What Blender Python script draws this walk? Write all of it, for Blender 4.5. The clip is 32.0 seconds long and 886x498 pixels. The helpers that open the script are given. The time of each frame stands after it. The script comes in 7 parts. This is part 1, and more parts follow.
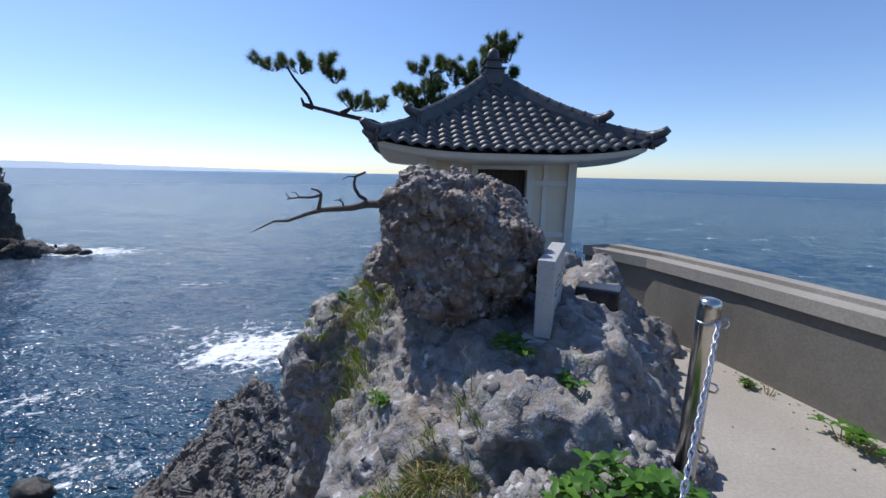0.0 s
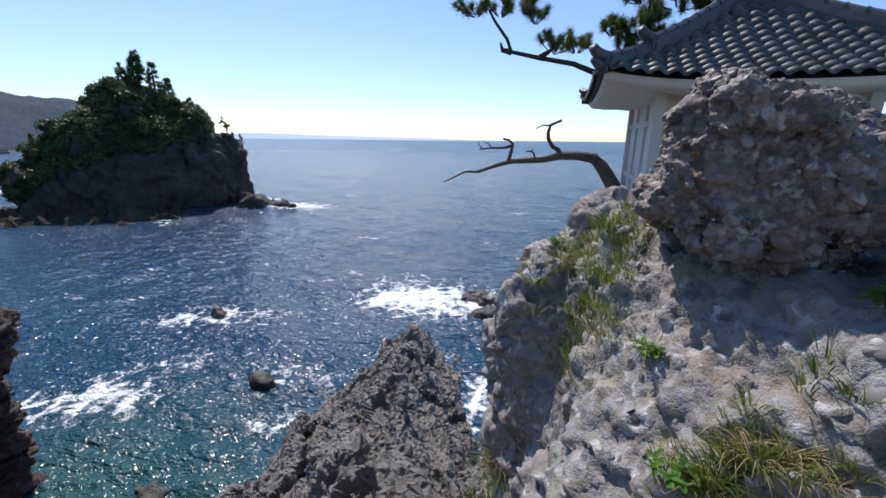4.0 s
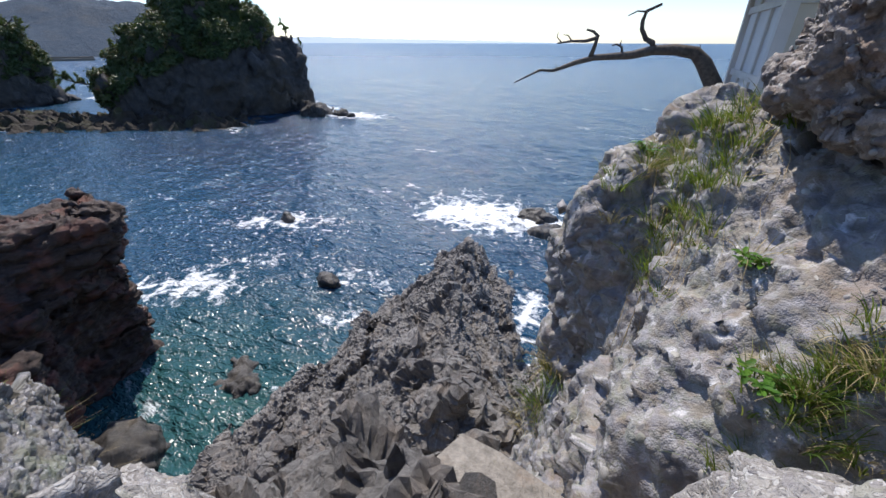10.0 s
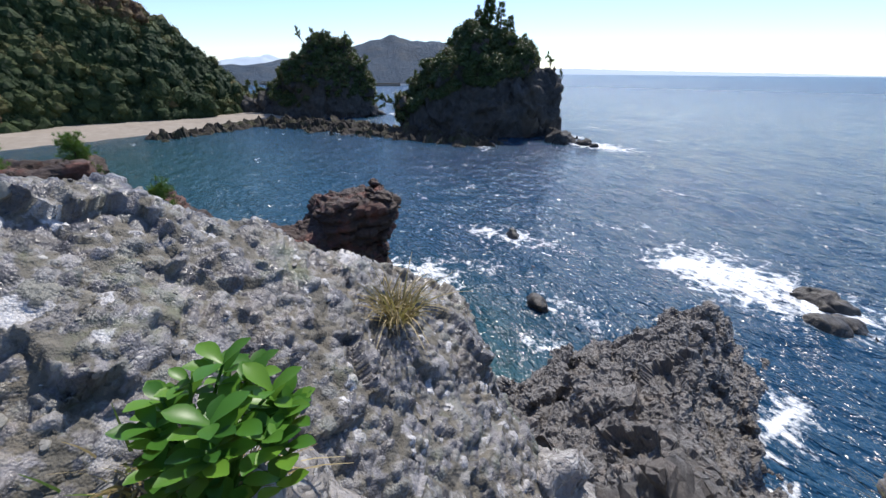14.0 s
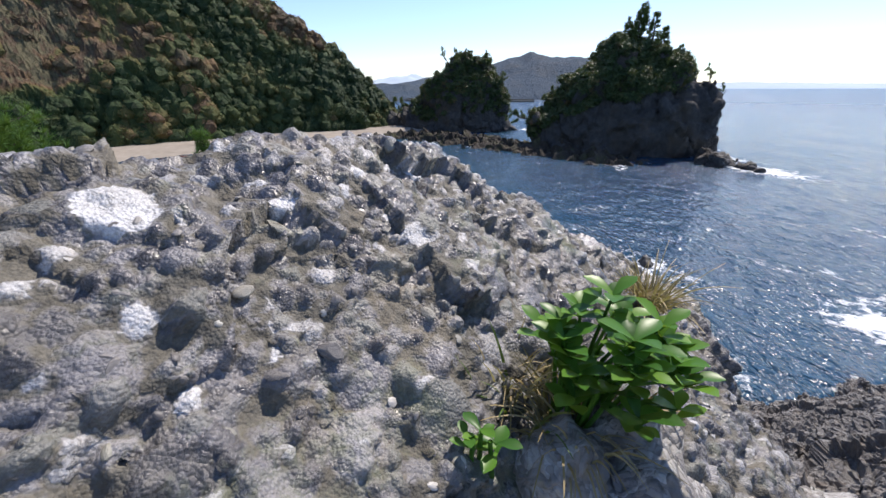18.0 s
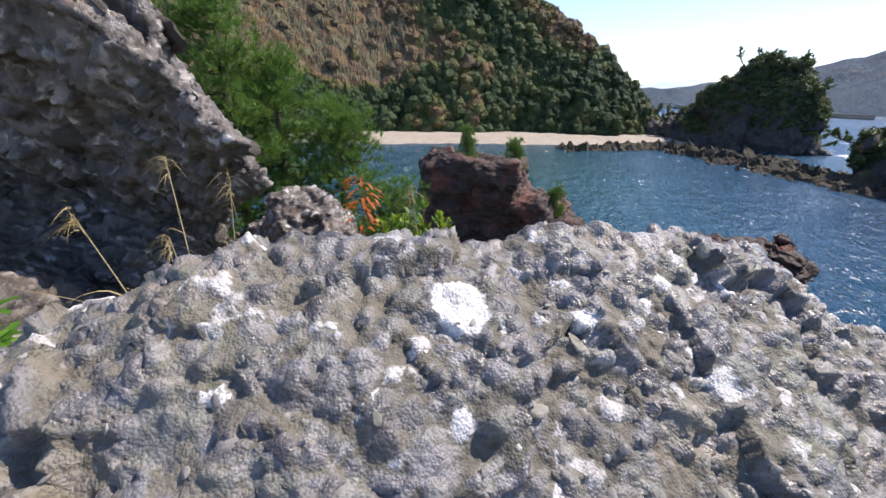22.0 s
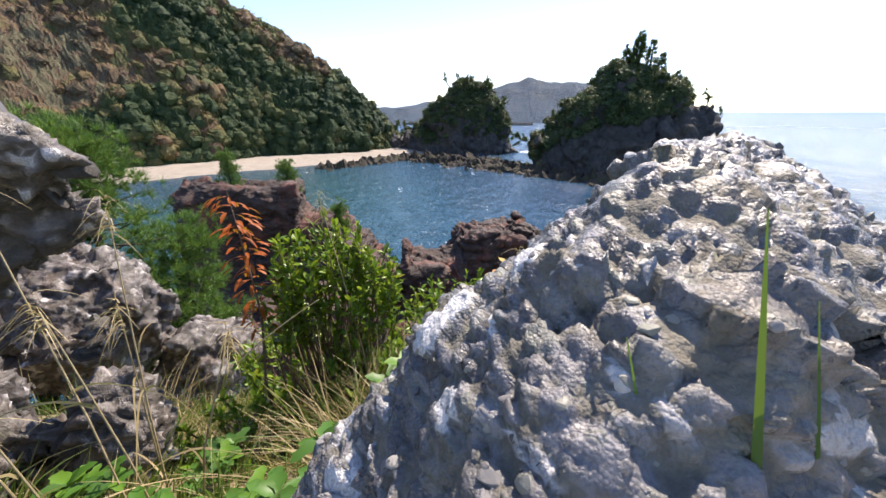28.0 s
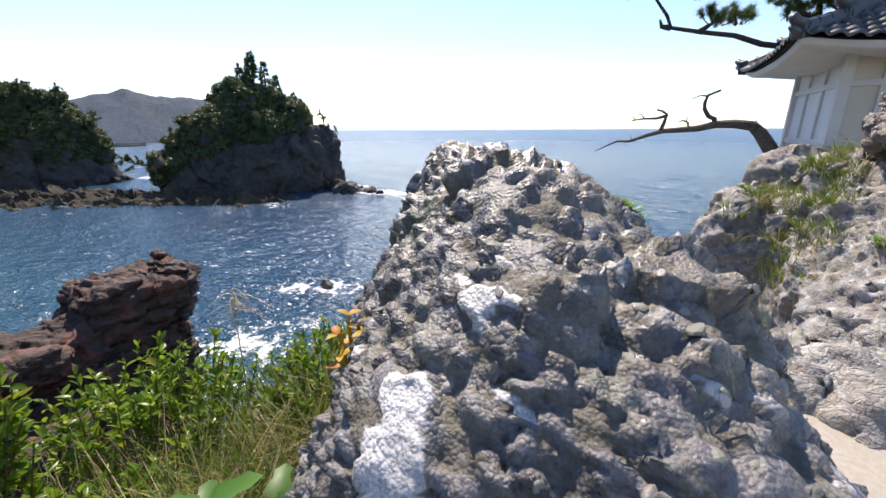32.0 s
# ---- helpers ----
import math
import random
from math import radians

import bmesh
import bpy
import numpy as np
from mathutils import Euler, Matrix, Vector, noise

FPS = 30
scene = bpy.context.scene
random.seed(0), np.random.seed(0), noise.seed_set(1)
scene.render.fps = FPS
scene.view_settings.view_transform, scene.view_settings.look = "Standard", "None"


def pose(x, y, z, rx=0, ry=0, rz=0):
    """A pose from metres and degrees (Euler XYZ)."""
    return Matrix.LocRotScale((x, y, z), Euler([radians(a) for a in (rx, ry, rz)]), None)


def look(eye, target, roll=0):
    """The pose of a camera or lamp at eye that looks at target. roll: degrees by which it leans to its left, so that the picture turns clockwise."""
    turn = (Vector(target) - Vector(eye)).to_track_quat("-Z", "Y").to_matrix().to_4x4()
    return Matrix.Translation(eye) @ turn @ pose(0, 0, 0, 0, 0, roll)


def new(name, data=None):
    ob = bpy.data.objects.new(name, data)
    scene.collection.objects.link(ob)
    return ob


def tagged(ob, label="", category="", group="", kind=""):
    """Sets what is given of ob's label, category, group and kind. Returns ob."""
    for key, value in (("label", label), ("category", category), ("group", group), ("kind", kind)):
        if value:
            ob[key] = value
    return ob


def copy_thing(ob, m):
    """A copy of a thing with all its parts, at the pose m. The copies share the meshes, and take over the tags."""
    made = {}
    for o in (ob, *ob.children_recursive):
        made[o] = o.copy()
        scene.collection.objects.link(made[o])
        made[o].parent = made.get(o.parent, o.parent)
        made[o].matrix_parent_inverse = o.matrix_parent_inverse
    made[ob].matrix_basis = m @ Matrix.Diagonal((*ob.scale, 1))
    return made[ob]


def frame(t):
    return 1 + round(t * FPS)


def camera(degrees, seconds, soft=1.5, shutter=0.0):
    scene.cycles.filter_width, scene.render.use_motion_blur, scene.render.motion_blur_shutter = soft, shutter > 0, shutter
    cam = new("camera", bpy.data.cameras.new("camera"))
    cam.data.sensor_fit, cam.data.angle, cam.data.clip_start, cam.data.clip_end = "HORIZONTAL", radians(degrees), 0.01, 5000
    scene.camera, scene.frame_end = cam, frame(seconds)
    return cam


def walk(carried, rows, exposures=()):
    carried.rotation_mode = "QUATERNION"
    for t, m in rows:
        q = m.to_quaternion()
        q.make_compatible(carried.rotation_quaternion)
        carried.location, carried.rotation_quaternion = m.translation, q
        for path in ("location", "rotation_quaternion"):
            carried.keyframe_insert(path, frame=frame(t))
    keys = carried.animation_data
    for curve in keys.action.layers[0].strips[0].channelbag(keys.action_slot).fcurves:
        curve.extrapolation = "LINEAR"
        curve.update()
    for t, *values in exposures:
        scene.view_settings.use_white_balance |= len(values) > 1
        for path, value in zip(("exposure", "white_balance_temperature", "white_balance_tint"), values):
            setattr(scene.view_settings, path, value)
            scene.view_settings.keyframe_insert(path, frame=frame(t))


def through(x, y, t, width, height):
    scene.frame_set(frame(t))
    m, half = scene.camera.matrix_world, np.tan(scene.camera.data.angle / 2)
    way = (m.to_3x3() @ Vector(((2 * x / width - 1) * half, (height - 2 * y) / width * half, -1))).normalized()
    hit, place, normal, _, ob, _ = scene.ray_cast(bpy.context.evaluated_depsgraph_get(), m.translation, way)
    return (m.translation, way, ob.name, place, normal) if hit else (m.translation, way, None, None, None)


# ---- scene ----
cam = camera(96.7, 32.0)
PATH = [
    (0, (-0.007, 0.019, 1.505), (-0.156, 1.978, 1.13), 1.1),
    (0.5, (-0.216, -0.053, 1.512), (-0.394, 1.903, 1.139), 1.2),
    (1, (-0.365, -0.072, 1.487), (-0.612, 1.876, 1.108), 0.9),
    (1.5, (-0.468, -0.022, 1.4), (-0.835, 1.906, 1.015), 0.6),
    (2, (-0.557, 0.044, 1.322), (-1.073, 1.937, 0.933), 0.3),
    (2.5, (-0.658, 0.026, 1.268), (-1.305, 1.877, 0.876), 0.3),
    (3, (-0.732, 0.019, 1.228), (-1.469, 1.83, 0.808), 0.5),
    (3.5, (-0.741, 0.027, 1.204), (-1.545, 1.797, 0.735), 0.5),
    (4, (-0.755, 0.035, 1.183), (-1.59, 1.771, 0.645), 0.6),
    (4.5, (-0.763, 0.04, 1.16), (-1.621, 1.74, 0.548), 0.7),
    (6.5, (-0.796, 0.082, 1.085), (-1.691, 1.662, 0.246), 0.6),
    (7, (-0.821, 0.071, 1.093), (-1.718, 1.628, 0.214), 0.6),
    (7.5, (-0.824, 0.071, 1.065), (-1.734, 1.607, 0.164), 0.7),
    (8, (-0.846, 0.073, 1.056), (-1.766, 1.589, 0.133), 0.6),
    (8.5, (-0.844, 0.081, 1.044), (-1.782, 1.58, 0.108), 0.5),
    (9, (-0.846, 0.054, 1.035), (-1.802, 1.54, 0.099), 0.4),
    (9.5, (-0.854, 0.027, 1.038), (-1.828, 1.502, 0.103), 0.2),
    (10, (-0.877, 0.015, 1.032), (-1.871, 1.479, 0.1), 0.1),
    (10.5, (-0.918, -0.044, 1.047), (-1.965, 1.392, 0.128), -0.1),
    (11, (-0.92, -0.134, 1.026), (-2.059, 1.246, 0.132), -0.6),
    (11.5, (-0.951, -0.213, 1.013), (-2.223, 1.059, 0.138), -0.9),
    (12, (-1.079, -0.402, 0.988), (-2.474, 0.744, 0.127), 0.0),
    (12.5, (-1.201, -0.482, 1.001), (-2.713, 0.509, 0.145), 0.1),
    (13, (-1.301, -0.526, 0.989), (-2.908, 0.31, 0.141), -0.1),
    (13.5, (-1.365, -0.542, 0.98), (-3.011, 0.226, 0.144), -0.2),
    (14, (-1.419, -0.548, 0.965), (-3.096, 0.171, 0.145), 0.4),
    (14.5, (-1.469, -0.531, 0.94), (-3.167, 0.147, 0.129), 1.0),
    (16.5, (-1.502, -0.606, 0.93), (-3.254, -0.033, 0.153), 1.3),
    (17, (-1.489, -0.731, 0.924), (-3.265, -0.228, 0.156), 1.0),
    (17.5, (-1.459, -0.819, 0.916), (-3.273, -0.455, 0.158), 0.4),
    (18, (-1.429, -0.861, 0.906), (-3.274, -0.699, 0.151), -0.3),
    (18.5, (-1.413, -0.909, 0.913), (-3.261, -1.017, 0.157), 0.0),
    (19, (-1.407, -0.918, 0.906), (-3.229, -1.245, 0.147), -0.0),
    (19.5, (-1.391, -0.943, 0.91), (-3.178, -1.426, 0.151), 0.0),
    (20, (-1.383, -0.93, 0.91), (-3.124, -1.561, 0.154), -0.1),
    (20.5, (-1.384, -0.939, 0.911), (-3.082, -1.679, 0.155), 0.3),
    (21, (-1.387, -0.933, 0.908), (-3.052, -1.743, 0.153), 0.8),
    (21.5, (-1.427, -0.939, 0.942), (-3.07, -1.794, 0.187), 1.2),
    (22, (-1.467, -0.974, 1.029), (-3.097, -1.849, 0.27), 1.7),
    (22.5, (-1.493, -1.026, 1.145), (-3.119, -1.908, 0.384), 2.0),
    (23, (-1.555, -1.069, 1.218), (-3.181, -1.952, 0.458), 2.0),
    (23.5, (-1.61, -1.306, 1.224), (-3.24, -2.176, 0.458), 2.2),
    (24, (-1.525, -1.481, 1.138), (-3.156, -2.355, 0.379), 1.9),
    (24.5, (-1.43, -1.502, 1.051), (-3.068, -2.369, 0.3), 1.9),
    (25, (-1.375, -1.603, 1.0), (-3.034, -2.437, 0.256), 1.8),
    (25.5, (-1.341, -1.634, 0.971), (-3.097, -2.273, 0.258), 1.1),
    (26, (-1.313, -1.578, 0.948), (-3.17, -1.844, 0.254), -0.4),
    (26.5, (-1.305, -1.548, 0.899), (-3.183, -1.499, 0.215), -0.7),
    (28.5, (-1.284, -1.76, 0.891), (-3.159, -1.543, 0.23), -0.1),
    (29, (-1.323, -1.809, 0.901), (-3.178, -1.461, 0.239), 0.1),
    (29.5, (-1.464, -1.908, 0.89), (-3.266, -1.314, 0.26), -0.3),
    (30, (-1.531, -1.928, 0.864), (-3.178, -0.974, 0.249), -0.1),
    (30.5, (-1.494, -1.894, 0.852), (-2.926, -0.632, 0.255), 0.1),
    (31, (-1.486, -1.888, 0.87), (-2.783, -0.487, 0.275), -0.3),
    (31.5, (-1.488, -1.862, 0.873), (-2.703, -0.385, 0.288), -0.2),
    (32, (-1.508, -1.831, 0.878), (-2.646, -0.294, 0.293), -0.3),
]
walk(cam, [(t, look(eye, target, roll)) for t, eye, target, roll in PATH],
     [(0, -0.1, 6200, 11), (4, 0.05, 6500, 12), (9, 0.25, 6600, 12), (13, 0.2, 6500, 11), (17, 0.25, 6700, 13), (20, 0.5, 7000, 14), (22, 0.7, 7000, 15), (24, 1.15, 7000, 17), (26, 1.15, 7100, 17), (29, 0.85, 7400, 14), (32, 0.7, 7400, 14)])


# ---- world and sun ----
SUN_AZ, SUN_EL = 50.0, 53.0      # degrees to the left of +y, degrees above the horizon
sun_way = Vector((-math.sin(radians(SUN_AZ)) * math.cos(radians(SUN_EL)), math.cos(radians(SUN_AZ)) * math.cos(radians(SUN_EL)), math.sin(radians(SUN_EL))))
world = bpy.data.worlds.new("sky")
scene.world = world
world.use_nodes = True
wn = world.node_tree.nodes
wn.clear()
sky = wn.new("ShaderNodeTexSky")
sky.sky_type = "NISHITA"
sky.sun_disc = False
sky.sun_elevation = radians(SUN_EL)
sky.sun_rotation = radians(-SUN_AZ)
sky.altitude, sky.air_density, sky.dust_density, sky.ozone_density = 0, 1.0, 0.25, 3.2
wbg, wout = wn.new("ShaderNodeBackground"), wn.new("ShaderNodeOutputWorld")
wbg.inputs[1].default_value = 0.145
clear_air = wn.new("ShaderNodeMix")
clear_air.data_type, clear_air.blend_type = "RGBA", "MULTIPLY"
clear_air.inputs[0].default_value = 1.0
clear_air.inputs[7].default_value = (0.90, 0.96, 1.10, 1)
world.node_tree.links.new(sky.outputs[0], clear_air.inputs[6])
world.node_tree.links.new(clear_air.outputs[2], wbg.inputs[0])
world.node_tree.links.new(wbg.outputs[0], wout.inputs[0])
sun = new("sun", bpy.data.lights.new("sun", "SUN"))
sun.data.energy, sun.data.angle, sun.data.color = 4.8, radians(0.53), (1.0, 0.95, 0.88)
sun.matrix_world = sun_way.to_track_quat("Z", "Y").to_matrix().to_4x4()

SEA = -12.5

# ---- mesh helpers ----
def put_mesh(name, verts, faces, material, parent=None, label="", smooth=False):
    me = bpy.data.meshes.new(name)
    me.from_pydata(np.asarray(verts, float).tolist(), [], faces.tolist() if isinstance(faces, np.ndarray) else faces)
    if smooth:
        me.polygons.foreach_set("use_smooth", np.ones(len(me.polygons), bool))
    me.materials.append(material)
    me.update()
    ob = new(name, me)
    if parent is not None:
        ob.parent = parent
    if label:
        ob["label"] = label
    return ob


def part(name, bm, material, parent=None, label="", smooth=False):
    me = bpy.data.meshes.new(name)
    bm.normal_update()
    bm.to_mesh(me)
    bm.free()
    if smooth:
        me.polygons.foreach_set("use_smooth", np.ones(len(me.polygons), bool))
    me.materials.append(material)
    ob = new(name, me)
    if parent is not None:
        ob.parent = parent
    if label:
        ob["label"] = label
    return ob


def share(name, me, parent, m):
    ob = new(name, me)
    ob.parent = parent
    ob.matrix_local = m
    return ob


def thing(name, m, label, category, group="", kind=""):
    ob = new(name)
    ob.empty_display_size = 0.1
    ob.matrix_world = m
    return tagged(ob, label, category, group, kind)


def box(bm, lo, hi, bevel=0.0, m=None):
    made = bmesh.ops.create_cube(bm, size=1.0)["verts"]
    size = Vector(hi) - Vector(lo)
    mid = (Vector(hi) + Vector(lo)) / 2
    for v in made:
        v.co = Vector((v.co.x * size.x, v.co.y * size.y, v.co.z * size.z)) + mid
        if m is not None:
            v.co = m @ v.co
    if bevel:
        edges = list({e for v in made for e in v.link_edges})
        bmesh.ops.bevel(bm, geom=edges, offset=bevel, segments=2, affect="EDGES", profile=0.6)
    return bm


def boxed(lo, hi, bevel=0.0, m=None):
    return box(bmesh.new(), lo, hi, bevel, m)


def tube(points, radii, sides=8, closed_ends=True):
    """Vertices and faces of a bent, tapering tube."""
    pts = [Vector(p) for p in points]
    verts, faces = [], []
    side = None
    for i, p in enumerate(pts):
        way = (pts[min(i + 1, len(pts) - 1)] - pts[max(i - 1, 0)]).normalized()
        if side is None:
            side = way.orthogonal().normalized()
        side = (side - way * side.dot(way)).normalized()
        other = way.cross(side)
        for k in range(sides):
            a = 2 * math.pi * k / sides
            verts.append(p + (side * math.cos(a) + other * math.sin(a)) * radii[i])
    for i in range(len(pts) - 1):
        for k in range(sides):
            a, b = i * sides + k, i * sides + (k + 1) % sides
            faces.append((a, b, b + sides, a + sides))
    if closed_ends:
        faces.append(tuple(range(sides))[::-1])
        faces.append(tuple(range((len(pts) - 1) * sides, len(pts) * sides)))
    return [tuple(v) for v in verts], faces


def join_lists(lists):
    verts, faces, n = [], [], 0
    for v, f in lists:
        verts += list(v)
        faces += [tuple(i + n for i in q) for q in f]
        n += len(v)
    return verts, faces


# ---- noise over arrays of points ----
def hash3(i, j, k, seed):
    h = (i * 374761393 + j * 668265263 + k * 2147483647 + seed * 974711) & 0xFFFFFFFF
    h = ((h ^ (h >> 13)) * 1274126177) & 0xFFFFFFFF
    h = ((h ^ (h >> 16)) * 2246822519) & 0xFFFFFFFF
    return ((h ^ (h >> 15)) & 0xFFFFFF) / float(0xFFFFFF)


def vnoise(p, seed=0):
    """Smooth noise, -1 to 1, at points p (n, 3)."""
    f = np.floor(p)
    w = p - f
    w = w * w * w * (w * (w * 6 - 15) + 10)
    i, j, k = f.astype(np.int64).T
    out = np.zeros(len(p))
    for a in (0, 1):
        wa = w[:, 0] if a else 1 - w[:, 0]
        for b in (0, 1):
            wb = w[:, 1] if b else 1 - w[:, 1]
            for c in (0, 1):
                wc = w[:, 2] if c else 1 - w[:, 2]
                out += wa * wb * wc * hash3(i + a, j + b, k + c, seed)
    return out * 2 - 1


def fbm(p, octaves=4, seed=0, gain=0.5, ridged=False):
    total, amp, norm = np.zeros(len(p)), 1.0, 0.0
    q = np.array(p, float)
    for o in range(octaves):
        n = vnoise(q, seed + 17 * o)
        total += amp * ((1 - 2 * np.abs(n)) if ridged else n)
        norm += amp
        q = q * 2.03 + 11.3
        amp *= gain
    return total / norm


def cells(p, seed=0, jitter=0.9):
    """Distances to the nearest and the next of scattered points (one in each unit cell), and the nearest one's random number."""
    f = np.floor(p)
    w = (p - f).astype(np.float32)
    i, j, k = f.astype(np.int64).T
    best, second, pick = np.full(len(p), 9.0, np.float32), np.full(len(p), 9.0, np.float32), np.zeros(len(p), np.float32)
    for a in (-1, 0, 1):
        for b in (-1, 0, 1):
            for c in (-1, 0, 1):
                h = (hash3(i + a, j + b, k + c, seed) * 0xFFFFFF).astype(np.int64)
                u, v, t = (h & 255) / 255.0, ((h >> 8) & 255) / 255.0, ((h >> 16) & 255) / 255.0
                d = (a + 0.5 + jitter * (u - 0.5) - w[:, 0]) ** 2 + (b + 0.5 + jitter * (v - 0.5) - w[:, 1]) ** 2 + (c + 0.5 + jitter * (t - 0.5) - w[:, 2]) ** 2
                near = d < best
                second = np.where(near, best, np.minimum(second, d))
                pick = np.where(near, ((h * 7919) & 1023) / 1023.0, pick)
                best = np.where(near, d, best)
    return np.sqrt(best).astype(float), np.sqrt(second).astype(float), pick.astype(float)


def crags(p, scale, seed=0):
    """Broken faces: in each scattered cell a plane of its own tilt. About -0.5 to 0.5."""
    p = p * scale
    p = p + 0.25 * np.stack([vnoise(p * 1.3, seed + 30 + a) for a in range(3)], 1)
    f = np.floor(p)
    w = (p - f).astype(np.float32)
    i, j, k = f.astype(np.int64).T
    best, tilt = np.full(len(p), 9.0, np.float32), np.zeros(len(p), np.float32)
    for a in (-1, 0, 1):
        for b in (-1, 0, 1):
            for c in (-1, 0, 1):
                h = (hash3(i + a, j + b, k + c, seed) * 0xFFFFFF).astype(np.int64)
                u, v, t = (h & 255) / 255.0, ((h >> 8) & 255) / 255.0, ((h >> 16) & 255) / 255.0
                x, y, z = w[:, 0] - a - u, w[:, 1] - b - v, w[:, 2] - c - t
                d = x * x + y * y + z * z
                g = h * 7919
                plane = x * ((g & 255) / 127.5 - 1) + y * (((g >> 8) & 255) / 127.5 - 1) + z * (((g >> 16) & 255) / 127.5 - 1) + 0.35 * (u - 0.5)
                near = d < best
                tilt = np.where(near, plane, tilt)
                best = np.where(near, d, best)
    return tilt.astype(float)


def refine(verts, faces):
    """Each quad cut into four."""
    e = np.concatenate([faces[:, [k, (k + 1) % 4]] for k in range(4)])
    e.sort(axis=1)
    n = len(verts)
    key, inv = np.unique(e[:, 0] * n + e[:, 1], return_inverse=True)
    mids = (verts[key // n] + verts[key % n]) / 2
    m = [n + inv[k * len(faces):(k + 1) * len(faces)] for k in range(4)]
    c = n + len(mids) + np.arange(len(faces))
    out = np.concatenate([verts, mids, verts[faces].mean(1)])
    quads = [np.stack([faces[:, k], m[k], c, m[(k + 3) % 4]], 1) for k in range(4)]
    return out, np.concatenate(quads)


# ---- solids as distance fields ----
def ell(p, c, r, rz=0.0):
    q = p - np.array(c)
    if rz:
        a = radians(rz)
        q = np.stack([q[:, 0] * math.cos(a) + q[:, 1] * math.sin(a), -q[:, 0] * math.sin(a) + q[:, 1] * math.cos(a), q[:, 2]], 1)
    return (np.sqrt((q ** 2 / np.array(r) ** 2).sum(1)) - 1) * min(r)


def rbox(p, c, half, rz=0.0, rounding=0.3):
    q = p - np.array(c)
    a = radians(rz)
    q = np.stack([q[:, 0] * math.cos(a) + q[:, 1] * math.sin(a), -q[:, 0] * math.sin(a) + q[:, 1] * math.cos(a), q[:, 2]], 1)
    q = np.abs(q) - np.array(half) + rounding
    return np.linalg.norm(np.maximum(q, 0), axis=1) + np.minimum(q.max(1), 0) - rounding


def smin(a, b, k):
    h = np.clip(0.5 + 0.5 * (b - a) / k, 0, 1)
    return b * (1 - h) + a * h - k * h * (1 - h)


def blobs(p, parts, k):
    out = None
    for c in parts:
        d = ell(p, *c)
        out = d if out is None else smin(out, d, k)
    return out


def facets(p, planes):
    """A solid cut by planes, each a point on it and the way out."""
    out = None
    for c, n in planes:
        n = np.array(n, float) / np.linalg.norm(n)
        d = (p - np.array(c)) @ n
        out = d if out is None else np.maximum(out, d)
    return out


def skin(field, lo, hi, step, rough=None, amp=0.0):
    """The skin of field < 0 in a box, by surface nets. rough: noise added near the skin, of at most amp."""
    lo, hi = np.array(lo, float), np.array(hi, float)
    n = np.ceil((hi - lo) / step).astype(int) + 1
    axes = [lo[a] + step * np.arange(n[a]) for a in range(3)]
    pts = np.stack(np.meshgrid(*axes, indexing="ij"), -1).reshape(-1, 3)
    val = field(pts)
    if rough is not None:
        near = np.abs(val) < amp + 2.5 * step
        val[near] += rough(pts[near])
    val = val.reshape(n)
    edge = val.copy()
    ins = val < 0
    c = ins[:-1, :-1, :-1].astype(np.int8)
    total = np.zeros(c.shape, np.int8)
    offs = [(a, b, d) for a in (0, 1) for b in (0, 1) for d in (0, 1)]
    sl = lambda o: tuple(slice(o[a], n[a] - 1 + o[a]) for a in range(3))  # noqa: E731
    for o in offs:
        total += ins[sl(o)]
    active = (total > 0) & (total < 8)
    ids = np.full(c.shape, -1, np.int64)
    cell = np.argwhere(active)
    ids[active] = np.arange(len(cell))
    acc, cnt = np.zeros((len(cell), 3)), np.zeros(len(cell))
    for o in offs:
        for a in range(3):
            if o[a]:
                continue
            o2 = list(o)
            o2[a] = 1
            v0, v1 = val[tuple((cell + o).T)], val[tuple((cell + o2).T)]
            cross = (v0 < 0) != (v1 < 0)
            t = np.where(cross, v0 / np.where(cross, v0 - v1, 1), 0)
            pt = np.tile(np.array(o, float), (len(cell), 1))
            pt[:, a] += t
            acc += pt * cross[:, None]
            cnt += cross
    verts = lo + step * (cell + acc / np.maximum(cnt, 1)[:, None])
    faces = []
    for a in range(3):
        b, d = (a + 1) % 3, (a + 2) % 3
        s0, s1 = [slice(1, -1)] * 3, [slice(1, -1)] * 3
        s0[a], s1[a] = slice(0, n[a] - 1), slice(1, n[a])
        i0, i1 = ins[tuple(s0)], ins[tuple(s1)]
        where = np.argwhere(i0 != i1)
        flip = i0[tuple(where.T)]
        base = where.copy()
        base[:, b] += 1
        base[:, d] += 1
        quad = []
        for db, dd in ((-1, -1), (0, -1), (0, 0), (-1, 0)):
            q = base.copy()
            q[:, b] += db
            q[:, d] += dd
            quad.append(ids[tuple(q.T)])
        quad = np.stack(quad, 1)
        quad[~flip] = quad[~flip][:, ::-1]
        faces.append(quad[(quad >= 0).all(1)])
    return verts, np.concatenate(faces)


def normals(verts, faces):
    a, b, c, d = (verts[faces[:, i]] for i in range(4))
    fn = np.cross(c - a, d - b)
    out = np.zeros_like(verts)
    for i in range(4):
        for k in range(3):
            out[:, k] += np.bincount(faces[:, i], fn[:, k], len(verts))
    return out / np.maximum(np.linalg.norm(out, axis=1), 1e-9)[:, None]


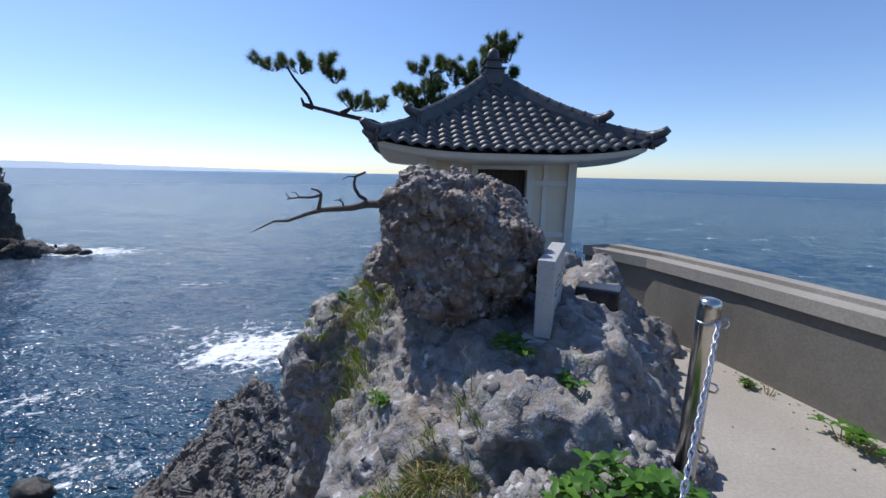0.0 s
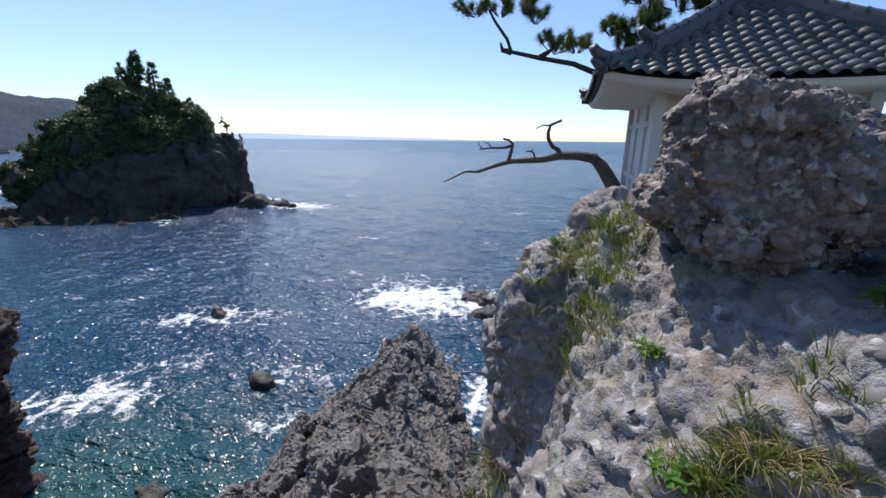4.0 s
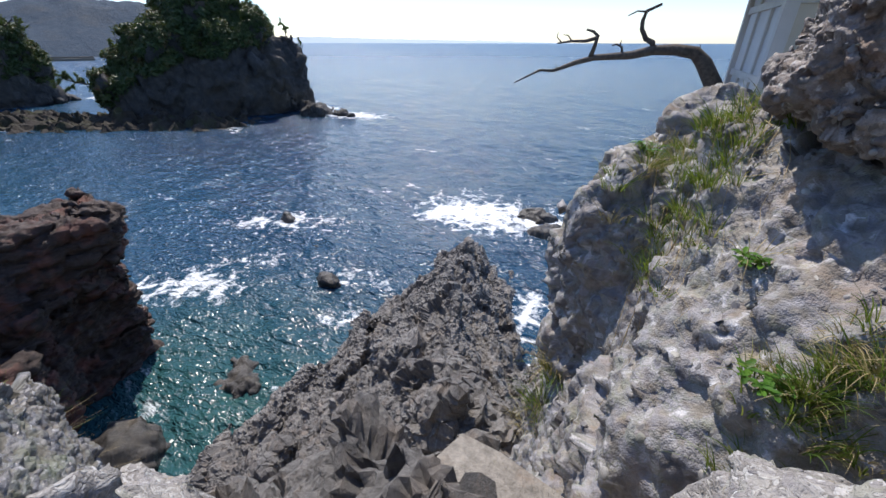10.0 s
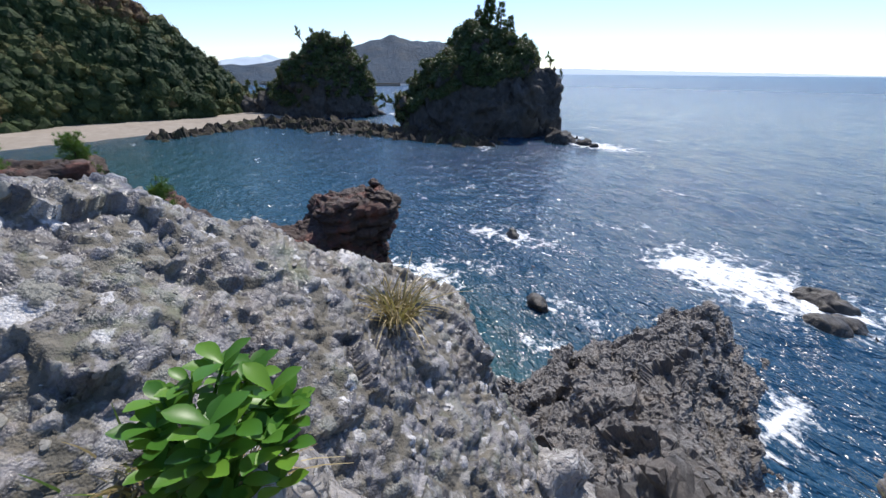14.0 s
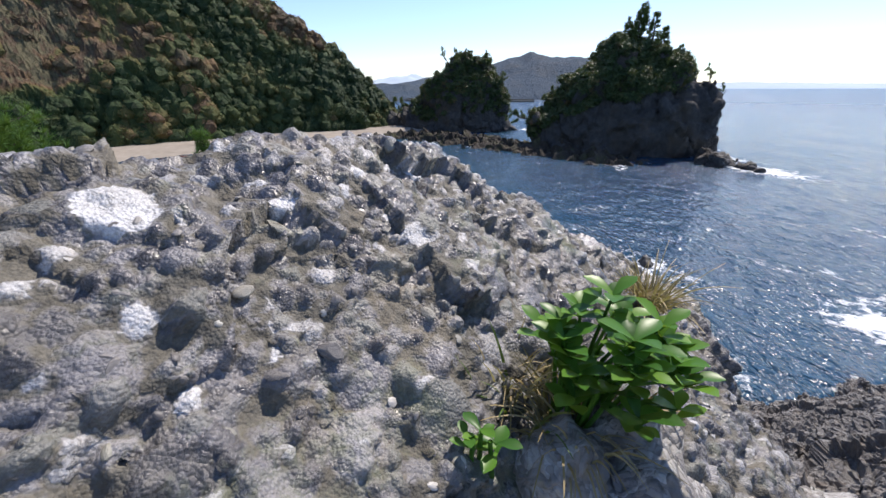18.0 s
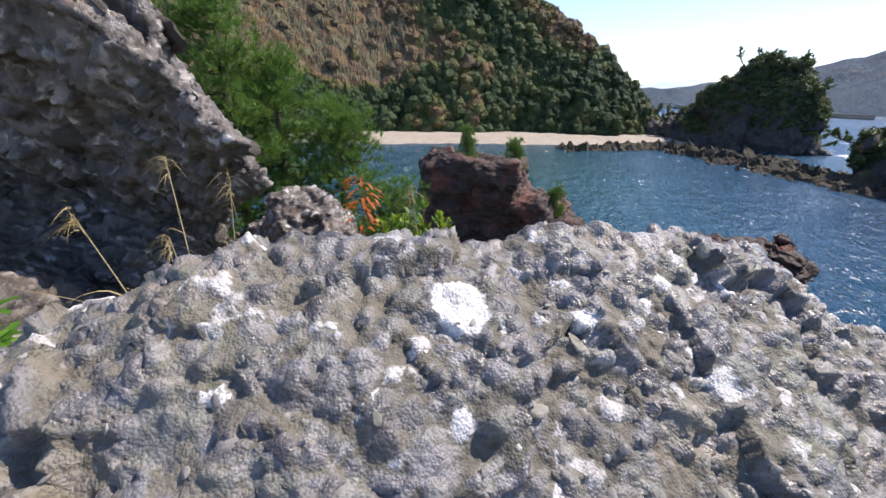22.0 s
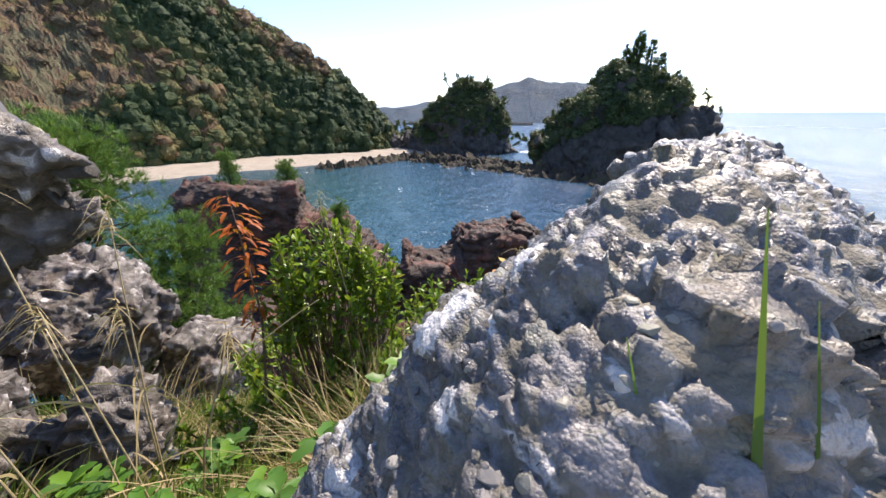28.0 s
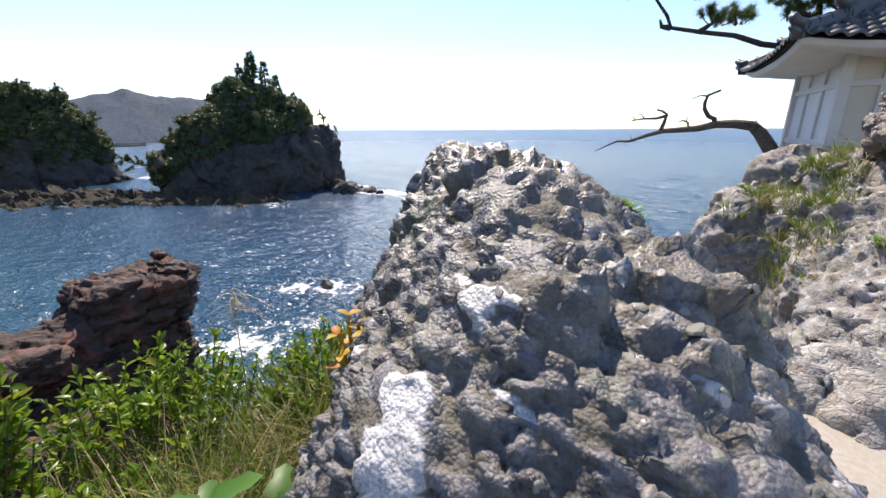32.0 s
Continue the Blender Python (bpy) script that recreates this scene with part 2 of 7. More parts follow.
def grid_sheet(xs, ys, height):
    """A sheet over the plan, heights from a function of points (n, 2)."""
    xy = np.stack(np.meshgrid(xs, ys, indexing="ij"), -1).reshape(-1, 2)
    verts = np.column_stack([xy, height(xy)])
    nx, ny = len(xs), len(ys)
    i = (np.arange(nx - 1)[:, None] * ny + np.arange(ny - 1)).ravel()
    return verts, np.stack([i, i + ny, i + ny + 1, i + 1], 1)

# ---- materials ----
class Nodes:
    def __init__(self, name):
        self.mat = bpy.data.materials.new(name)
        self.mat.use_nodes = True
        self.tree = self.mat.node_tree
        self.bsdf = self.tree.nodes["Principled BSDF"]
        self.out = self.tree.nodes["Material Output"]
        self.coord = self.tree.nodes.new("ShaderNodeTexCoord").outputs["Object"]

    def add(self, kind, **inputs):
        n = self.tree.nodes.new(kind)
        for k, v in inputs.items():
            self.put(n.inputs[k.replace("_", " ")], v)
        return n

    def put(self, socket, v):
        if isinstance(v, bpy.types.NodeSocket):
            self.tree.links.new(v, socket)
        else:
            socket.default_value = v

    def noise(self, scale, detail=6, rough=0.6, vector=None, distort=0.0):
        n = self.add("ShaderNodeTexNoise", Vector=vector or self.coord, Scale=scale, Detail=detail, Roughness=rough, Distortion=distort)
        return n.outputs["Fac"]

    def voronoi(self, scale, feature="F1", vector=None, random=1.0):
        n = self.tree.nodes.new("ShaderNodeTexVoronoi")
        n.feature = feature
        self.put(n.inputs["Vector"], vector or self.coord)
        n.inputs["Scale"].default_value = scale
        n.inputs["Randomness"].default_value = random
        return n

    def ramp(self, fac, *stops):
        n = self.tree.nodes.new("ShaderNodeValToRGB")
        self.put(n.inputs[0], fac)
        e = n.color_ramp.elements
        while len(e) < len(stops):
            e.new(0.5)
        for el, (pos, col) in zip(e, stops):
            el.position = pos
            el.color = (*col, 1) if isinstance(col, tuple) else (col, col, col, 1)
        return n.outputs[0]

    def mix(self, fac, a, b, mode="MIX"):
        n = self.tree.nodes.new("ShaderNodeMix")
        n.data_type, n.blend_type = "RGBA", mode
        self.put(n.inputs[0], fac)
        for s, v in ((n.inputs[6], a), (n.inputs[7], b)):
            self.put(s, (*v, 1) if isinstance(v, tuple) else v)
        return n.outputs[2]

    def math(self, op, a, b=0.0, clamp=False):
        n = self.tree.nodes.new("ShaderNodeMath")
        n.operation, n.use_clamp = op, clamp
        self.put(n.inputs[0], a)
        self.put(n.inputs[1], b)
        return n.outputs[0]

    def scaled(self, s, vector=None, turn=(0, 0, 0)):
        n = self.tree.nodes.new("ShaderNodeMapping")
        self.put(n.inputs["Vector"], vector or self.coord)
        n.inputs["Scale"].default_value = s
        n.inputs["Rotation"].default_value = [radians(a) for a in turn]
        return n.outputs[0]

    def bump(self, height, strength=0.5, distance=0.02, under=None):
        n = self.tree.nodes.new("ShaderNodeBump")
        n.inputs["Strength"].default_value, n.inputs["Distance"].default_value = strength, distance
        self.put(n.inputs["Height"], height)
        if under is not None:
            self.put(n.inputs["Normal"], under)
        return n.outputs[0]

    def rand(self):
        return self.tree.nodes.new("ShaderNodeObjectInfo").outputs["Random"]

    def island(self):
        return self.tree.nodes.new("ShaderNodeNewGeometry").outputs["Random Per Island"]

    def done(self, color=None, rough=None, normal=None, metal=None, spec=None):
        b = self.bsdf.inputs
        for k, v in (("Base Color", color), ("Roughness", rough), ("Normal", normal), ("Metallic", metal), ("Specular IOR Level", spec)):
            if v is not None:
                self.put(b[k], (*v, 1) if isinstance(v, tuple) else v)
        return self.mat


def rock_material(name, dark, mid, light, tint, scale, pebbles=0.0, gloss=0.55, lichen=None, bump=0.6, strata=None, stony=1.0):
    n = Nodes(name)
    base = n.scaled(strata[0], turn=strata[1]) if strata else n.coord
    big, fine = n.noise(scale * 0.5, 5, 0.6, base), n.noise(scale * 9, 8, 0.7, base)
    col = n.ramp(n.mix(0.5, big, fine), (0.3, dark), (0.5, mid), (0.72, light))
    col = n.mix(n.ramp(n.noise(scale * 1.3, 4), (0.5, 0.0), (0.72, 1.0)), col, tint)
    height = n.mix(0.35, fine, n.noise(scale * 3.0, 8, 0.75, base))
    nrm = n.bump(height, bump, 0.035 / scale * 4)
    rough = n.ramp(fine, (0.3, gloss + 0.15), (0.7, gloss - 0.1))
    if pebbles:
        warp = n.mix(0.12, n.coord, n.add("ShaderNodeTexNoise", Vector=n.coord, Scale=pebbles * 0.6, Detail=3.0).outputs["Color"])
        v = n.voronoi(pebbles, vector=warp)
        v2 = n.voronoi(pebbles * 2.7, vector=warp)
        tone = n.add("ShaderNodeSeparateColor", Color=v.outputs["Color"]).outputs
        tone2 = n.add("ShaderNodeSeparateColor", Color=v2.outputs["Color"]).outputs
        stones = n.ramp(tone[0], (0.0, (0.10, 0.10, 0.11)), (0.35, (0.21, 0.20, 0.215)), (0.6, (0.30, 0.285, 0.29)), (0.8, (0.24, 0.25, 0.21)), (0.97, (0.62, 0.61, 0.62)))
        stones2 = n.ramp(tone2[0], (0.0, (0.12, 0.11, 0.11)), (0.5, (0.26, 0.245, 0.24)), (0.95, (0.5, 0.49, 0.48)))
        pick = n.ramp(tone[1], (0.5, 0.0), (0.56, 1.0))
        peb = n.mix(pick, stones2, stones)
        col = n.mix(n.ramp(n.noise(pebbles * 0.5, 4), (0.3, 0.45 * stony), (0.65, 0.9 * stony)), col, peb)
        col = n.mix(n.ramp(fine, (0.35, 0.35), (0.6, 0.0)), col, dark)
        dome = n.math("SUBTRACT", 1.0, n.math("MULTIPLY", v.outputs["Distance"], v.outputs["Distance"]))
        dome2 = n.math("SUBTRACT", 1.0, n.math("MULTIPLY", v2.outputs["Distance"], v2.outputs["Distance"]))
        nrm = n.bump(n.mix(0.5, dome, dome2), 0.9, 0.35 / pebbles, nrm)
        rough = n.ramp(tone[2], (0.2, gloss + 0.1), (0.9, gloss - 0.22))
    if lichen:
        spots = n.ramp(n.noise(scale * 2.2, 7, 0.7), (0.60, 0.0), (0.68, 1.0))
        col = n.mix(n.math("MULTIPLY", spots, lichen[3]), col, lichen[:3])
    return n.done(col, rough, nrm, spec=0.45)


def stony_material(name, low, high, stones, moss, size, gloss, rust=None):
    """Conglomerate: a rough sandy ground mass and harder, smoother stones, each of its own tone."""
    n = Nodes(name)
    at = n.add("ShaderNodeAttribute")
    at.attribute_name = "tone"
    st = n.add("ShaderNodeAttribute")
    st.attribute_name = "stone"
    grit, big, fine = n.noise(0.9 / size, 8, 0.72), n.noise(2.2, 6, 0.65), n.noise(6.0 / size, 6, 0.7)
    mass = n.mix(n.ramp(n.mix(0.55, big, grit), (0.36, 0.0), (0.62, 1.0)), low, high)
    rock = n.mix(n.ramp(fine, (0.32, 0.45), (0.52, 0.0)), n.ramp(at.outputs["Fac"], *stones), low)
    worn = n.ramp(n.mix(0.35, n.noise(0.30 / size, 4, 0.6), fine), (0.36, 0.55), (0.54, 1.0))
    col = n.mix(n.math("MULTIPLY", st.outputs["Fac"], worn), mass, rock)
    if rust:
        col = n.mix(n.math("MULTIPLY", n.ramp(n.noise(3.1, 6, 0.7), (0.52, 0.0), (0.66, 1.0)), rust[3]), col, rust[:3])
    col = n.mix(n.math("MULTIPLY", n.ramp(n.noise(4.5, 8, 0.75), (0.55, 0.0), (0.64, 1.0)), moss[3]), col, moss[:3])
    v = n.voronoi(2.6 / size)
    v2 = n.voronoi(6.5 / size)
    nrm = n.bump(n.mix(0.4, n.math("SUBTRACT", 1.0, v.outputs["Distance"]), n.math("SUBTRACT", 1.0, v2.outputs["Distance"])), 0.6, size * 0.24)
    nrm = n.bump(n.mix(0.5, fine, grit), 0.6, size * 0.16, nrm)
    rough = n.mix(n.math("MULTIPLY", st.outputs["Fac"], worn), (0.82, 0.82, 0.82), n.ramp(n.mix(0.5, fine, at.outputs["Fac"]), (0.3, gloss), (0.7, gloss + 0.25)))
    return n.done(col, rough, nrm, spec=0.5)


GREYS = ((0.0, (0.10, 0.097, 0.105)), (0.25, (0.185, 0.18, 0.19)), (0.5, (0.30, 0.29, 0.305)), (0.72, (0.225, 0.232, 0.20)), (0.86, (0.40, 0.385, 0.39)), (1.0, (0.62, 0.61, 0.61)))
DARKS = tuple((p, tuple(c * (0.66 if p < 1 else 1.05) for c in col)) for p, col in GREYS)
# dark rock tones, lowered further for the shade under the overhang
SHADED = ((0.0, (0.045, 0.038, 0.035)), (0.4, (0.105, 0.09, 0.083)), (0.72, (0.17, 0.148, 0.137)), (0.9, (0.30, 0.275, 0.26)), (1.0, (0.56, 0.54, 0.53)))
BROWNS = ((0.0, (0.065, 0.056, 0.052)), (0.4, (0.155, 0.133, 0.123)), (0.7, (0.235, 0.203, 0.188)), (0.9, (0.31, 0.28, 0.265)), (1.0, (0.48, 0.455, 0.44)))
cliff_mat = stony_material("grey_conglomerate", (0.10, 0.088, 0.073), (0.325, 0.292, 0.25), GREYS, (0.23, 0.225, 0.13, 0.45), 0.055, 0.45, (0.24, 0.16, 0.105, 0.45))
boulder_mat = stony_material("rust_grey_breccia", (0.065, 0.051, 0.042), (0.255, 0.208, 0.178), BROWNS, (0.17, 0.16, 0.11, 0.3), 0.045, 0.40, (0.17, 0.095, 0.062, 0.6))
hump_mat = stony_material("pebbly_conglomerate", (0.05, 0.046, 0.037), (0.185, 0.17, 0.138), DARKS, (0.125, 0.14, 0.085, 0.7), 0.022, 0.19, (0.23, 0.18, 0.115, 0.4))
# darker copy of the conglomerate, with the overhang's shade in its colours
over_mat = stony_material("shade_toned_conglomerate", (0.030, 0.026, 0.022), (0.11, 0.095, 0.08), SHADED, (0.10, 0.10, 0.06, 0.3), 0.040, 0.24, (0.12, 0.075, 0.05, 0.45))
ridge_mat = rock_material("weathered_grey_lava", (0.045, 0.041, 0.038), (0.15, 0.14, 0.13), (0.31, 0.292, 0.272), (0.205, 0.17, 0.14), 2.4, gloss=0.5, bump=1.0, strata=((1.0, 1.0, 0.35), (20, 35, 30)))
red_mat = rock_material("rusty_layered_rock", (0.018, 0.014, 0.012), (0.056, 0.037, 0.030), (0.105, 0.074, 0.062), (0.18, 0.066, 0.046), 0.7, gloss=0.7, bump=0.9, strata=((0.5, 0.5, 2.4), (12, -14, 0)))
islet_mat = rock_material("dark_sea_stack_rock", (0.022, 0.021, 0.021), (0.055, 0.052, 0.05), (0.11, 0.10, 0.09), (0.09, 0.07, 0.05), 0.12, gloss=0.75, bump=0.8)
reef_mat = rock_material("wet_brown_reef_rock", (0.018, 0.014, 0.011), (0.042, 0.033, 0.024), (0.085, 0.066, 0.046), (0.06, 0.06, 0.022), 0.25, gloss=0.92, bump=0.8)
shore_mat = rock_material("dark_wet_sea_rock", (0.018, 0.016, 0.014), (0.048, 0.042, 0.036), (0.10, 0.088, 0.075), (0.07, 0.055, 0.035), 1.2, gloss=0.45, bump=0.8)


def plain(name, a, b, scale=8.0, rough=0.7, bump=0.2, dist=0.01, metal=0.0, spec=0.4):
    n = Nodes(name)
    col = n.mix(n.ramp(n.mix(0.4, n.noise(scale, 6), n.noise(scale * 0.17, 4)), (0.35, 0.0), (0.65, 1.0)), a, b)
    return n.done(col, rough, n.bump(n.noise(scale * 4, 6, 0.7), bump, dist), metal, spec)


def concrete(name, a, b, stain, vertical=0.0):
    n = Nodes(name)
    col = n.mix(n.ramp(n.noise(1.3, 6, 0.65), (0.35, 0.0), (0.68, 1.0)), a, b)
    col = n.mix(n.ramp(n.noise(0.55, 7, 0.7), (0.5, 0.0), (0.62, 0.35)), col, stain)
    col = n.mix(n.ramp(n.noise(55, 5, 0.7), (0.42, 0.35), (0.6, 0.0)), col, tuple(0.6 * c for c in a))
    streak = n.ramp(n.noise(2.4, 6, 0.6, n.scaled((3.0, 3.0, 0.35))), (0.55, 0.0), (0.75, 1.0))
    col = n.mix(n.math("MULTIPLY", streak, vertical), col, stain)
    return n.done(col, 0.85, n.bump(n.mix(0.5, n.noise(70, 5, 0.7), n.noise(9, 5)), 0.35, 0.006), spec=0.3)


walk_mat = concrete("sandy_concrete", (0.36, 0.325, 0.28), (0.44, 0.405, 0.355), (0.3, 0.27, 0.22))
wall_mat = concrete("weathered_grey_concrete", (0.155, 0.142, 0.122), (0.215, 0.20, 0.173), (0.14, 0.125, 0.105), 0.6)
coping_mat = concrete("pale_coping_concrete", (0.29, 0.268, 0.23), (0.38, 0.352, 0.305), (0.24, 0.215, 0.18), 0.2)
cement_mat = rock_material("rough_cement_skim", (0.22, 0.20, 0.17), (0.42, 0.39, 0.34), (0.56, 0.53, 0.475), (0.40, 0.34, 0.23), 5.0, pebbles=26.0, gloss=0.8, lichen=(0.36, 0.27, 0.10, 0.5))
plaster_mat = plain("cream_plaster", (0.60, 0.545, 0.43), (0.68, 0.63, 0.52), 3.0, 0.85, 0.15, 0.004)
white_mat = plain("white_painted_wall", (0.68, 0.675, 0.66), (0.76, 0.755, 0.74), 2.0, 0.7, 0.12, 0.003)
trim_mat = plain("off_white_trim", (0.60, 0.585, 0.545), (0.70, 0.685, 0.64), 4.0, 0.7, 0.12, 0.003)
door_wood = plain("dark_brown_door_wood", (0.030, 0.018, 0.010), (0.065, 0.038, 0.022), 14.0, 0.6, 0.3, 0.004)
granite_mat = plain("grey_granite", (0.33, 0.325, 0.32), (0.50, 0.495, 0.485), 90.0, 0.6, 0.2, 0.002)
granite_dark = plain("dark_polished_granite", (0.02, 0.02, 0.022), (0.05, 0.05, 0.055), 90.0, 0.25, 0.05, 0.001)
steel_mat = plain("brushed_stainless_steel", (0.50, 0.45, 0.38), (0.62, 0.58, 0.52), 25.0, 0.22, 0.06, 0.001, 1.0)
chain_mat = plain("bright_steel_chain", (0.50, 0.50, 0.53), (0.66, 0.66, 0.70), 60.0, 0.25, 0.1, 0.001, 1.0)


def tile_material():
    n = Nodes("smoked_grey_roof_tile")
    shade = n.ramp(n.rand(), (0.0, (0.035, 0.036, 0.04)), (0.6, (0.06, 0.062, 0.068)), (1.0, (0.10, 0.102, 0.108)))
    col = n.mix(n.ramp(n.noise(14, 6, 0.7), (0.45, 0.0), (0.75, 0.6)), shade, (0.20, 0.20, 0.19))
    return n.done(col, n.ramp(n.noise(20, 4), (0.3, 0.42), (0.7, 0.62)), n.bump(n.noise(60, 4), 0.15, 0.003), spec=0.45)


tile_mat = tile_material()
ridge_tile_mat = plain("dark_ridge_tile", (0.045, 0.046, 0.05), (0.09, 0.092, 0.098), 9.0, 0.42, 0.2, 0.004, 0.0, 0.5)


def leaf_material(name, *stops, rough=0.5, through=0.35, island=True, patch=0.0):
    """Foliage with a colour of its own for each leaf or clump, and light that shines through."""
    n = Nodes(name)
    pick = n.island() if island else n.rand()
    if patch:
        spots = n.ramp(n.noise(patch, 3, 0.6), (0.32, 0.0), (0.68, 1.0))
        pick = n.math("ADD", n.math("MULTIPLY", pick, 0.4), n.math("MULTIPLY", spots, 0.62), True)
    col = n.ramp(pick, *stops)
    col = n.mix(n.math("MULTIPLY", n.noise(30, 3), 0.35), col, stops[0][1])
    glow = n.add("ShaderNodeBsdfTranslucent", Color=n.mix(0.35, col, (0.30, 0.36, 0.03)))
    n.done(col, rough, spec=0.3)
    both = n.add("ShaderNodeMixShader", Fac=through)
    n.tree.links.new(n.bsdf.outputs[0], both.inputs[1])
    n.tree.links.new(glow.outputs[0], both.inputs[2])
    n.tree.links.new(both.outputs[0], n.out.inputs[0])
    return n.mat


needle_mat = leaf_material("pine_needles", (0.0, (0.04, 0.075, 0.025)), (0.5, (0.075, 0.12, 0.036)), (1.0, (0.13, 0.18, 0.055)), through=0.2)
young_needle = leaf_material("bright_pine_needles", (0.0, (0.047, 0.115, 0.024)), (0.5, (0.095, 0.209, 0.041)), (1.0, (0.162, 0.297, 0.068)), through=0.25)
def canopy_material():
    """Woods seen from afar: a tone of its own for each crown."""
    n = Nodes("autumn_forest_canopy")
    tone = n.add("ShaderNodeAttribute")
    tone.attribute_name = "tone"
    pick = n.math("ADD", tone.outputs["Fac"], n.math("MULTIPLY", n.math("SUBTRACT", n.noise(0.9, 5, 0.7), 0.5), 0.35))
    col = n.ramp(pick, (0.0, (0.035, 0.065, 0.027)), (0.30, (0.065, 0.101, 0.038)), (0.48, (0.115, 0.135, 0.046)), (0.60, (0.176, 0.155, 0.057)), (0.70, (0.230, 0.142, 0.070)), (0.80, (0.162, 0.101, 0.065)), (0.88, (0.165, 0.145, 0.080)), (1.0, (0.235, 0.20, 0.115)))
    # shade between the leaf sprays, painted in as near-black flecks
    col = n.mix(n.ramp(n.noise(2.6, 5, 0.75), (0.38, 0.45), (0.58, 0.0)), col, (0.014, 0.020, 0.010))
    glow = n.add("ShaderNodeBsdfTranslucent", Color=col)
    n.done(col, 0.65, n.bump(n.noise(1.6, 7, 0.75), 1.0, 0.5), spec=0.2)
    both = n.add("ShaderNodeMixShader", Fac=0.15)
    n.tree.links.new(n.bsdf.outputs[0], both.inputs[1])
    n.tree.links.new(glow.outputs[0], both.inputs[2])
    n.tree.links.new(both.outputs[0], n.out.inputs[0])
    return n.mat


canopy_mat = canopy_material()
islet_leaf = leaf_material("islet_leaves", (0.0, (0.026, 0.050, 0.018)), (0.5, (0.055, 0.085, 0.028)), (0.75, (0.10, 0.11, 0.04)), (0.9, (0.17, 0.115, 0.055)), (1.0, (0.20, 0.085, 0.045)), through=0.15, patch=0.3)
bush_leaf = leaf_material("glossy_green_leaves", (0.0, (0.065, 0.14, 0.014)), (0.6, (0.155, 0.27, 0.022)), (0.96, (0.27, 0.38, 0.035)), (1.0, (0.34, 0.28, 0.04)), rough=0.33, through=0.45)
herb_leaf = leaf_material("broad_herb_leaves", (0.0, (0.05, 0.125, 0.022)), (0.7, (0.09, 0.22, 0.032)), (1.0, (0.16, 0.31, 0.04)), rough=0.42, through=0.4, island=False)
dark_herb = leaf_material("waxy_leaves", (0.0, (0.035, 0.12, 0.02)), (0.5, (0.075, 0.21, 0.028)), (1.0, (0.17, 0.34, 0.04)), rough=0.36, through=0.4, island=False)
grass_leaf = leaf_material("green_grass", (0.0, (0.05, 0.10, 0.018)), (0.6, (0.10, 0.17, 0.03)), (0.85, (0.18, 0.21, 0.05)), (1.0, (0.34, 0.29, 0.13)), rough=0.5, through=0.4)
straw_leaf = leaf_material("dry_straw", (0.0, (0.20, 0.15, 0.07)), (0.5, (0.36, 0.28, 0.14)), (1.0, (0.55, 0.45, 0.26)), rough=0.6, through=0.3)
orange_leaf = leaf_material("orange_autumn_leaves", (0.0, (0.30, 0.06, 0.012)), (0.6, (0.50, 0.13, 0.018)), (1.0, (0.62, 0.26, 0.03)), rough=0.5, through=0.4)
yellow_leaf = leaf_material("yellowed_leaves", (0.0, (0.50, 0.17, 0.02)), (0.5, (0.56, 0.36, 0.04)), (1.0, (0.45, 0.40, 0.06)), rough=0.5, through=0.4, island=False)
bark_mat = plain("dark_pine_bark", (0.028, 0.022, 0.018), (0.085, 0.068, 0.055), 30.0, 0.9, 0.7, 0.01)
dead_mat = plain("bleached_dead_wood", (0.055, 0.045, 0.038), (0.17, 0.145, 0.12), 22.0, 0.85, 0.6, 0.008)
twig_mat = plain("brown_twigs", (0.10, 0.065, 0.04), (0.20, 0.14, 0.09), 30.0, 0.85, 0.3, 0.004)
dry_stem = plain("pale_dry_stem", (0.30, 0.22, 0.11), (0.48, 0.38, 0.22), 30.0, 0.8, 0.2, 0.002)
soil_mat = rock_material("dry_soil", (0.10, 0.075, 0.05), (0.20, 0.155, 0.105), (0.33, 0.27, 0.19), (0.26, 0.22, 0.12), 3.0, gloss=0.85, bump=0.7)
sand_mat = plain("pale_beach_sand", (0.240, 0.204, 0.164), (0.336, 0.292, 0.240), 0.6, 0.9, 0.3, 0.05)
hill_soil = plain("shaded_forest_floor", (0.022, 0.026, 0.014), (0.06, 0.055, 0.03), 0.3, 0.95, 0.5, 0.3)
# the bay's blue haze is mixed into these base colours
mountain_mat = rock_material("haze_tinted_woods", (0.026, 0.048, 0.075), (0.038, 0.064, 0.095), (0.055, 0.078, 0.105), (0.055, 0.068, 0.08), 0.02, gloss=0.95, bump=0.8)
# pale blue stands for the haze in front of the farthest land
far_mat = plain("haze_pale_far_land", (0.40, 0.48, 0.56), (0.45, 0.53, 0.60), 0.01, 1.0, 0.1, 0.5)


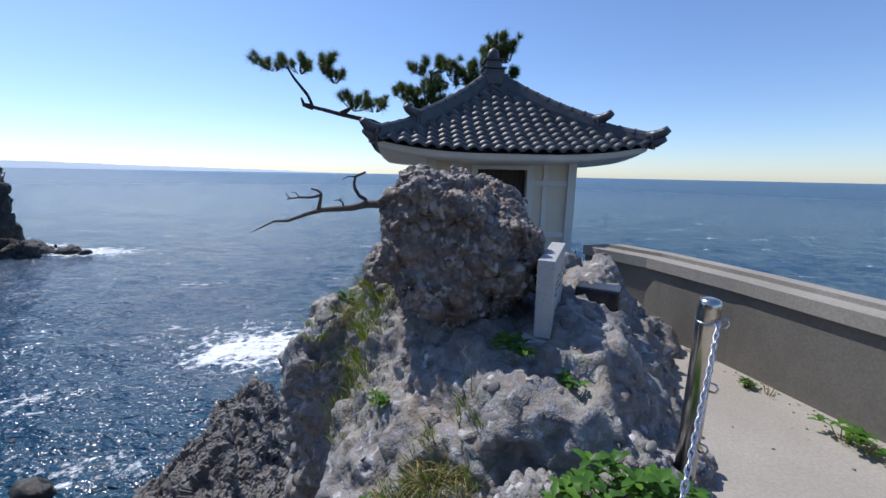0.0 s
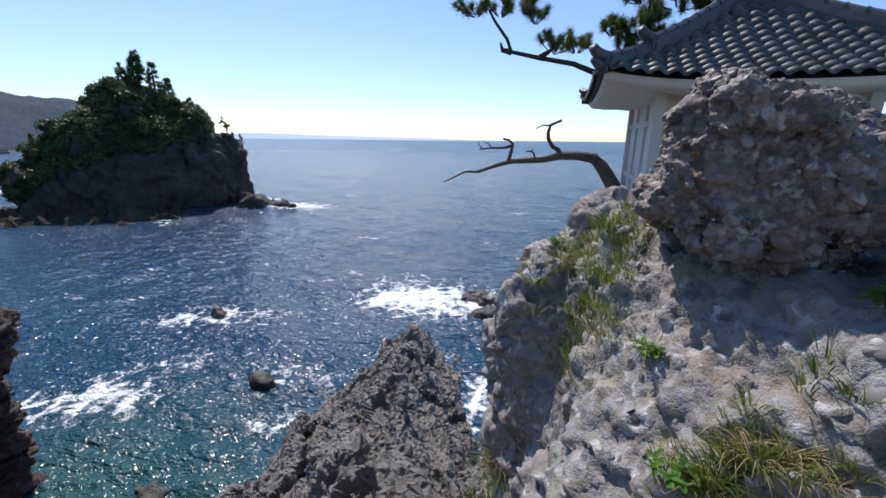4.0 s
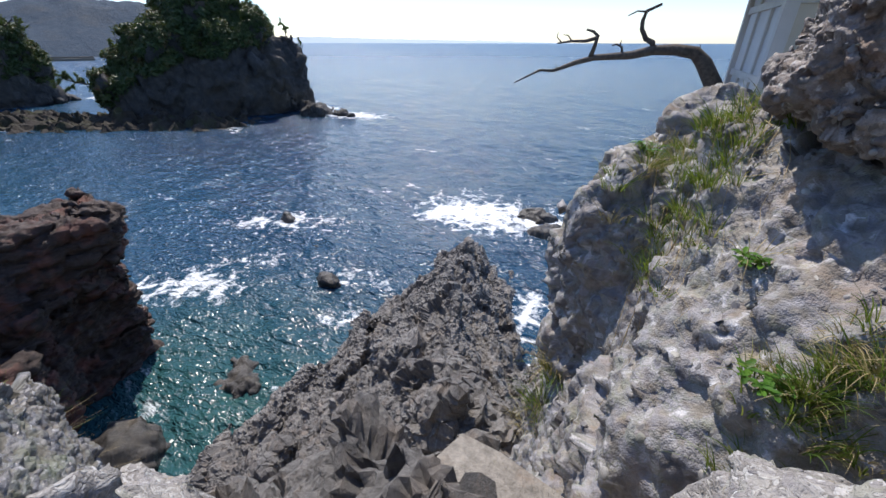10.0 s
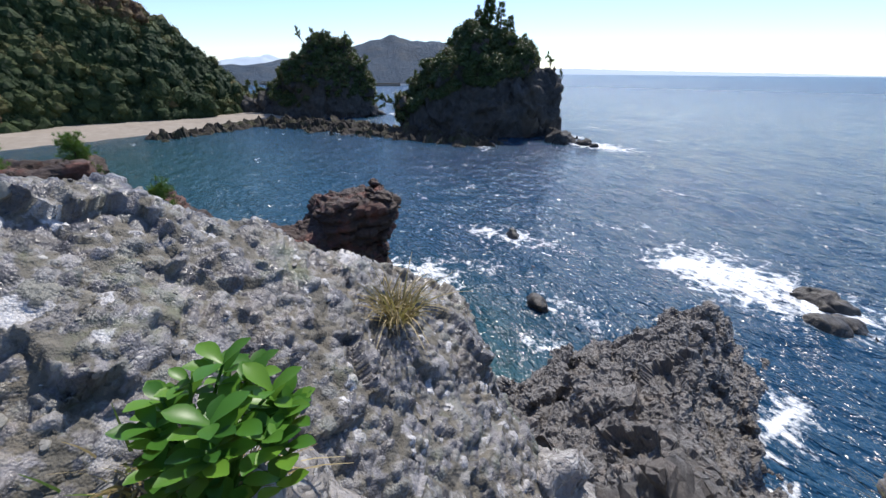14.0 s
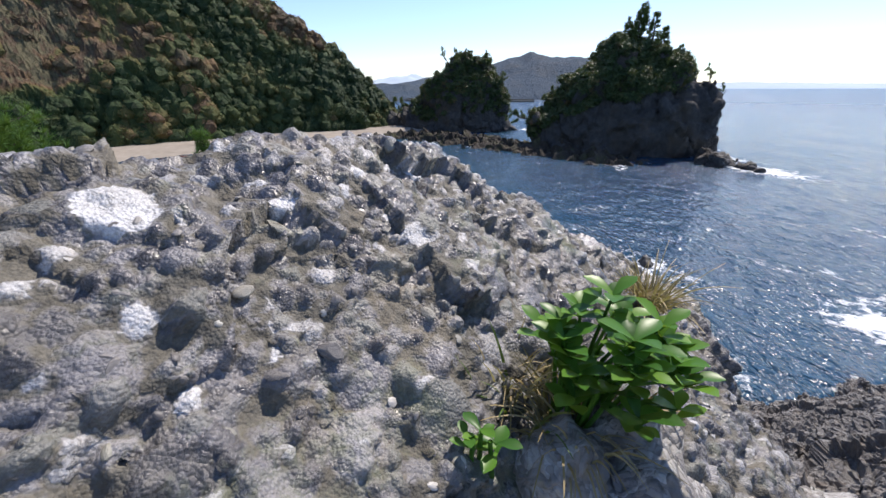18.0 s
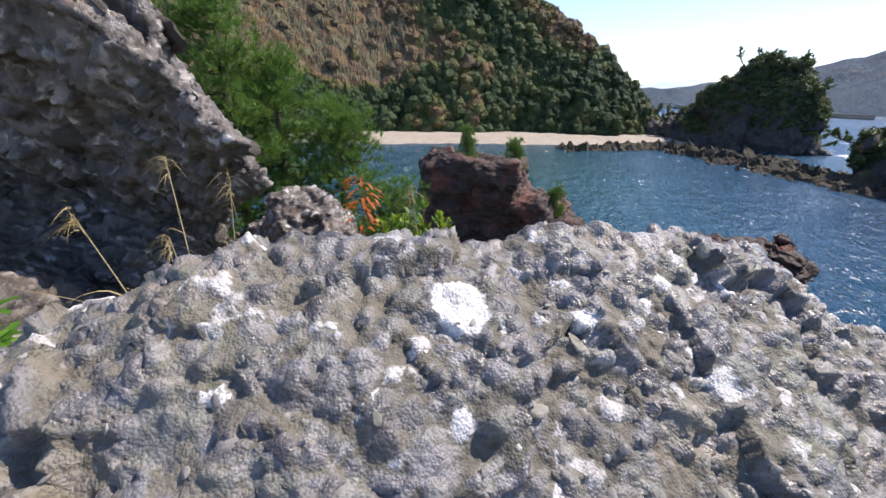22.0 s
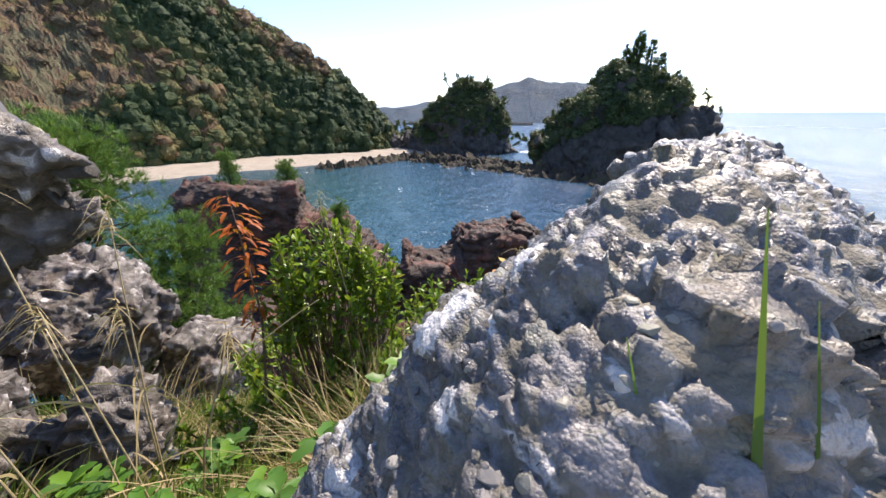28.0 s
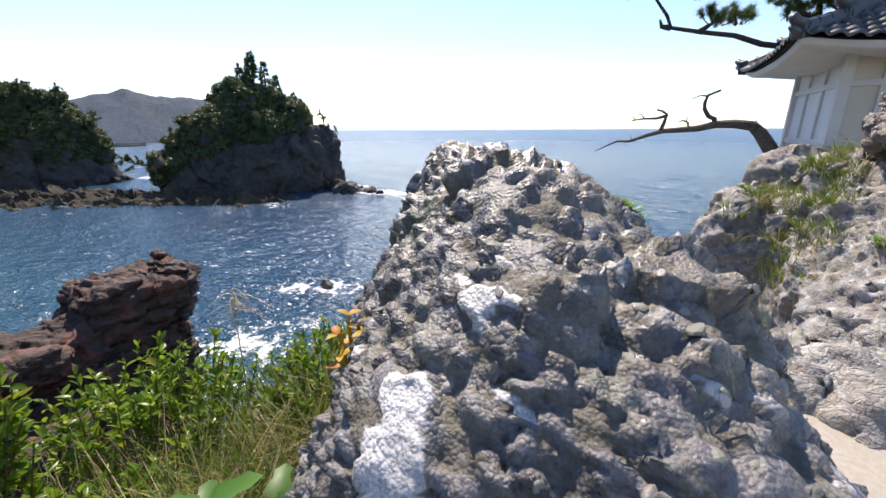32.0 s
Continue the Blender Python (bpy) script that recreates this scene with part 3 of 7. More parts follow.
def sea_material():
    n = Nodes("sea_water")
    foam = n.add("ShaderNodeAttribute")
    foam.attribute_name = "foam"
    shoal = n.add("ShaderNodeAttribute")
    shoal.attribute_name = "shoal"
    lace = n.voronoi(0.9, "DISTANCE_TO_EDGE", n.mix(0.35, n.coord, n.add("ShaderNodeTexNoise", Vector=n.coord, Scale=0.7, Detail=5.0).outputs["Color"]))
    web = n.ramp(lace.outputs["Distance"], (0.0, 1.0), (0.16, 0.0))
    froth = n.mix(0.5, n.noise(0.32, 9, 0.7, distort=1.4), n.noise(1.7, 8, 0.75))
    froth = n.ramp(froth, (0.32, 0.0), (0.68, 1.0))
    mass = n.math("ADD", n.math("MULTIPLY", foam.outputs["Fac"], 0.66), n.math("MULTIPLY", froth, 0.70))
    mass = n.math("ADD", mass, n.math("MULTIPLY", web, n.math("MULTIPLY", foam.outputs["Fac"], 0.30)))
    cover = n.ramp(n.math("ADD", mass, n.math("MULTIPLY", n.math("SUBTRACT", n.noise(3.6, 7, 0.75), 0.5), 0.55)), (0.80, 0.0), (1.0, 1.0))
    drift = n.scaled((1.0, 2.6, 1.0), turn=(0, 0, -35))
    crest = n.ramp(n.noise(0.11, 9, 0.62, drift), (0.62, 0.0), (0.69, 0.9))
    cover = n.math("MAXIMUM", cover, n.math("MULTIPLY", crest, n.ramp(n.noise(0.8, 7, 0.72, drift), (0.50, 0.0), (0.64, 1.0))))
    deep = n.mix(n.noise(0.06, 4), (0.005, 0.034, 0.075), (0.012, 0.060, 0.115))
    water = n.mix(shoal.outputs["Fac"], deep, (0.024, 0.075, 0.068))
    col = n.mix(cover, water, (0.80, 0.82, 0.83))
    wind = n.scaled((1.0, 1.8, 1.0), turn=(0, 0, -35))
    nrm = n.bump(n.noise(0.28, 1, 0.5, wind), 1.0, 0.70)
    nrm = n.bump(n.noise(0.95, 1, 0.5, wind, 0.6), 1.0, 0.34, nrm)
    nrm = n.bump(n.noise(2.9, 1, 0.5, wind, 0.6), 1.0, 0.16, nrm)
    far_chop = n.add("ShaderNodeAttribute")
    far_chop.attribute_name = "chop"
    gloss = n.ramp(n.noise(0.05, 4, 0.6, drift), (0.35, 0.15), (0.7, 0.21))
    n.bsdf.inputs["IOR"].default_value = 1.333
    return n.done(col, n.mix(cover, n.mix(far_chop.outputs["Fac"], gloss, (0.28, 0.28, 0.28)), (0.8, 0.8, 0.8)), nrm, spec=0.5)


sea_mat = sea_material()

# ---- sea ----
# foam: x, y, half length, half width, turn in degrees, strength
FOAM = [(-16.5, 28.5, 6.5, 4.5, 20, 1.0), (-11.5, 30, 4, 3, 0, 0.9), (-7.2, 17.5, 1.6, 3.2, 20, 0.85), (-4.8, 13, 1.0, 2.6, 15, 0.8), (-29, 18, 6, 2.6, 25, 0.75), (-25.5, 8.5, 4.5, 2.6, 35, 0.8),
        (-18.8, 14.5, 4.5, 2.2, 15, 0.62), (-15.5, 11.5, 2.4, 1.5, 30, 0.7), (-64, 60, 9, 4.5, 10, 1.0), (-72, 38, 7, 2.0, -15, 0.75), (-23, 14, 6, 3, 30, 0.5), (-22, 26, 8, 3, 10, 0.45),
        (-13.8, 7.0, 1.2, 4.5, 10, 0.5), (-77, 62, 6, 5, 0, 0.9), (-140, 42, 6, 5, 0, 0.9), (-152, 12, 14, 8, 30, 0.8), (-20, 32, 7, 3.5, 25, 0.6), (-26, 12, 3, 3, 0, 0.55)]
SHOAL = [(-18, 4, 9, 8, 0.8), (-70, -22, 48, 26, 0.75), (-14, 4, 6, 7, 0.9)]
ring = np.concatenate([np.arange(0, 46, 0.45), 46 * np.exp(np.linspace(0.012, math.log(4600 / 46), 190))])
seg = 420
ang = np.arange(seg) * 2 * math.pi / seg
cx, cy = -12.0, 12.0
sx, sy = cx + ring[:, None] * np.cos(ang), cy + ring[:, None] * np.sin(ang)
sxy = np.stack([sx.ravel(), sy.ravel()], 1)
far = np.repeat(ring, seg)
calm = np.exp(-((sxy - (-85, -25)) ** 2 / (45 ** 2, 26 ** 2)).sum(1))
swell = 0.16 * fbm(np.column_stack([sxy @ (0.22, 0.30), sxy @ (-0.12, 0.10), 0 * far]), 3, 5) + 0.10 * fbm(np.column_stack([sxy * 0.8, 0 * far]), 3, 9)
sz = SEA + swell * np.clip(1.4 - far / 260, 0, 1) * (1 - 0.7 * calm)
foam_at, shoal_at = np.zeros(len(sxy)), np.zeros(len(sxy))
for fx, fy, fl, fw, ft, fs in FOAM:
    d = sxy - (fx, fy)
    fl, fw = 1.25 * fl, 1.15 * fw
    a = radians(ft)
    u, v = d @ (math.cos(a), math.sin(a)), d @ (-math.sin(a), math.cos(a))
    foam_at = np.maximum(foam_at, 0.93 * fs * np.exp(-0.9 * ((u / fl) ** 2 + (v / fw) ** 2)))
for fx, fy, fl, fw, fs in SHOAL:
    shoal_at = np.maximum(shoal_at, fs * np.exp(-((sxy - (fx, fy)) ** 2 / (fl ** 2, fw ** 2)).sum(1)))
k = (np.arange(len(ring) - 1)[:, None] * seg + np.arange(seg)).ravel()
k2 = (np.arange(len(ring) - 1)[:, None] * seg + (np.arange(seg) + 1) % seg).ravel()
sea = put_mesh("water", np.column_stack([sxy, sz]), np.stack([k, k + seg, k2 + seg, k2], 1), sea_mat, smooth=True)
for aname, values in (("foam", foam_at), ("shoal", shoal_at), ("chop", np.clip((far - 60) / 420, 0, 1) ** 0.8)):
    at = sea.data.attributes.new(aname, "FLOAT", "POINT")
    at.data.foreach_set("value", values.astype(np.float32))
tagged(sea, "choppy blue-green sea with white foam and sun glitter", "sea", kind="structure")


# ---- rocks ----
def rocky(name, field, lo, hi, step, material, label, coarse, amp, fine=None, category="rock", group="", kind="", cut=0, smooth=True):
    verts, faces = skin(field, lo, hi, step, coarse, amp)
    for _ in range(cut):
        verts, faces = refine(verts, faces)
    if fine is not None:
        nr = normals(verts, faces)
        verts = verts + nr * fine(verts, nr)[:, None]
    ob = put_mesh(name, verts, faces, material, smooth=smooth)
    return tagged(ob, label, category, group, kind)


def lumps(scale, amp, seed=0):
    """Noise of a broken rock: broad lumps, ridges and cracks."""
    def f(p):
        c = cells(p * scale * 1.6 + 0.35 * np.stack([vnoise(p * scale * 2, seed + 40 + a) for a in range(3)], 1), seed)
        return amp * (0.75 * fbm(p * scale, 5, seed, 0.55) + 0.55 * (c[0] - 0.55) + 0.25 * (c[2] - 0.5))
    return f


def pebbly(size, amp, seed=0, grit=0.3):
    def f(p, nr):
        q = p / size
        q = q + 0.3 * np.stack([vnoise(p / size * 0.7, seed + 60 + a) for a in range(3)], 1)
        a1, b1, r1 = cells(q, seed)
        a2, b2, r2 = cells(q * 2.3, seed + 9)
        keep = np.where(r1 > 0.45, 1.0, 0.25)
        return amp * (keep * (0.55 - a1) + 0.45 * (0.5 - a2)) + amp * grit * fbm(q * 3.5, 3, seed + 5)
    return f


def conglomerate(p, size, seed, lay=None, proud=1.0, sharp=4):
    """Packed stones of three sizes in a rock: how far they stand out, a random tone for each, and whether a stone of the two larger sizes lies there."""
    q = (p if lay is None else p @ np.array(lay).T) / size
    q = q + 0.28 * np.stack([vnoise(q * 0.8, seed + 60 + a) for a in range(3)], 1) + 0.10 * np.stack([vnoise(q * 2.6, seed + 70 + a) for a in range(3)], 1)
    (a1, b1, r1), (a2, b2, r2), (a3, _, r3) = cells(q * 0.40, seed), cells(q, seed + 1), cells(q * 2.2, seed + 2)
    dome = lambda a, b, w: np.clip(1 - (a / w) ** sharp, 0, 1) * np.clip((b - a) * 4, 0, 1) ** 0.7  # noqa: E731
    h = np.stack([np.where(r1 > 0.78, 0.34 + 0.7 * (r1 - 0.78), 0) * dome(a1, b1, 0.62), np.where(r2 > 0.15, 0.16 + 0.50 * r2, 0) * dome(a2, b2, 0.72), 0.24 * r3 * np.clip(1 - (a3 / 0.66) ** 2, 0, 1)])
    pick = h.argmax(0)
    tone = (np.stack([r1, r2, r3])[pick, np.arange(len(p))] * 37.7) % 1.0
    return proud * size * (h.max(0) - 0.3), tone, np.where((pick < 2) & (h.max(0) > 0.02), 1.0, 0.0)


def stony(name, field, lo, hi, step, material, label, coarse, amp, size, seed, fine=None, lay=None, proud=1.0, cut=1, category="rock", sharp=4, inlaid=()):
    """A rock of packed stones; each stone's tone goes to the material. inlaid: large pale stones (centre, radius) in its face."""
    verts, faces = skin(field, lo, hi, step, coarse, amp)
    for _ in range(cut):
        verts, faces = refine(verts, faces)
    nr = normals(verts, faces)
    out, tone, stone = conglomerate(verts, size, seed, lay, proud, sharp)
    if fine is not None:
        out = out + fine(verts, nr)
    for c, r in inlaid:
        d = np.linalg.norm(verts - np.array(c), axis=1) / r + 0.45 * fbm(verts * 0.9 / r, 2, seed + 90)
        w = np.clip((1.0 - d) * 7, 0, 1)
        out = out * (1 - w) + w * (0.12 * r + 0.14 * r * crags(verts, 1.1 / r, seed + 91))
        tone, stone = np.where(w > 0.4, 1.0, tone), np.maximum(stone, np.where(w > 0.4, 1.0, 0.0))
    ob = put_mesh(name, verts + nr * out[:, None], faces, material, smooth=True)
    for aname, values in (("tone", tone), ("stone", stone)):
        ob.data.attributes.new(aname, "FLOAT", "POINT").data.foreach_set("value", values.astype(np.float32))
    return tagged(ob, label, category)


# cliff under the shrine and the boulder
CLIFF = [((0.25, 6.35, -1.25), (1.85, 2.1, 1.62)), ((-0.95, 5.05, -0.75), (0.72, 0.95, 1.32)), ((-1.15, 3.85, -1.1), (0.78, 0.75, 1.15)), ((-1.05, 3.9, -3.6), (0.85, 0.8, 3.2)),
         ((-0.15, 2.95, -0.55), (0.85, 0.95, 1.08)), ((-0.05, 2.55, -1.5), (0.95, 0.95, 1.7)), ((0.72, 3.15, -0.5), (0.68, 1.05, 1.05)), ((0.3, 5.0, -4.5), (2.2, 3.4, 4.0)), ((0.9, 2.4, -0.35), (0.5, 0.6, 0.5)),
         ((0.2, 2.1, -2.8), (1.2, 1.0, 2.4)), ((0.62, 2.5, -0.26), (0.40, 0.55, 0.80)), ((0.92, 2.5, -0.38), (0.40, 0.62, 0.78))]


SUNNY, SHADY = ((-0.34, 2.2, 0.10), (-0.67, -0.46, 0.59)), ((1.2, 2.6, 0.27), (0.72, -0.25, 0.64))


def cliff_field(p):
    near = np.clip((p[:, 1] - 2.7) * 1.5, 0, 9)
    spur = facets(p, [SUNNY, SHADY, ((-0.1, 2.7, 0.56), (0, -0.12, 1)), ((-0.3, 1.62, -0.4), (-0.25, -0.93, 0.25)), ((-0.98, 2.6, -0.6), (-0.95, -0.2, 0.25)), ((0, 3.7, 0), (0, 1, 0)), ((0, 0, -6.5), (0, 0, -1))])
    rest = np.maximum(blobs(p, CLIFF, 0.22), facets(p, [SUNNY, SHADY]) - near)
    return smin(rest, spur, 0.12)


def cliff_lumps(p):
    return lumps(1.1, 0.42, 3)(p) * (0.28 + 0.72 * np.clip((p[:, 1] - 2.9) * 1.6, 0, 1))


cliff = stony("cliff_rock", cliff_field, (-2.4, 0.7, -6.6), (2.6, 8.7, 1.0), 0.065, cliff_mat, "craggy grey conglomerate cliff carrying the small shrine", cliff_lumps, 0.5, 0.055, 8, lambda p, nr: 0.045 * fbm(p * 5, 3, 14, 0.5, True) + 0.10 * crags(p, 2.2, 15) + 0.045 * crags(p, 6.5, 16), None, 0.65)

# boulder perched on the cliff
BOULDER = [((-0.12, 2.35, 0.95), (0.05, -1, 0.10)), ((0.10, 2.4, 0.80), (0.35, -0.9, -0.45)), ((-0.45, 2.4, 0.85), (-0.8, -0.75, 0.05)), ((-0.66, 2.9, 1.0), (-1, 0.1, 0.12)), ((-0.5, 2.85, 1.42), (-0.55, -0.1, 0.8)),
           ((-0.15, 2.9, 1.46), (0.22, -0.1, 1)), ((0.25, 2.8, 1.30), (0.42, -0.25, 1)), ((0.46, 2.8, 1.0), (1, 0.0, 0.10)), ((0.30, 2.7, 0.62), (0.7, -0.2, -0.7)), ((-0.1, 2.8, 0.52), (0.1, 0, -1)), ((-0.55, 2.8, 0.70), (-0.5, -0.2, -0.9)), ((0, 3.35, 1), (0, 1, 0.1))]
boulder = stony("boulder", lambda p: facets(p, BOULDER) + 0.02, (-1.0, 2.0, 0.25), (0.8, 3.7, 1.75), 0.02, boulder_mat, "big rough grey-brown boulder perched on the cliff", lumps(2.6, 0.15, 31), 0.2, 0.036, 12, lambda p, nr: 0.022 * fbm(p * 8, 3, 13, 0.5, True) + 0.06 * crags(p, 3.4, 17) + 0.022 * crags(p, 11.0, 18), None, 0.75)

# jagged ridge running down into the cove
CREST = np.array([(-1.5, 0.6, -1.0), (-2.4, 3.2, -4.3), (-5.2, 6.8, -6.2), (-7.2, 9.8, -7.0), (-9.1, 12.9, -8.0), (-10.6, 16.6, -9.6), (-12.4, 20.4, -10.0), (-13.6, 23.2, -12.4)])


def ridge_height(xy):
    best, zc, sd = np.full(len(xy), 1e9), np.zeros(len(xy)), np.zeros(len(xy))
    for a, b in zip(CREST[:-1], CREST[1:]):
        w = b[:2] - a[:2]
        t = np.clip(((xy - a[:2]) @ w) / (w @ w), 0, 1)
        q = a[:2] + t[:, None] * w
        d = np.linalg.norm(xy - q, axis=1)
        side = (xy - q) @ np.array([w[1], -w[0]]) / np.linalg.norm(w)
        near = d < best
        best = np.where(near, d, best)
        zc = np.where(near, a[2] + t * (b[2] - a[2]), zc)
        sd = np.where(near, np.where(np.abs(side) > 1e-6, np.sign(side) * d, d), sd)
    return zc - np.where(sd < 0, 0.72 * np.abs(sd), 1.15 * np.abs(sd))


def ridge_field(p):
    return (p[:, 2] - ridge_height(p[:, :2])) * 0.68


def strata(p):
    """Distance across the tilted beds, which run along the ridge."""
    return p @ np.array((0.80, 0.52, -0.42)) + 0.55 * fbm(p * (0.35, 0.35, 0.5), 3, 75)


def ridge_rough(p):
    bed = strata(p)
    along = p @ np.array((-0.55, 0.83, 0.0))
    q = np.stack([bed * 0.9, along * 0.16, p[:, 2] * 0.2], 1)
    saw = (bed / 1.5 + 0.35 * vnoise(np.stack([along * 0.3, bed * 0.2, 0 * bed], 1), 76)) % 1.0
    step = np.where(saw < 0.82, saw / 0.82, (1 - saw) / 0.18)
    return 0.95 * fbm(q * 0.75, 4, 71, 0.55, True) * 0.8 + 0.62 * (0.5 - step) * (0.6 + 0.5 * vnoise(p * 0.3, 78)) + 0.5 * crags(p * (1, 1, 0.6), 0.45, 77) + 0.22 * fbm(p * 1.5, 3, 73)


def ridge_fine(p, nr):
    bed = strata(p)
    along = p @ np.array((-0.55, 0.83, 0.0))
    q = np.stack([bed, along * 0.30, p[:, 2] * 0.5], 1)
    saw = (bed / 0.42 + 0.5 * vnoise(np.stack([along * 0.7, bed, 0 * bed], 1), 90)) % 1.0
    fins = 0.11 * (np.abs(saw - 0.5) - 0.25) * np.clip(0.5 + vnoise(p * 0.5, 92), 0, 1)
    pits = np.clip(fbm(p * 2.6, 3, 91) - 0.28, 0, 1)
    return 0.14 * fbm(q * 1.6, 4, 81, 0.6, True) + fins + 0.30 * crags(q, 0.8, 86) + 0.12 * crags(q, 2.3, 87) + 0.09 * crags(p, 2.6, 83) + 0.05 * crags(p, 6.5, 88) + 0.06 * fbm(p * 8, 3, 89, 0.6, True) - 0.45 * pits


ridge = rocky("jagged_rock_ridge", ridge_field, (-17, -1.5, -13.4), (1.5, 25, -0.4), 0.19, ridge_mat, "jagged weathered grey rock ridge sloping down into the sea", ridge_rough, 1.3, ridge_fine, cut=2, smooth=False)

# layered red-brown stack and its neck
def red_field(p):
    out = rbox(p, (-22.3, 2.7, -9.2), (1.8, 1.7, 4.1), 12, 0.5)
    for c, h, rz in (((-21.1, -0.9, -10.2), (1.7, 2.4, 3.6), 0), ((-20.6, -9.4, -7.2), (1.6, 2.6, 4.9), 4), ((-20.8, -6.0, -8.4), (1.5, 2.2, 4.5), 0), ((-20.9, -3.6, -9.4), (1.3, 1.6, 3.7), 0), ((-18.6, -1.4, -11.4), (1.4, 1.7, 2.8), 30), ((-18.0, -7.5, -11.0), (3.0, 4.0, 4.2), 0)):
        out = smin(out, rbox(p, c, h, rz, 0.5), 0.6)
    return np.maximum(out, (p - np.array((-20.5, -6.96, -2.2))) @ np.array((0.0, 0.76, 0.65)) * (p[:, 1] < -2.0) - 50.0 * (p[:, 1] >= -2.0))


def red_rough(p):
    lay = p[:, 2] * 1.9 + p[:, 0] * 0.45 - p[:, 1] * 0.3
    layer = np.abs((lay + 0.6 * fbm(p * 0.5, 2, 91)) % 1.0 - 0.5)
    cc = cells(p * 0.42, 92)
    return 0.9 * fbm(p * 0.38, 4, 93, 0.5) - 0.8 * (layer - 0.25) * np.clip(0.3 + 0.5 * (p[:, 1] + 2), 0.15, 1) + 0.2 * (cc[0] - 0.55)


red = rocky("red_sea_rock", red_field, (-26, -13.2, -13.2), (-13.5, 7, -1.2), 0.15, red_mat, "dark red-brown layered rock stack standing in the water", red_rough, 1.1, lambda p, nr: 0.16 * fbm(p * (1.6, 1.6, 3.0), 5, 95, 0.6, True) + 0.30 * crags(p * (1, 1, 2.6) + p[:, :1] * (0, 0, 0.6), 0.42, 96) + 0.13 * crags(p * (1, 1, 4.5) + p[:, :1] * (0, 0, 1.1), 0.9, 97) + 0.05 * crags(p, 3.5, 98), cut=1)

# pebbly rock beside the path
HUMP = [((-1.72, -1.30, -0.38), (0.26, 0.40, 0.55)), ((-1.75, -0.95, -0.42), (0.24, 0.42, 0.50)), ((-2.22, -0.40, -0.25), (0.30, 0.30, 0.66))]
SLOPES = [((-1.806, -1.067, 0.759), (0.45, 0.50, 0.74)), ((-1.852, -1.141, 0.813), (0.21, 0.23, 0.95)), ((-1.603, -1.475, 0.820), (0.37, 0.10, 0.92)), ((-1.770, -1.390, 0.828), (-0.50, -0.51, 0.70)),
          ((-1.627, -1.645, 0.708), (0.10, -0.80, 0.60)), ((-1.563, -1.586, 0.766), (0.28, -0.13, 0.95)), ((-1.475, -1.38, 0.68), (0.90, 0.15, 0.40)), ((-1.495, -1.903, 0.85), (-0.765, -0.545, 0.34)), ((-2.047, -0.464, 0.507), (0.24, 0.54, 0.81)),
          ((-2.05, -0.12, 0.26), (0.15, 0.93, 0.32)), ((-2.42, -0.7, 0.3), (-0.95, 0.0, 0.3)), ((-1.9, -1.75, 0.3), (-0.5, -0.84, 0.2)), ((-2, -1, -0.6), (0, 0, -1))]


def hump_field(p):
    d = np.stack([(p - np.array(c)) @ (np.array(n, float) / np.linalg.norm(n)) for c, n in SLOPES])
    top = d.max(0)
    soft = top + 0.022 * np.log(np.exp((d - top) / 0.022).sum(0))
    return smin(soft - 0.008, blobs(p, HUMP, 0.1), 0.06)


PALE = (((-1.655, -1.594, 0.762), 0.027), ((-1.672, -1.660, 0.695), 0.026), ((-1.660, -1.680, 0.660), 0.028), ((-1.554, -1.676, 0.652), 0.022), ((-1.81, -1.13, 0.804), 0.042), ((-1.962, -0.861, 0.706), 0.024), ((-1.50, -1.31, 0.718), 0.022), ((-1.905, -1.018, 0.782), 0.020))
hump = stony("conglomerate_rock", hump_field, (-2.65, -2.0, -0.22), (-1.32, 0.05, 0.96), 0.0112, hump_mat, "sunlit grey conglomerate rock full of pebbles beside the path", lumps(4.0, 0.034, 51), 0.05, 0.020, 55, lambda p, nr: 0.022 * crags(p, 6.0, 56) + 0.009 * crags(p, 19.0, 57) + 0.006 * fbm(p * 14, 3, 50, 0.6, True), [(0.72, 0.0, 0.0), (0.0, 0.80, 0.0), (0.25, 0.30, 1.55)], 0.95, 1, "rock", 3.2, PALE)

# cement-skimmed ledge at the edge of the path
LEDGE = [((-1.15, -0.12, -0.5), (0.34, 0.34, 0.62)), ((-1.62, -0.40, -0.45), (0.34, 0.34, 0.68)), ((-0.8, 0.38, -0.5), (0.40, 0.30, 0.56)), ((-0.32, 0.98, -0.45), (0.34, 0.28, 0.56)), ((-1.95, -0.12, -0.75), (0.40, 0.34, 0.80)), ((-1.5, 0.02, -0.55), (0.36, 0.26, 0.62)), ((-1.75, -0.64, 0.20), (0.16, 0.16, 0.46))]
ledge = rocky("rock_ledge", lambda p: blobs(p, LEDGE, 0.15), (-2.5, -0.95, -1.5), (0.3, 1.5, 0.76), 0.02, cement_mat, "pale cement-skimmed rock ledge at the edge of the path", lumps(3.0, 0.13, 57), 0.16, lambda p, nr: pebbly(0.05, 0.008, 58, 0.5)(p, nr) + 0.03 * crags(p, 5.0, 59))

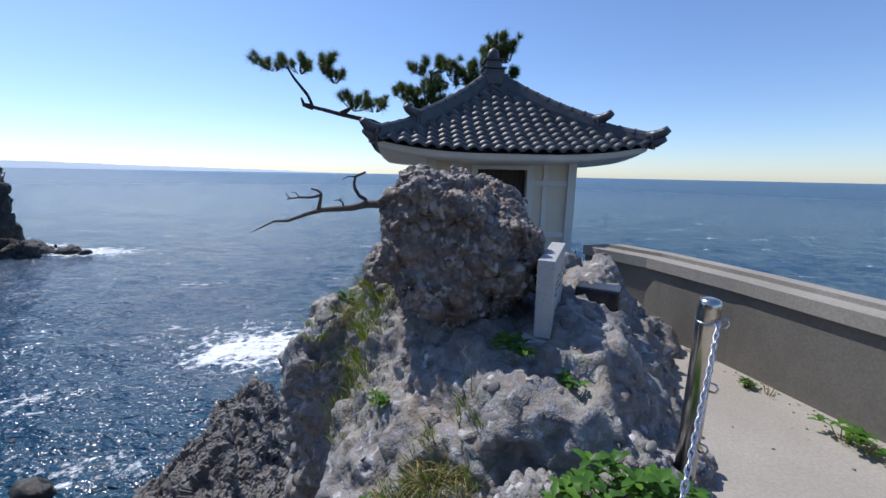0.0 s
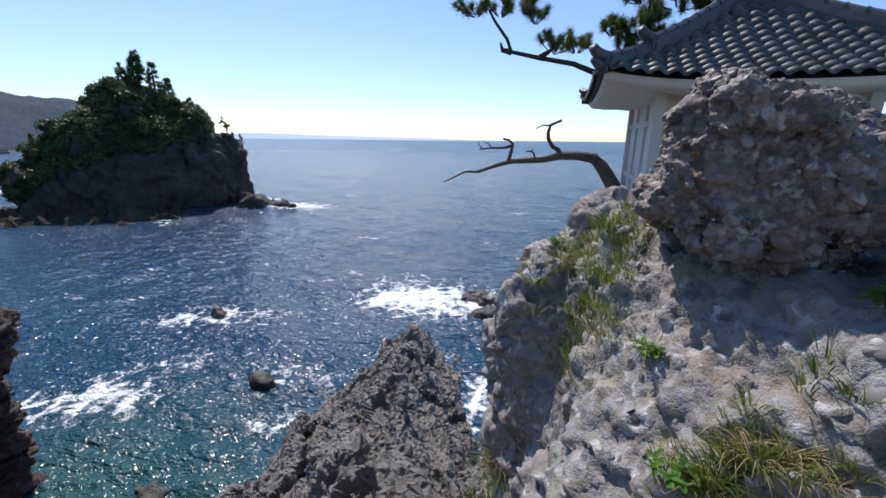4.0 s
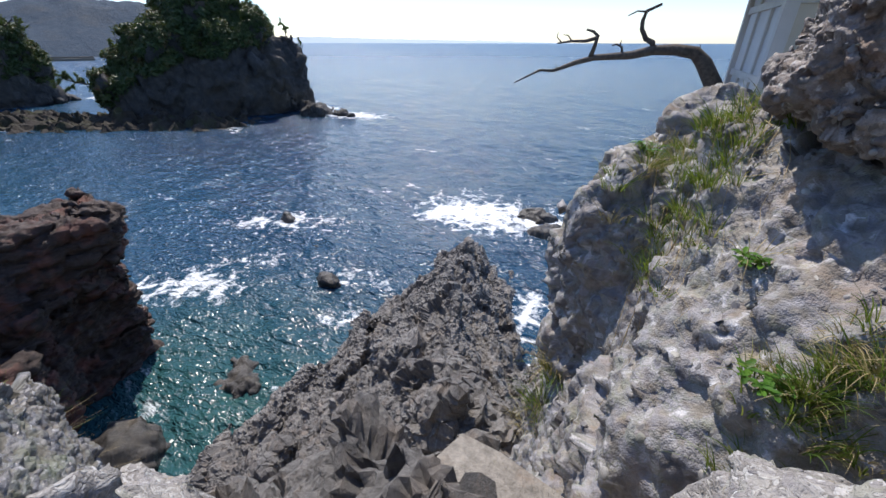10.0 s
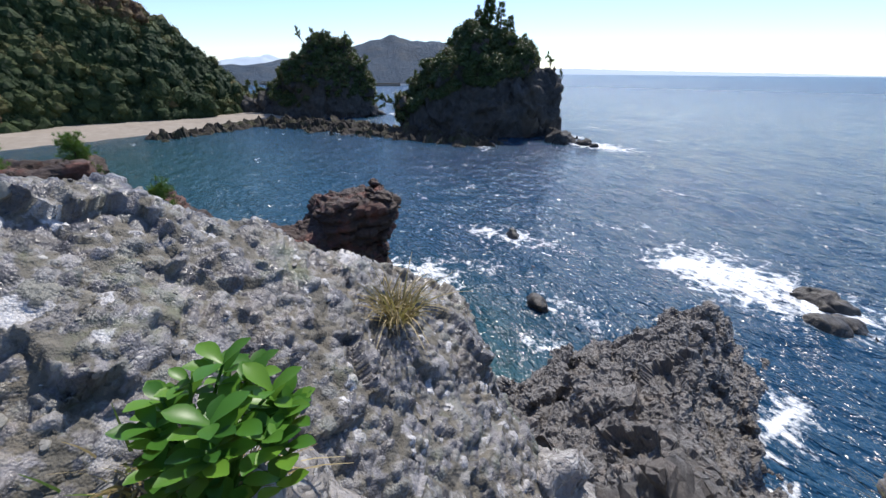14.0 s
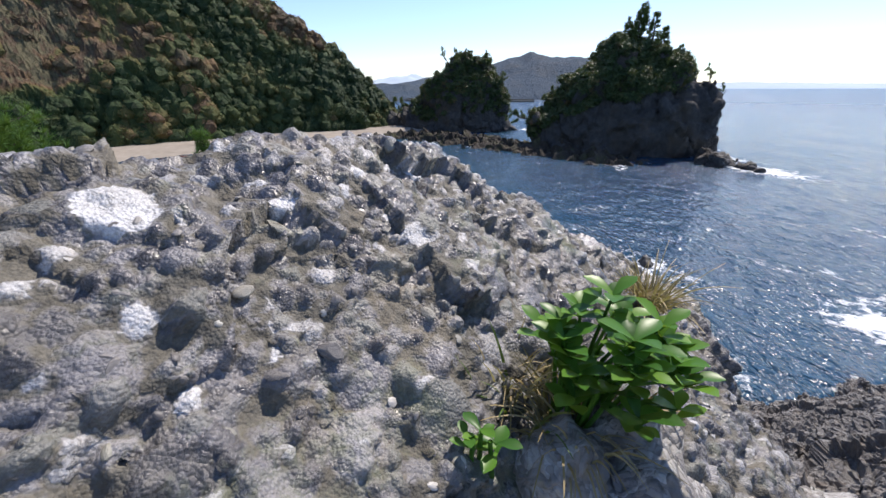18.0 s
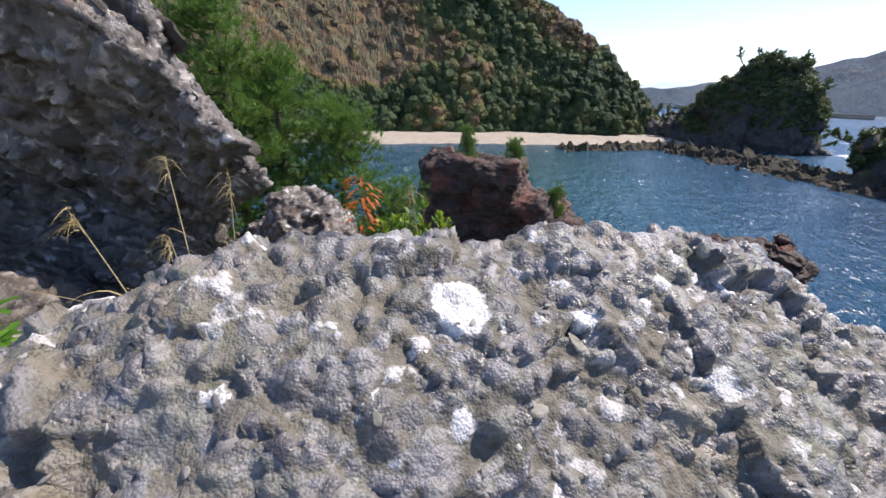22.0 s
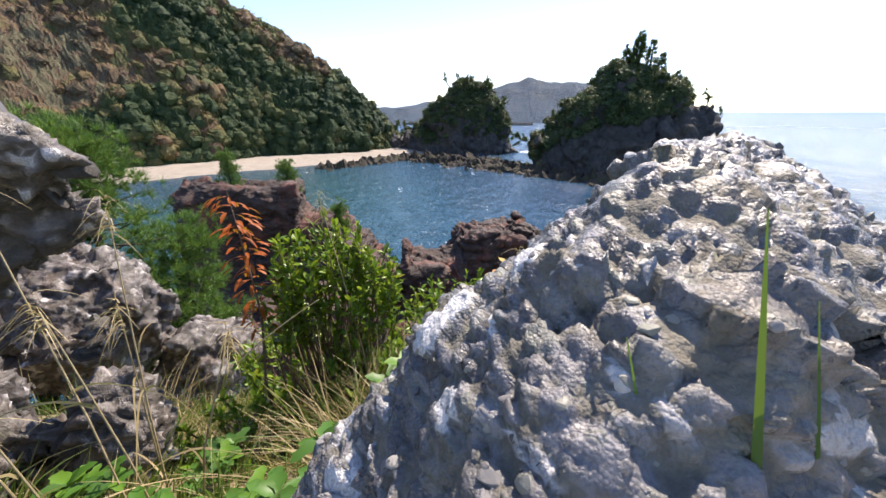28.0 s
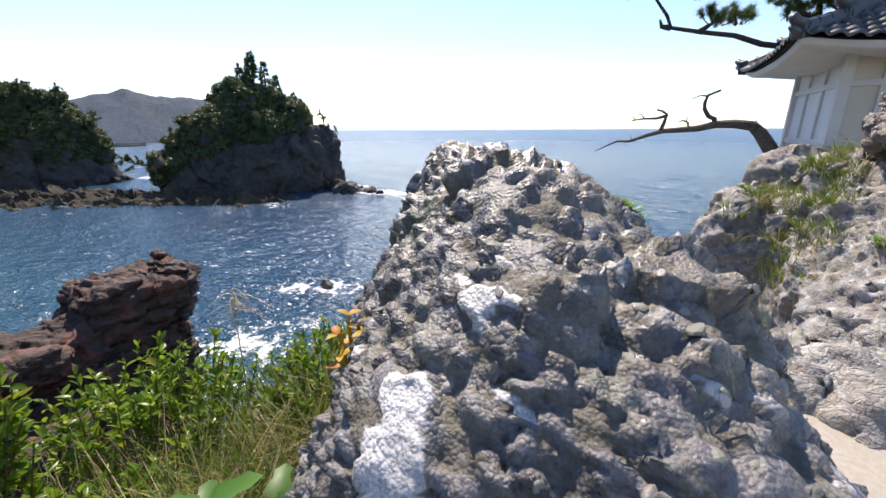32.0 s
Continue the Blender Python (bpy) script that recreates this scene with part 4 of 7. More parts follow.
# overhanging rock by the grassy hollow
def over_field(p):
    head = facets(p, [((-2.57, -2.98, 1.15), (0.22, 0.68, 0.60)), ((-2.84, -2.90, 0.50), (0.80, 0.36, -0.42)), ((-2.90, -2.90, 0.58), (-0.8, 0.43, 0.42)), ((-2.98, -2.95, 0), (-1, 0.3, -0.03)), ((0, -6, 0), (0, -1, 0)), ((-2.6, -3.4, -0.15), (0.1, 0.2, -1)), ((-1.4, -4.6, 3.0), (0.2, 0.3, 0.9)), ((0.2, -4, 0), (1, 0, 0.2))])
    low = blobs(p, [((-1.9, -4.8, -0.5), (1.0, 0.9, 1.1)), ((-2.85, -3.15, -0.7), (0.20, 0.26, 0.62)), ((-2.6, -4.0, -0.6), (0.6, 0.7, 0.8))], 0.15)
    return smin(head + 0.08, low, 0.12)


LAY = np.array([(0.55, 0.0, 0.50), (0.0, 0.8, 0.0), (-1.1, 0.0, 1.3)]).T
over = stony("overhanging_rock", over_field, (-3.6, -5.8, -1.5), (0.3, -2.4, 3.6), 0.042, over_mat, "tall conglomerate rock in shade-dark tones overhanging a grassy hollow", lumps(1.5, 0.20, 61), 0.30, 0.042, 62, lambda p, nr: 0.07 * crags(p @ LAY, 3.0, 69) + 0.04 * crags(p @ LAY, 8.0, 70), LAY.T, 1.05)

# smaller rocks by the hollow
for c, r, sd in (((-4.9, -4.9, -1.0), (0.75, 0.75, 0.72), 63), ((-5.1, -4.0, -1.75), (0.6, 0.5, 0.5), 64), ((-1.68, -3.62, -0.16), (0.34, 0.26, 0.30), 68)):
    tagged(stony("hollow_rock", lambda p: ell(p, c, r), np.array(c) - np.array(r) - 0.4, np.array(c) + np.array(r) + 0.4, 0.05, over_mat, "conglomerate rock in shade-dark tones beside the grassy hollow", lumps(1.4, 0.35, sd), 0.4, 0.055, sd, lambda p, nr: 0.06 * crags(p, 3.0, sd)), group="rocks by the hollow")

# rocks at the foot of the bollard
for c, r, sd in (((0.72, 1.72, 0.06), (0.30, 0.26, 0.24), 65), ((0.36, 1.48, 0.02), (0.27, 0.24, 0.24), 66), ((0.95, 2.0, 0.0), (0.28, 0.3, 0.2), 67)):
    tagged(stony("kerb_rock", lambda p: ell(p, c, r), np.array(c) - np.array(r) - 0.15, np.array(c) + np.array(r) + 0.15, 0.02, cliff_mat, "rounded grey rock edging the concrete path", lumps(3.2, 0.09, sd), 0.12, 0.05, sd), group="rocks edging the path")

# rocks awash in the cove
AWASH = [((-29.2, 18.2), (0.9, 0.6, 0.75)), ((-18.8, 13.5), (0.75, 0.55, 0.75)), ((-11.6, 30.5), (1.7, 1.1, 0.9)), ((-10.2, 27.6), (1.2, 1.0, 0.8)), ((-15.9, 5.9), (1.0, 0.7, 0.28)), ((-13.5, 22.8), (0.55, 0.5, 0.55)), ((-14.4, 23.2), (0.45, 0.4, 0.42)),
         ((-18.6, -1.2), (1.6, 1.5, 1.9)), ((-15.6, 1.0), (1.5, 1.6, 1.2)), ((-16.6, 0.2), (1.1, 1.3, 0.8)), ((-9.6, 28.8), (1.3, 0.8, 0.7)), ((-23.5, 16.3), (0.35, 0.3, 0.25))]
for n_, ((x, y), r) in enumerate(AWASH):
    c = (x, y, SEA - 0.15)
    rocky("sea_rock", lambda p: ell(p, c, r), np.array(c) - np.array(r) - 0.5, np.array(c) + np.array(r) + 0.5, 0.11, shore_mat, "dark wet rock awash in foaming water", lumps(0.9, 0.5, 100 + n_), 0.6, group="rocks awash in the cove")


# ---- sea stacks, reef, beach, hills ----
def stack(name, spots, lo, hi, step, label, seed):
    return rocky(name, lambda p: blobs(p, spots, 2.0), lo, hi, step, islet_mat, label, lumps(0.13, 3.2, seed), 3.6, lambda p, nr: 0.5 * fbm(p * 0.45, 4, seed) + 1.3 * crags(p * (1, 1, 0.5), 0.2, seed) + 0.5 * crags(p * (1, 1, 0.7), 0.6, seed + 1), category="islet", cut=1)


BIG = [((-91, 48.5, -14), (17.0, 10.5, 21), 62), ((-92, 48, -4), (8.5, 6.0, 13), 62), ((-87.5, 55, -14), (10.2, 8, 20), 62), ((-97, 38, -14), (8, 7, 13), 62)]
big_stack = stack("islet", BIG, (-116, 24, -13.5), (-70, 76, 12), 0.8, "tall dark sea stack topped with trees", 201)
SMALL = [((-143, 20, -14), (15.5, 9, 22), 83), ((-143, 19, -4), (8, 6, 12), 83), ((-146, 5, -14), (8, 7, 10), 83)]
small_stack = stack("islet", SMALL, (-160, -10, -13.5), (-126, 44, 11), 0.8, "rounded sea stack covered with shrubs and pines", 202)
TINY = [((-152, -5, -13), (3.2, 3.2, 6), 0)]
stack("islet", TINY, (-160, -13, -13.5), (-144, 4, -4), 0.6, "small dark sea stack at the end of the beach", 203)
tip = [((-67, 58.5, -12.8), (4.5, 2.0, 1.6), -30), ((-72, 57, -12.6), (4, 2.5, 2.2), -30)]
stack("low_rock", tip, (-76, 50, -13.5), (-58, 66, -9), 0.35, "low dark rock below the sea stack, washed by surf", 204)


def segment(xy, a, b):
    a, b = np.array(a, float), np.array(b, float)
    t = np.clip(((xy - a) @ (b - a)) / ((b - a) @ (b - a)), 0, 1)
    return np.linalg.norm(xy - a - t[:, None] * (b - a), axis=1)


def reef_h(xy):
    d = np.minimum(segment(xy, (-126, 3), (-100, 24)) / 11.0, segment(xy, (-100, 24), (-79, 38)) / 8.0)
    d = np.minimum(d, segment(xy, (-104, -22), (-124, -2)) / 4.0)
    p = np.column_stack([xy * 0.35, 0 * xy[:, 0]])
    cc = cells(p * 1.6, 301)
    return SEA - 1.0 + 1.9 * np.clip(1.25 - d, -0.3, 1) + 1.0 * fbm(p, 4, 302) + 0.8 * (0.5 - cc[0]) + 1.7 * crags(p, 1.3, 303) * np.clip(1.6 - d, 0, 1)


v, f = grid_sheet(np.arange(-140, -68, 0.45), np.arange(-30, 48, 0.45), reef_h)
reef = tagged(put_mesh("reef", v, f, reef_mat), "flat brown rocky reef joining the beach and the sea stacks", "reef", kind="structure")


def beach_h(xy):
    shore = segment(xy, (-98, -100), (-106, -46)) * 0 + ((xy[:, 1] + 46) * 0.42 - (xy[:, 0] + 100))
    line = np.minimum(-(xy[:, 0] + 100) + 0.55 * (xy[:, 1] + 40), -(xy[:, 0] + 118) + 1.4 * 0 + 0.9 * (xy[:, 1] + 24))
    shore = -(xy[:, 0] + 97 + 0.72 * (xy[:, 1] + 44))
    wob = 2.5 * fbm(np.column_stack([xy * 0.05, 0 * xy[:, 0]]), 3, 305)
    return SEA - 0.7 + np.clip((shore + wob + 6) * 0.10, -0.5, 1.9) + 0.1 * fbm(np.column_stack([xy * 0.4, 0 * xy[:, 0]]), 3, 306)


v, f = grid_sheet(np.arange(-190, -58, 1.2), np.arange(-105, 8, 1.2), beach_h)
beach = tagged(put_mesh("beach", v, f, sand_mat, smooth=True), "pale sandy beach below the wooded hill", "beach", kind="structure")


# wooded headland: crest given as plan point and height
HILL = np.array([(-20, -150, 16), (-60, -140, 22), (-92, -118, 24), (-118, -98, 27), (-140, -78, 38), (-152, -58, 33), (-157, -42, 25), (-160, -30, 15), (-162, -21, 5), (-163, -14, -9)])


def hill_h(xy):
    out = np.full(len(xy), -30.0)
    for a, b in zip(HILL[:-1], HILL[1:]):
        w = b[:2] - a[:2]
        t = np.clip(((xy - a[:2]) @ w) / (w @ w), 0, 1)
        d = np.linalg.norm(xy - a[:2] - t[:, None] * w, axis=1)
        out = np.maximum(out, a[2] + t * (b[2] - a[2]) - (d / 30.0) ** 1.25 * (a[2] + 14))
    return np.maximum(out + 3.0 * fbm(np.column_stack([xy * 0.045, 0 * xy[:, 0]]), 4, 311), SEA - 1.5)


v, f = grid_sheet(np.arange(-230, 0, 2.5), np.arange(-210, 5, 2.5), hill_h)
hill = tagged(put_mesh("ground", v, f, hill_soil, smooth=True), "steep wooded headland above the beach", "hill", kind="structure")


def mountain(name, base, points, depth, material, label, seed, step=6.0):
    """A far ridge: crest points (x, y, z) in a line, sloping both ways."""
    pts = np.array(points, float)
    rows = []
    s = np.linspace(0, len(pts) - 1, int(60 * (len(pts) - 1) / 3))
    cx_, cy_, cz_ = (np.interp(s, range(len(pts)), pts[:, a]) for a in range(3))
    out = np.array([cx_.mean(), cy_.mean()])
    out = out / np.linalg.norm(out)
    verts = []
    across = np.linspace(-1, 1, 25)
    for u in across:
        x, y = cx_ + out[0] * u * depth, cy_ + out[1] * u * depth
        p = np.column_stack([x / depth * 3, y / depth * 3, 0 * x])
        z = base + (cz_ - base) * (1 - np.abs(u)) ** 0.9 * (1 + 0.16 * fbm(p * 1.5, 5, seed)) + 0
        verts.append(np.column_stack([x, y, z]))
    verts = np.concatenate(verts)
    n1 = len(s)
    i = (np.arange(len(across) - 1)[:, None] * n1 + np.arange(n1 - 1)).ravel()
    return tagged(put_mesh(name, verts, np.stack([i, i + n1, i + n1 + 1, i + 1], 1), material, smooth=True), label, "mountain", kind="structure")


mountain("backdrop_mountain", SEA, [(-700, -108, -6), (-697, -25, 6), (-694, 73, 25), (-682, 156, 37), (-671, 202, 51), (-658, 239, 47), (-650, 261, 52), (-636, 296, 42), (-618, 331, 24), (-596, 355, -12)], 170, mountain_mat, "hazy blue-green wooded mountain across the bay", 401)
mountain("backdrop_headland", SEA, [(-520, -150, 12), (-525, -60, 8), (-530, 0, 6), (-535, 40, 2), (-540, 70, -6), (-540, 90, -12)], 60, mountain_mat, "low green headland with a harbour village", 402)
mountain("backdrop_coast", SEA, [(-3300, 1900, 15), (-3050, 2500, 34), (-2500, 3000, 20), (-1900, 3500, 8), (-1500, 3800, -4), (-1200, 3950, -12)], 260, far_mat, "far haze-blue coast on the horizon", 403)
mountain("backdrop_range", SEA, [(-4000, -300, 70), (-4000, 50, 125), (-4000, 300, 80), (-4000, 600, 105), (-3950, 900, 40)], 500, far_mat, "haze-pale distant mountain range", 404)

# harbour breakwater and mole
for (x0, y0, x1, y1, hgt) in ((-500, -40, -440, 60, 2.2), (-430, 95, -420, 130, 1.6)):
    w = Vector((x1 - x0, y1 - y0, 0))
    m = Matrix.Translation(((x0 + x1) / 2, (y0 + y1) / 2, SEA)) @ Matrix.Rotation(math.atan2(w.y, w.x), 4, "Z")
    bw = thing("breakwater", m, "long grey concrete breakwater at the harbour", "breakwater", "harbour breakwaters")
    part("wall", boxed((-w.length / 2, -3, -1), (w.length / 2, 3, hgt), 0.2), wall_mat, bw)
    part("parapet", boxed((-w.length / 2, 1.5, hgt), (w.length / 2, 2.8, hgt + 1.2), 0.1), wall_mat, bw)

# ---- path, sea wall, ground ----
def coast_h(xy):
    x, y = xy[:, 0], xy[:, 1]
    u = np.maximum(-1.75 - x + 0.0 * y, 0)
    z = -0.12 - 0.62 * u - 0.95 * np.maximum(u - 3.6, 0) ** 1.25
    n = np.maximum(y + 0.1 + 0.12 * np.maximum(-x - 1.2, 0), 0)
    z = np.where(x < 0.6, z - np.clip(0.6 - x, 0, 1) * 2.2 * n, z)
    p = np.column_stack([xy * 1.2, 0 * x])
    z = z + np.clip(u + n, 0.05, 1) * 0.16 * fbm(p, 4, 501)
    return np.maximum(z, SEA - 1.0)


v, f = grid_sheet(np.concatenate([np.arange(-12, -5, 0.18), np.arange(-5, -0.6, 0.06), np.arange(-0.6, 2.7, 0.3)]), np.arange(-9, 3.2, 0.08), coast_h)
ground = tagged(put_mesh("ground", v, f, soil_mat, smooth=True), "dry grassy soil sloping from the path to the cove", "ground", kind="structure")

WALL = [(1.30, 4.62), (1.38, 4.42), (1.74, 3.98), (2.10, 3.22), (2.42, 2.36), (2.85, 1.0), (3.3, -0.8), (3.7, -3.0), (4.0, -6.5)]


def strip(line, inner, outer, z0, z1, bm=None):
    bm = bm or bmesh.new()
    pts = [Vector((*p, 0)) for p in line]
    rows = []
    for i, p in enumerate(pts):
        w = (pts[min(i + 1, len(pts) - 1)] - pts[max(i - 1, 0)]).normalized()
        o = Vector((-w.y, w.x, 0))
        rows.append([bm.verts.new(p + o * a + Vector((0, 0, z))) for a, z in ((inner, z0), (inner, z1), (outer, z1), (outer, z0))])
    for a, b in zip(rows[:-1], rows[1:]):
        for k in range(4):
            bm.faces.new((a[k], a[(k + 1) % 4], b[(k + 1) % 4], b[k]))
    bm.faces.new(rows[0][::-1])
    bm.faces.new(rows[-1])
    bmesh.ops.recalc_face_normals(bm, faces=bm.faces)
    return bm


sea_wall = thing("sea_wall", pose(0, 0, 0), "weathered grey concrete sea wall with a pale coping", "sea wall", kind="structure")
part("wall", strip(WALL, 0.0, 0.26, -0.6, 0.63), wall_mat, sea_wall)
coping = part("coping", strip(WALL, -0.035, 0.30, 0.63, 0.73), coping_mat, sea_wall, "pale projecting concrete coping")
part("upstand", strip([(x + 0.10, y + 0.03) for x, y in WALL[1:]], 0.05, 0.19, 0.729, 0.765), coping_mat, sea_wall)

bm = bmesh.new()
line = [(0.95, 4.9), (0.8, 3.4), (0.9, 2.4), (0.2, 1.5), (-0.6, 0.75), (-1.35, 0.0), (-1.75, -0.6), (-1.72, -1.5), (-1.0, -2.0), (-0.5, -4.0), (-0.6, -6.5), (3.98, -6.5)] + WALL[::-1][1:]
top = [bm.verts.new((x, y, 0.0)) for x, y in line]
low = [bm.verts.new((x, y, -0.25)) for x, y in line]
bm.faces.new(top[::-1])
for i in range(len(line)):
    j = (i + 1) % len(line)
    bm.faces.new((top[i], top[j], low[j], low[i]))
bmesh.ops.recalc_face_normals(bm, faces=bm.faces)
pave = tagged(part("pavement", bm, walk_mat), "pale sandy concrete path beside the sea wall", "path", kind="structure")

# rock mass that carries the path
def mass_h(p):
    return facets(p, [((-1.3, 0, 0), (-1, 0.1, 0.45)), ((0, 0.9, 0), (-0.1, 1, 0.5)), ((4.4, 0, 0), (1, 0.12, 0.4)), ((0, 0, -0.95), (0, 0, 1))])


rocky("path_foundation_rock", mass_h, (-8, -9.5, -13), (12, 9, 0.2), 0.4, cliff_mat, "rock slope that carries the concrete path", lumps(0.35, 0.5, 511), 0.6, kind="structure")

# ---- shrine ----
SHR = pose(0.220, 6.72, 0.28, 0, 0, 9.0)
W, EAVE, TOP = 1.00, 1.74, 2.70       # half of the body, half of the roof, height of the roof's peak
WALLH = 1.52
shrine = thing("shrine", SHR, "small white-walled shrine with a grey tiled pyramid roof", "shrine")
part("base", boxed((-W - 0.10, -W - 0.10, -0.35), (W + 0.10, W + 0.10, 0.06), 0.015), wall_mat, shrine, "grey concrete base")


def roof_z(u, across):
    """Height of the roof at u (0 at the eave, 1 at the peak); across: -1 to 1 along the eave."""
    lift = 0.13 * np.abs(across) ** 3 * (1 - u) ** 2
    return 1.50 + lift + (TOP - 1.50) * (0.62 * u + 0.38 * u * u)


# body: four corner posts, sunk panels with rails, a door in front
for sx_ in (-1, 1):
    for sy_ in (-1, 1):
        part("corner_post", boxed((sx_ * W - 0.06, sy_ * W - 0.06, 0.06), (sx_ * W + 0.06, sy_ * W + 0.06, WALLH), 0.006), trim_mat, shrine)
for turn in range(4):
    m = Matrix.Rotation(turn * math.pi / 2, 4, "Z")
    inner = W - 0.06
    mat = white_mat if turn in (1, 3, 2) else plaster_mat
    wall = new("wall_panel")
    bm = bmesh.new()
    if turn == 0:
        for a, b, z0, z1 in ((-inner, -0.36, 0.06, WALLH), (0.36, inner, 0.06, WALLH), (-0.36, 0.36, 1.30, WALLH)):
            box(bm, (a, -W + 0.0, z0), (b, -W + 0.05, z1), 0, m)
    else:
        box(bm, (-inner, -W, 0.06), (inner, -W + 0.05, WALLH), 0, m)
    bpy.data.objects.remove(wall)
    part("wall_panel", bm, mat, shrine)
    rails = [(-inner, inner, 1.08, 1.16), (-inner, inner, 0.34, 0.42), (-inner, inner, WALLH - 0.09, WALLH), (-inner, inner, 0.06, 0.13)]
    for a, b, z0, z1 in rails:
        spans = [(a, b)] if turn else [(a, -0.43), (0.43, b)]
        for p, q in spans:
            part("rail", boxed((p, -W - 0.035, z0), (q, -W - 0.001, z1), 0.005, m), trim_mat, shrine)
    for x in ((-0.345, 0.345) if turn else (-0.62, 0.62)):
        part("stile", boxed((x - 0.035, -W - 0.030, 0.06), (x + 0.035, -W - 0.0012, WALLH - 0.001), 0.005, m), trim_mat, shrine)
for x in (-0.395, 0.395):
    part("door_jamb", boxed((x - 0.045, -W - 0.045, 0.06), (x + 0.045, -W + 0.08, 1.34), 0.006), trim_mat, shrine)
part("lintel", boxed((-0.44, -W - 0.05, 1.30), (0.44, -W + 0.08, 1.40), 0.006), trim_mat, shrine)
for i, x in enumerate((-0.175, 0.175)):
    door = part("door", boxed((x - 0.172, -W + 0.10, 0.07), (x + 0.172, -W + 0.135, 1.30), 0.004), door_wood, shrine, "dark brown wooden lattice door")
    for k in range(7):
        px = x - 0.15 + 0.05 * k
        part("slat", boxed((px - 0.010, -W + 0.085, 0.45), (px + 0.010, -W + 0.0995, 1.27), 0.002), door_wood, door)
    part("bottom_board", boxed((x - 0.16, -W + 0.085, 0.10), (x + 0.16, -W + 0.0995, 0.43), 0.003), door_wood, door)

# white curved soffit and fascia
seg_n = 24
for turn in range(4):
    m = Matrix.Rotation(turn * math.pi / 2, 4, "Z")
    bm = bmesh.new()
    prof = [(EAVE - 0.05, 0.00), (EAVE - 0.06, -0.06), (EAVE - 0.10, -0.09), (EAVE - 0.28, -0.115), (W - 0.02, -0.13)]
    rows = []
    for i in range(seg_n + 1):
        a = -1 + 2 * i / seg_n
        row = []
        for out, dz in prof:
            z = float(roof_z(0.0, a)) - 0.02 + dz
            row.append(bm.verts.new(m @ Vector((a * out, -out, z))))
        rows.append(row)
    for a, b in zip(rows[:-1], rows[1:]):
        for k in range(len(prof) - 1):
            bm.faces.new((a[k], b[k], b[k + 1], a[k + 1]))
    part("soffit", bm, trim_mat, shrine, "white plastered curved eave", smooth=True)
    # roof deck
    bm = bmesh.new()
    rows = []
    for j in range(13):
        u = j / 12
        half = (EAVE - 0.02) * (1 - u)
        rows.append([bm.verts.new(m @ Vector((a * half, -half - 0.02 * (1 - u), float(roof_z(u, a)) - 0.012))) for a in np.linspace(-1, 1, 17)])
    for a, b in zip(rows[:-1], rows[1:]):
        for k in range(16):
            try:
                bm.faces.new((a[k], a[k + 1], b[k + 1], b[k]))
            except ValueError:
                pass
    bmesh.ops.remove_doubles(bm, verts=bm.verts, dist=1e-4)
    part("roof_deck", bm, ridge_tile_mat, shrine)

# pantiles: an S-shaped tile, laid row by row on each slope
TW, ROWS_N = 0.168, 14
bm = bmesh.new()
rows = []
for yy, lift in ((-0.02, 0.020), (0.135, 0.004)):
    row_t, row_b = [], []
    for i in range(9):
        s = i / 8
        zz = 0.022 * math.sin(2 * math.pi * s - 0.6) + 0.012
        x = (s - 0.5) * (TW + 0.012)
        row_t.append(bm.verts.new((x, yy, zz + lift + 0.012)))
        row_b.append(bm.verts.new((x, yy, zz + lift - 0.008)))
    rows.append((row_t, row_b))
for i in range(8):
    (t0, b0), (t1, b1) = rows
    bm.faces.new((t0[i], t0[i + 1], t1[i + 1], t1[i]))
    bm.faces.new((t0[i], b0[i], b0[i + 1], t0[i + 1]))
tile_me = bpy.data.meshes.new("pantile")
bm.normal_update()
bm.to_mesh(tile_me)
bm.free()
tile_me.polygons.foreach_set("use_smooth", np.ones(len(tile_me.polygons), bool))
tile_me.materials.append(tile_mat)
for turn in range(4):
    m = Matrix.Rotation(turn * math.pi / 2, 4, "Z")
    spare = []
    for r in range(ROWS_N):
        u = (r + 0.10) / ROWS_N
        half = EAVE * (1 - u) + 0.02
        n = int(half / TW)
        u2 = u + 1 / ROWS_N
        for c in range(-n, n + 1):
            x = c * TW
            if abs(x) > half - 0.06:
                continue
            a = x / max(half, 0.05)
            p0 = Vector((x, -EAVE * (1 - u) - 0.03, float(roof_z(u, a))))
            p1 = Vector((x, -EAVE * (1 - u2) - 0.03, float(roof_z(u2, min(1, max(-1, x / max(EAVE * (1 - u2), 0.05)))))))
            yv = (p1 - p0).normalized()
            side = Vector((1, 0, (float(roof_z(u, a + 0.03)) - float(roof_z(u, a - 0.03))) / (0.06 * half))).normalized()
            zv = side.cross(yv).normalized()
            side = yv.cross(zv)
            mm = m @ Matrix(((side.x, yv.x, zv.x, p0.x), (side.y, yv.y, zv.y, p0.y), (side.z, yv.z, zv.z, p0.z), (0, 0, 0, 1)))
            if turn in (0, 3):
                share("pantile", tile_me, shrine, mm)
            else:
                spare.append(mm)
    if spare:
        tv = np.array([v.co for v in tile_me.vertices])
        tf = [tuple(p.vertices) for p in tile_me.polygons]
        vv, ff = join_lists([([tuple(mm @ Vector(v)) for v in tv], tf) for mm in spare])
        tagged(put_mesh("pantiles", vv, ff, tile_mat, shrine, smooth=True), kind="stuff")


# hip ridges: stacked courses, a row of cap tiles, an upper and a lower horn
def hip_point(u):
    half = EAVE * (1 - u)
    return Vector((half, -half, float(roof_z(u, 1.0))))


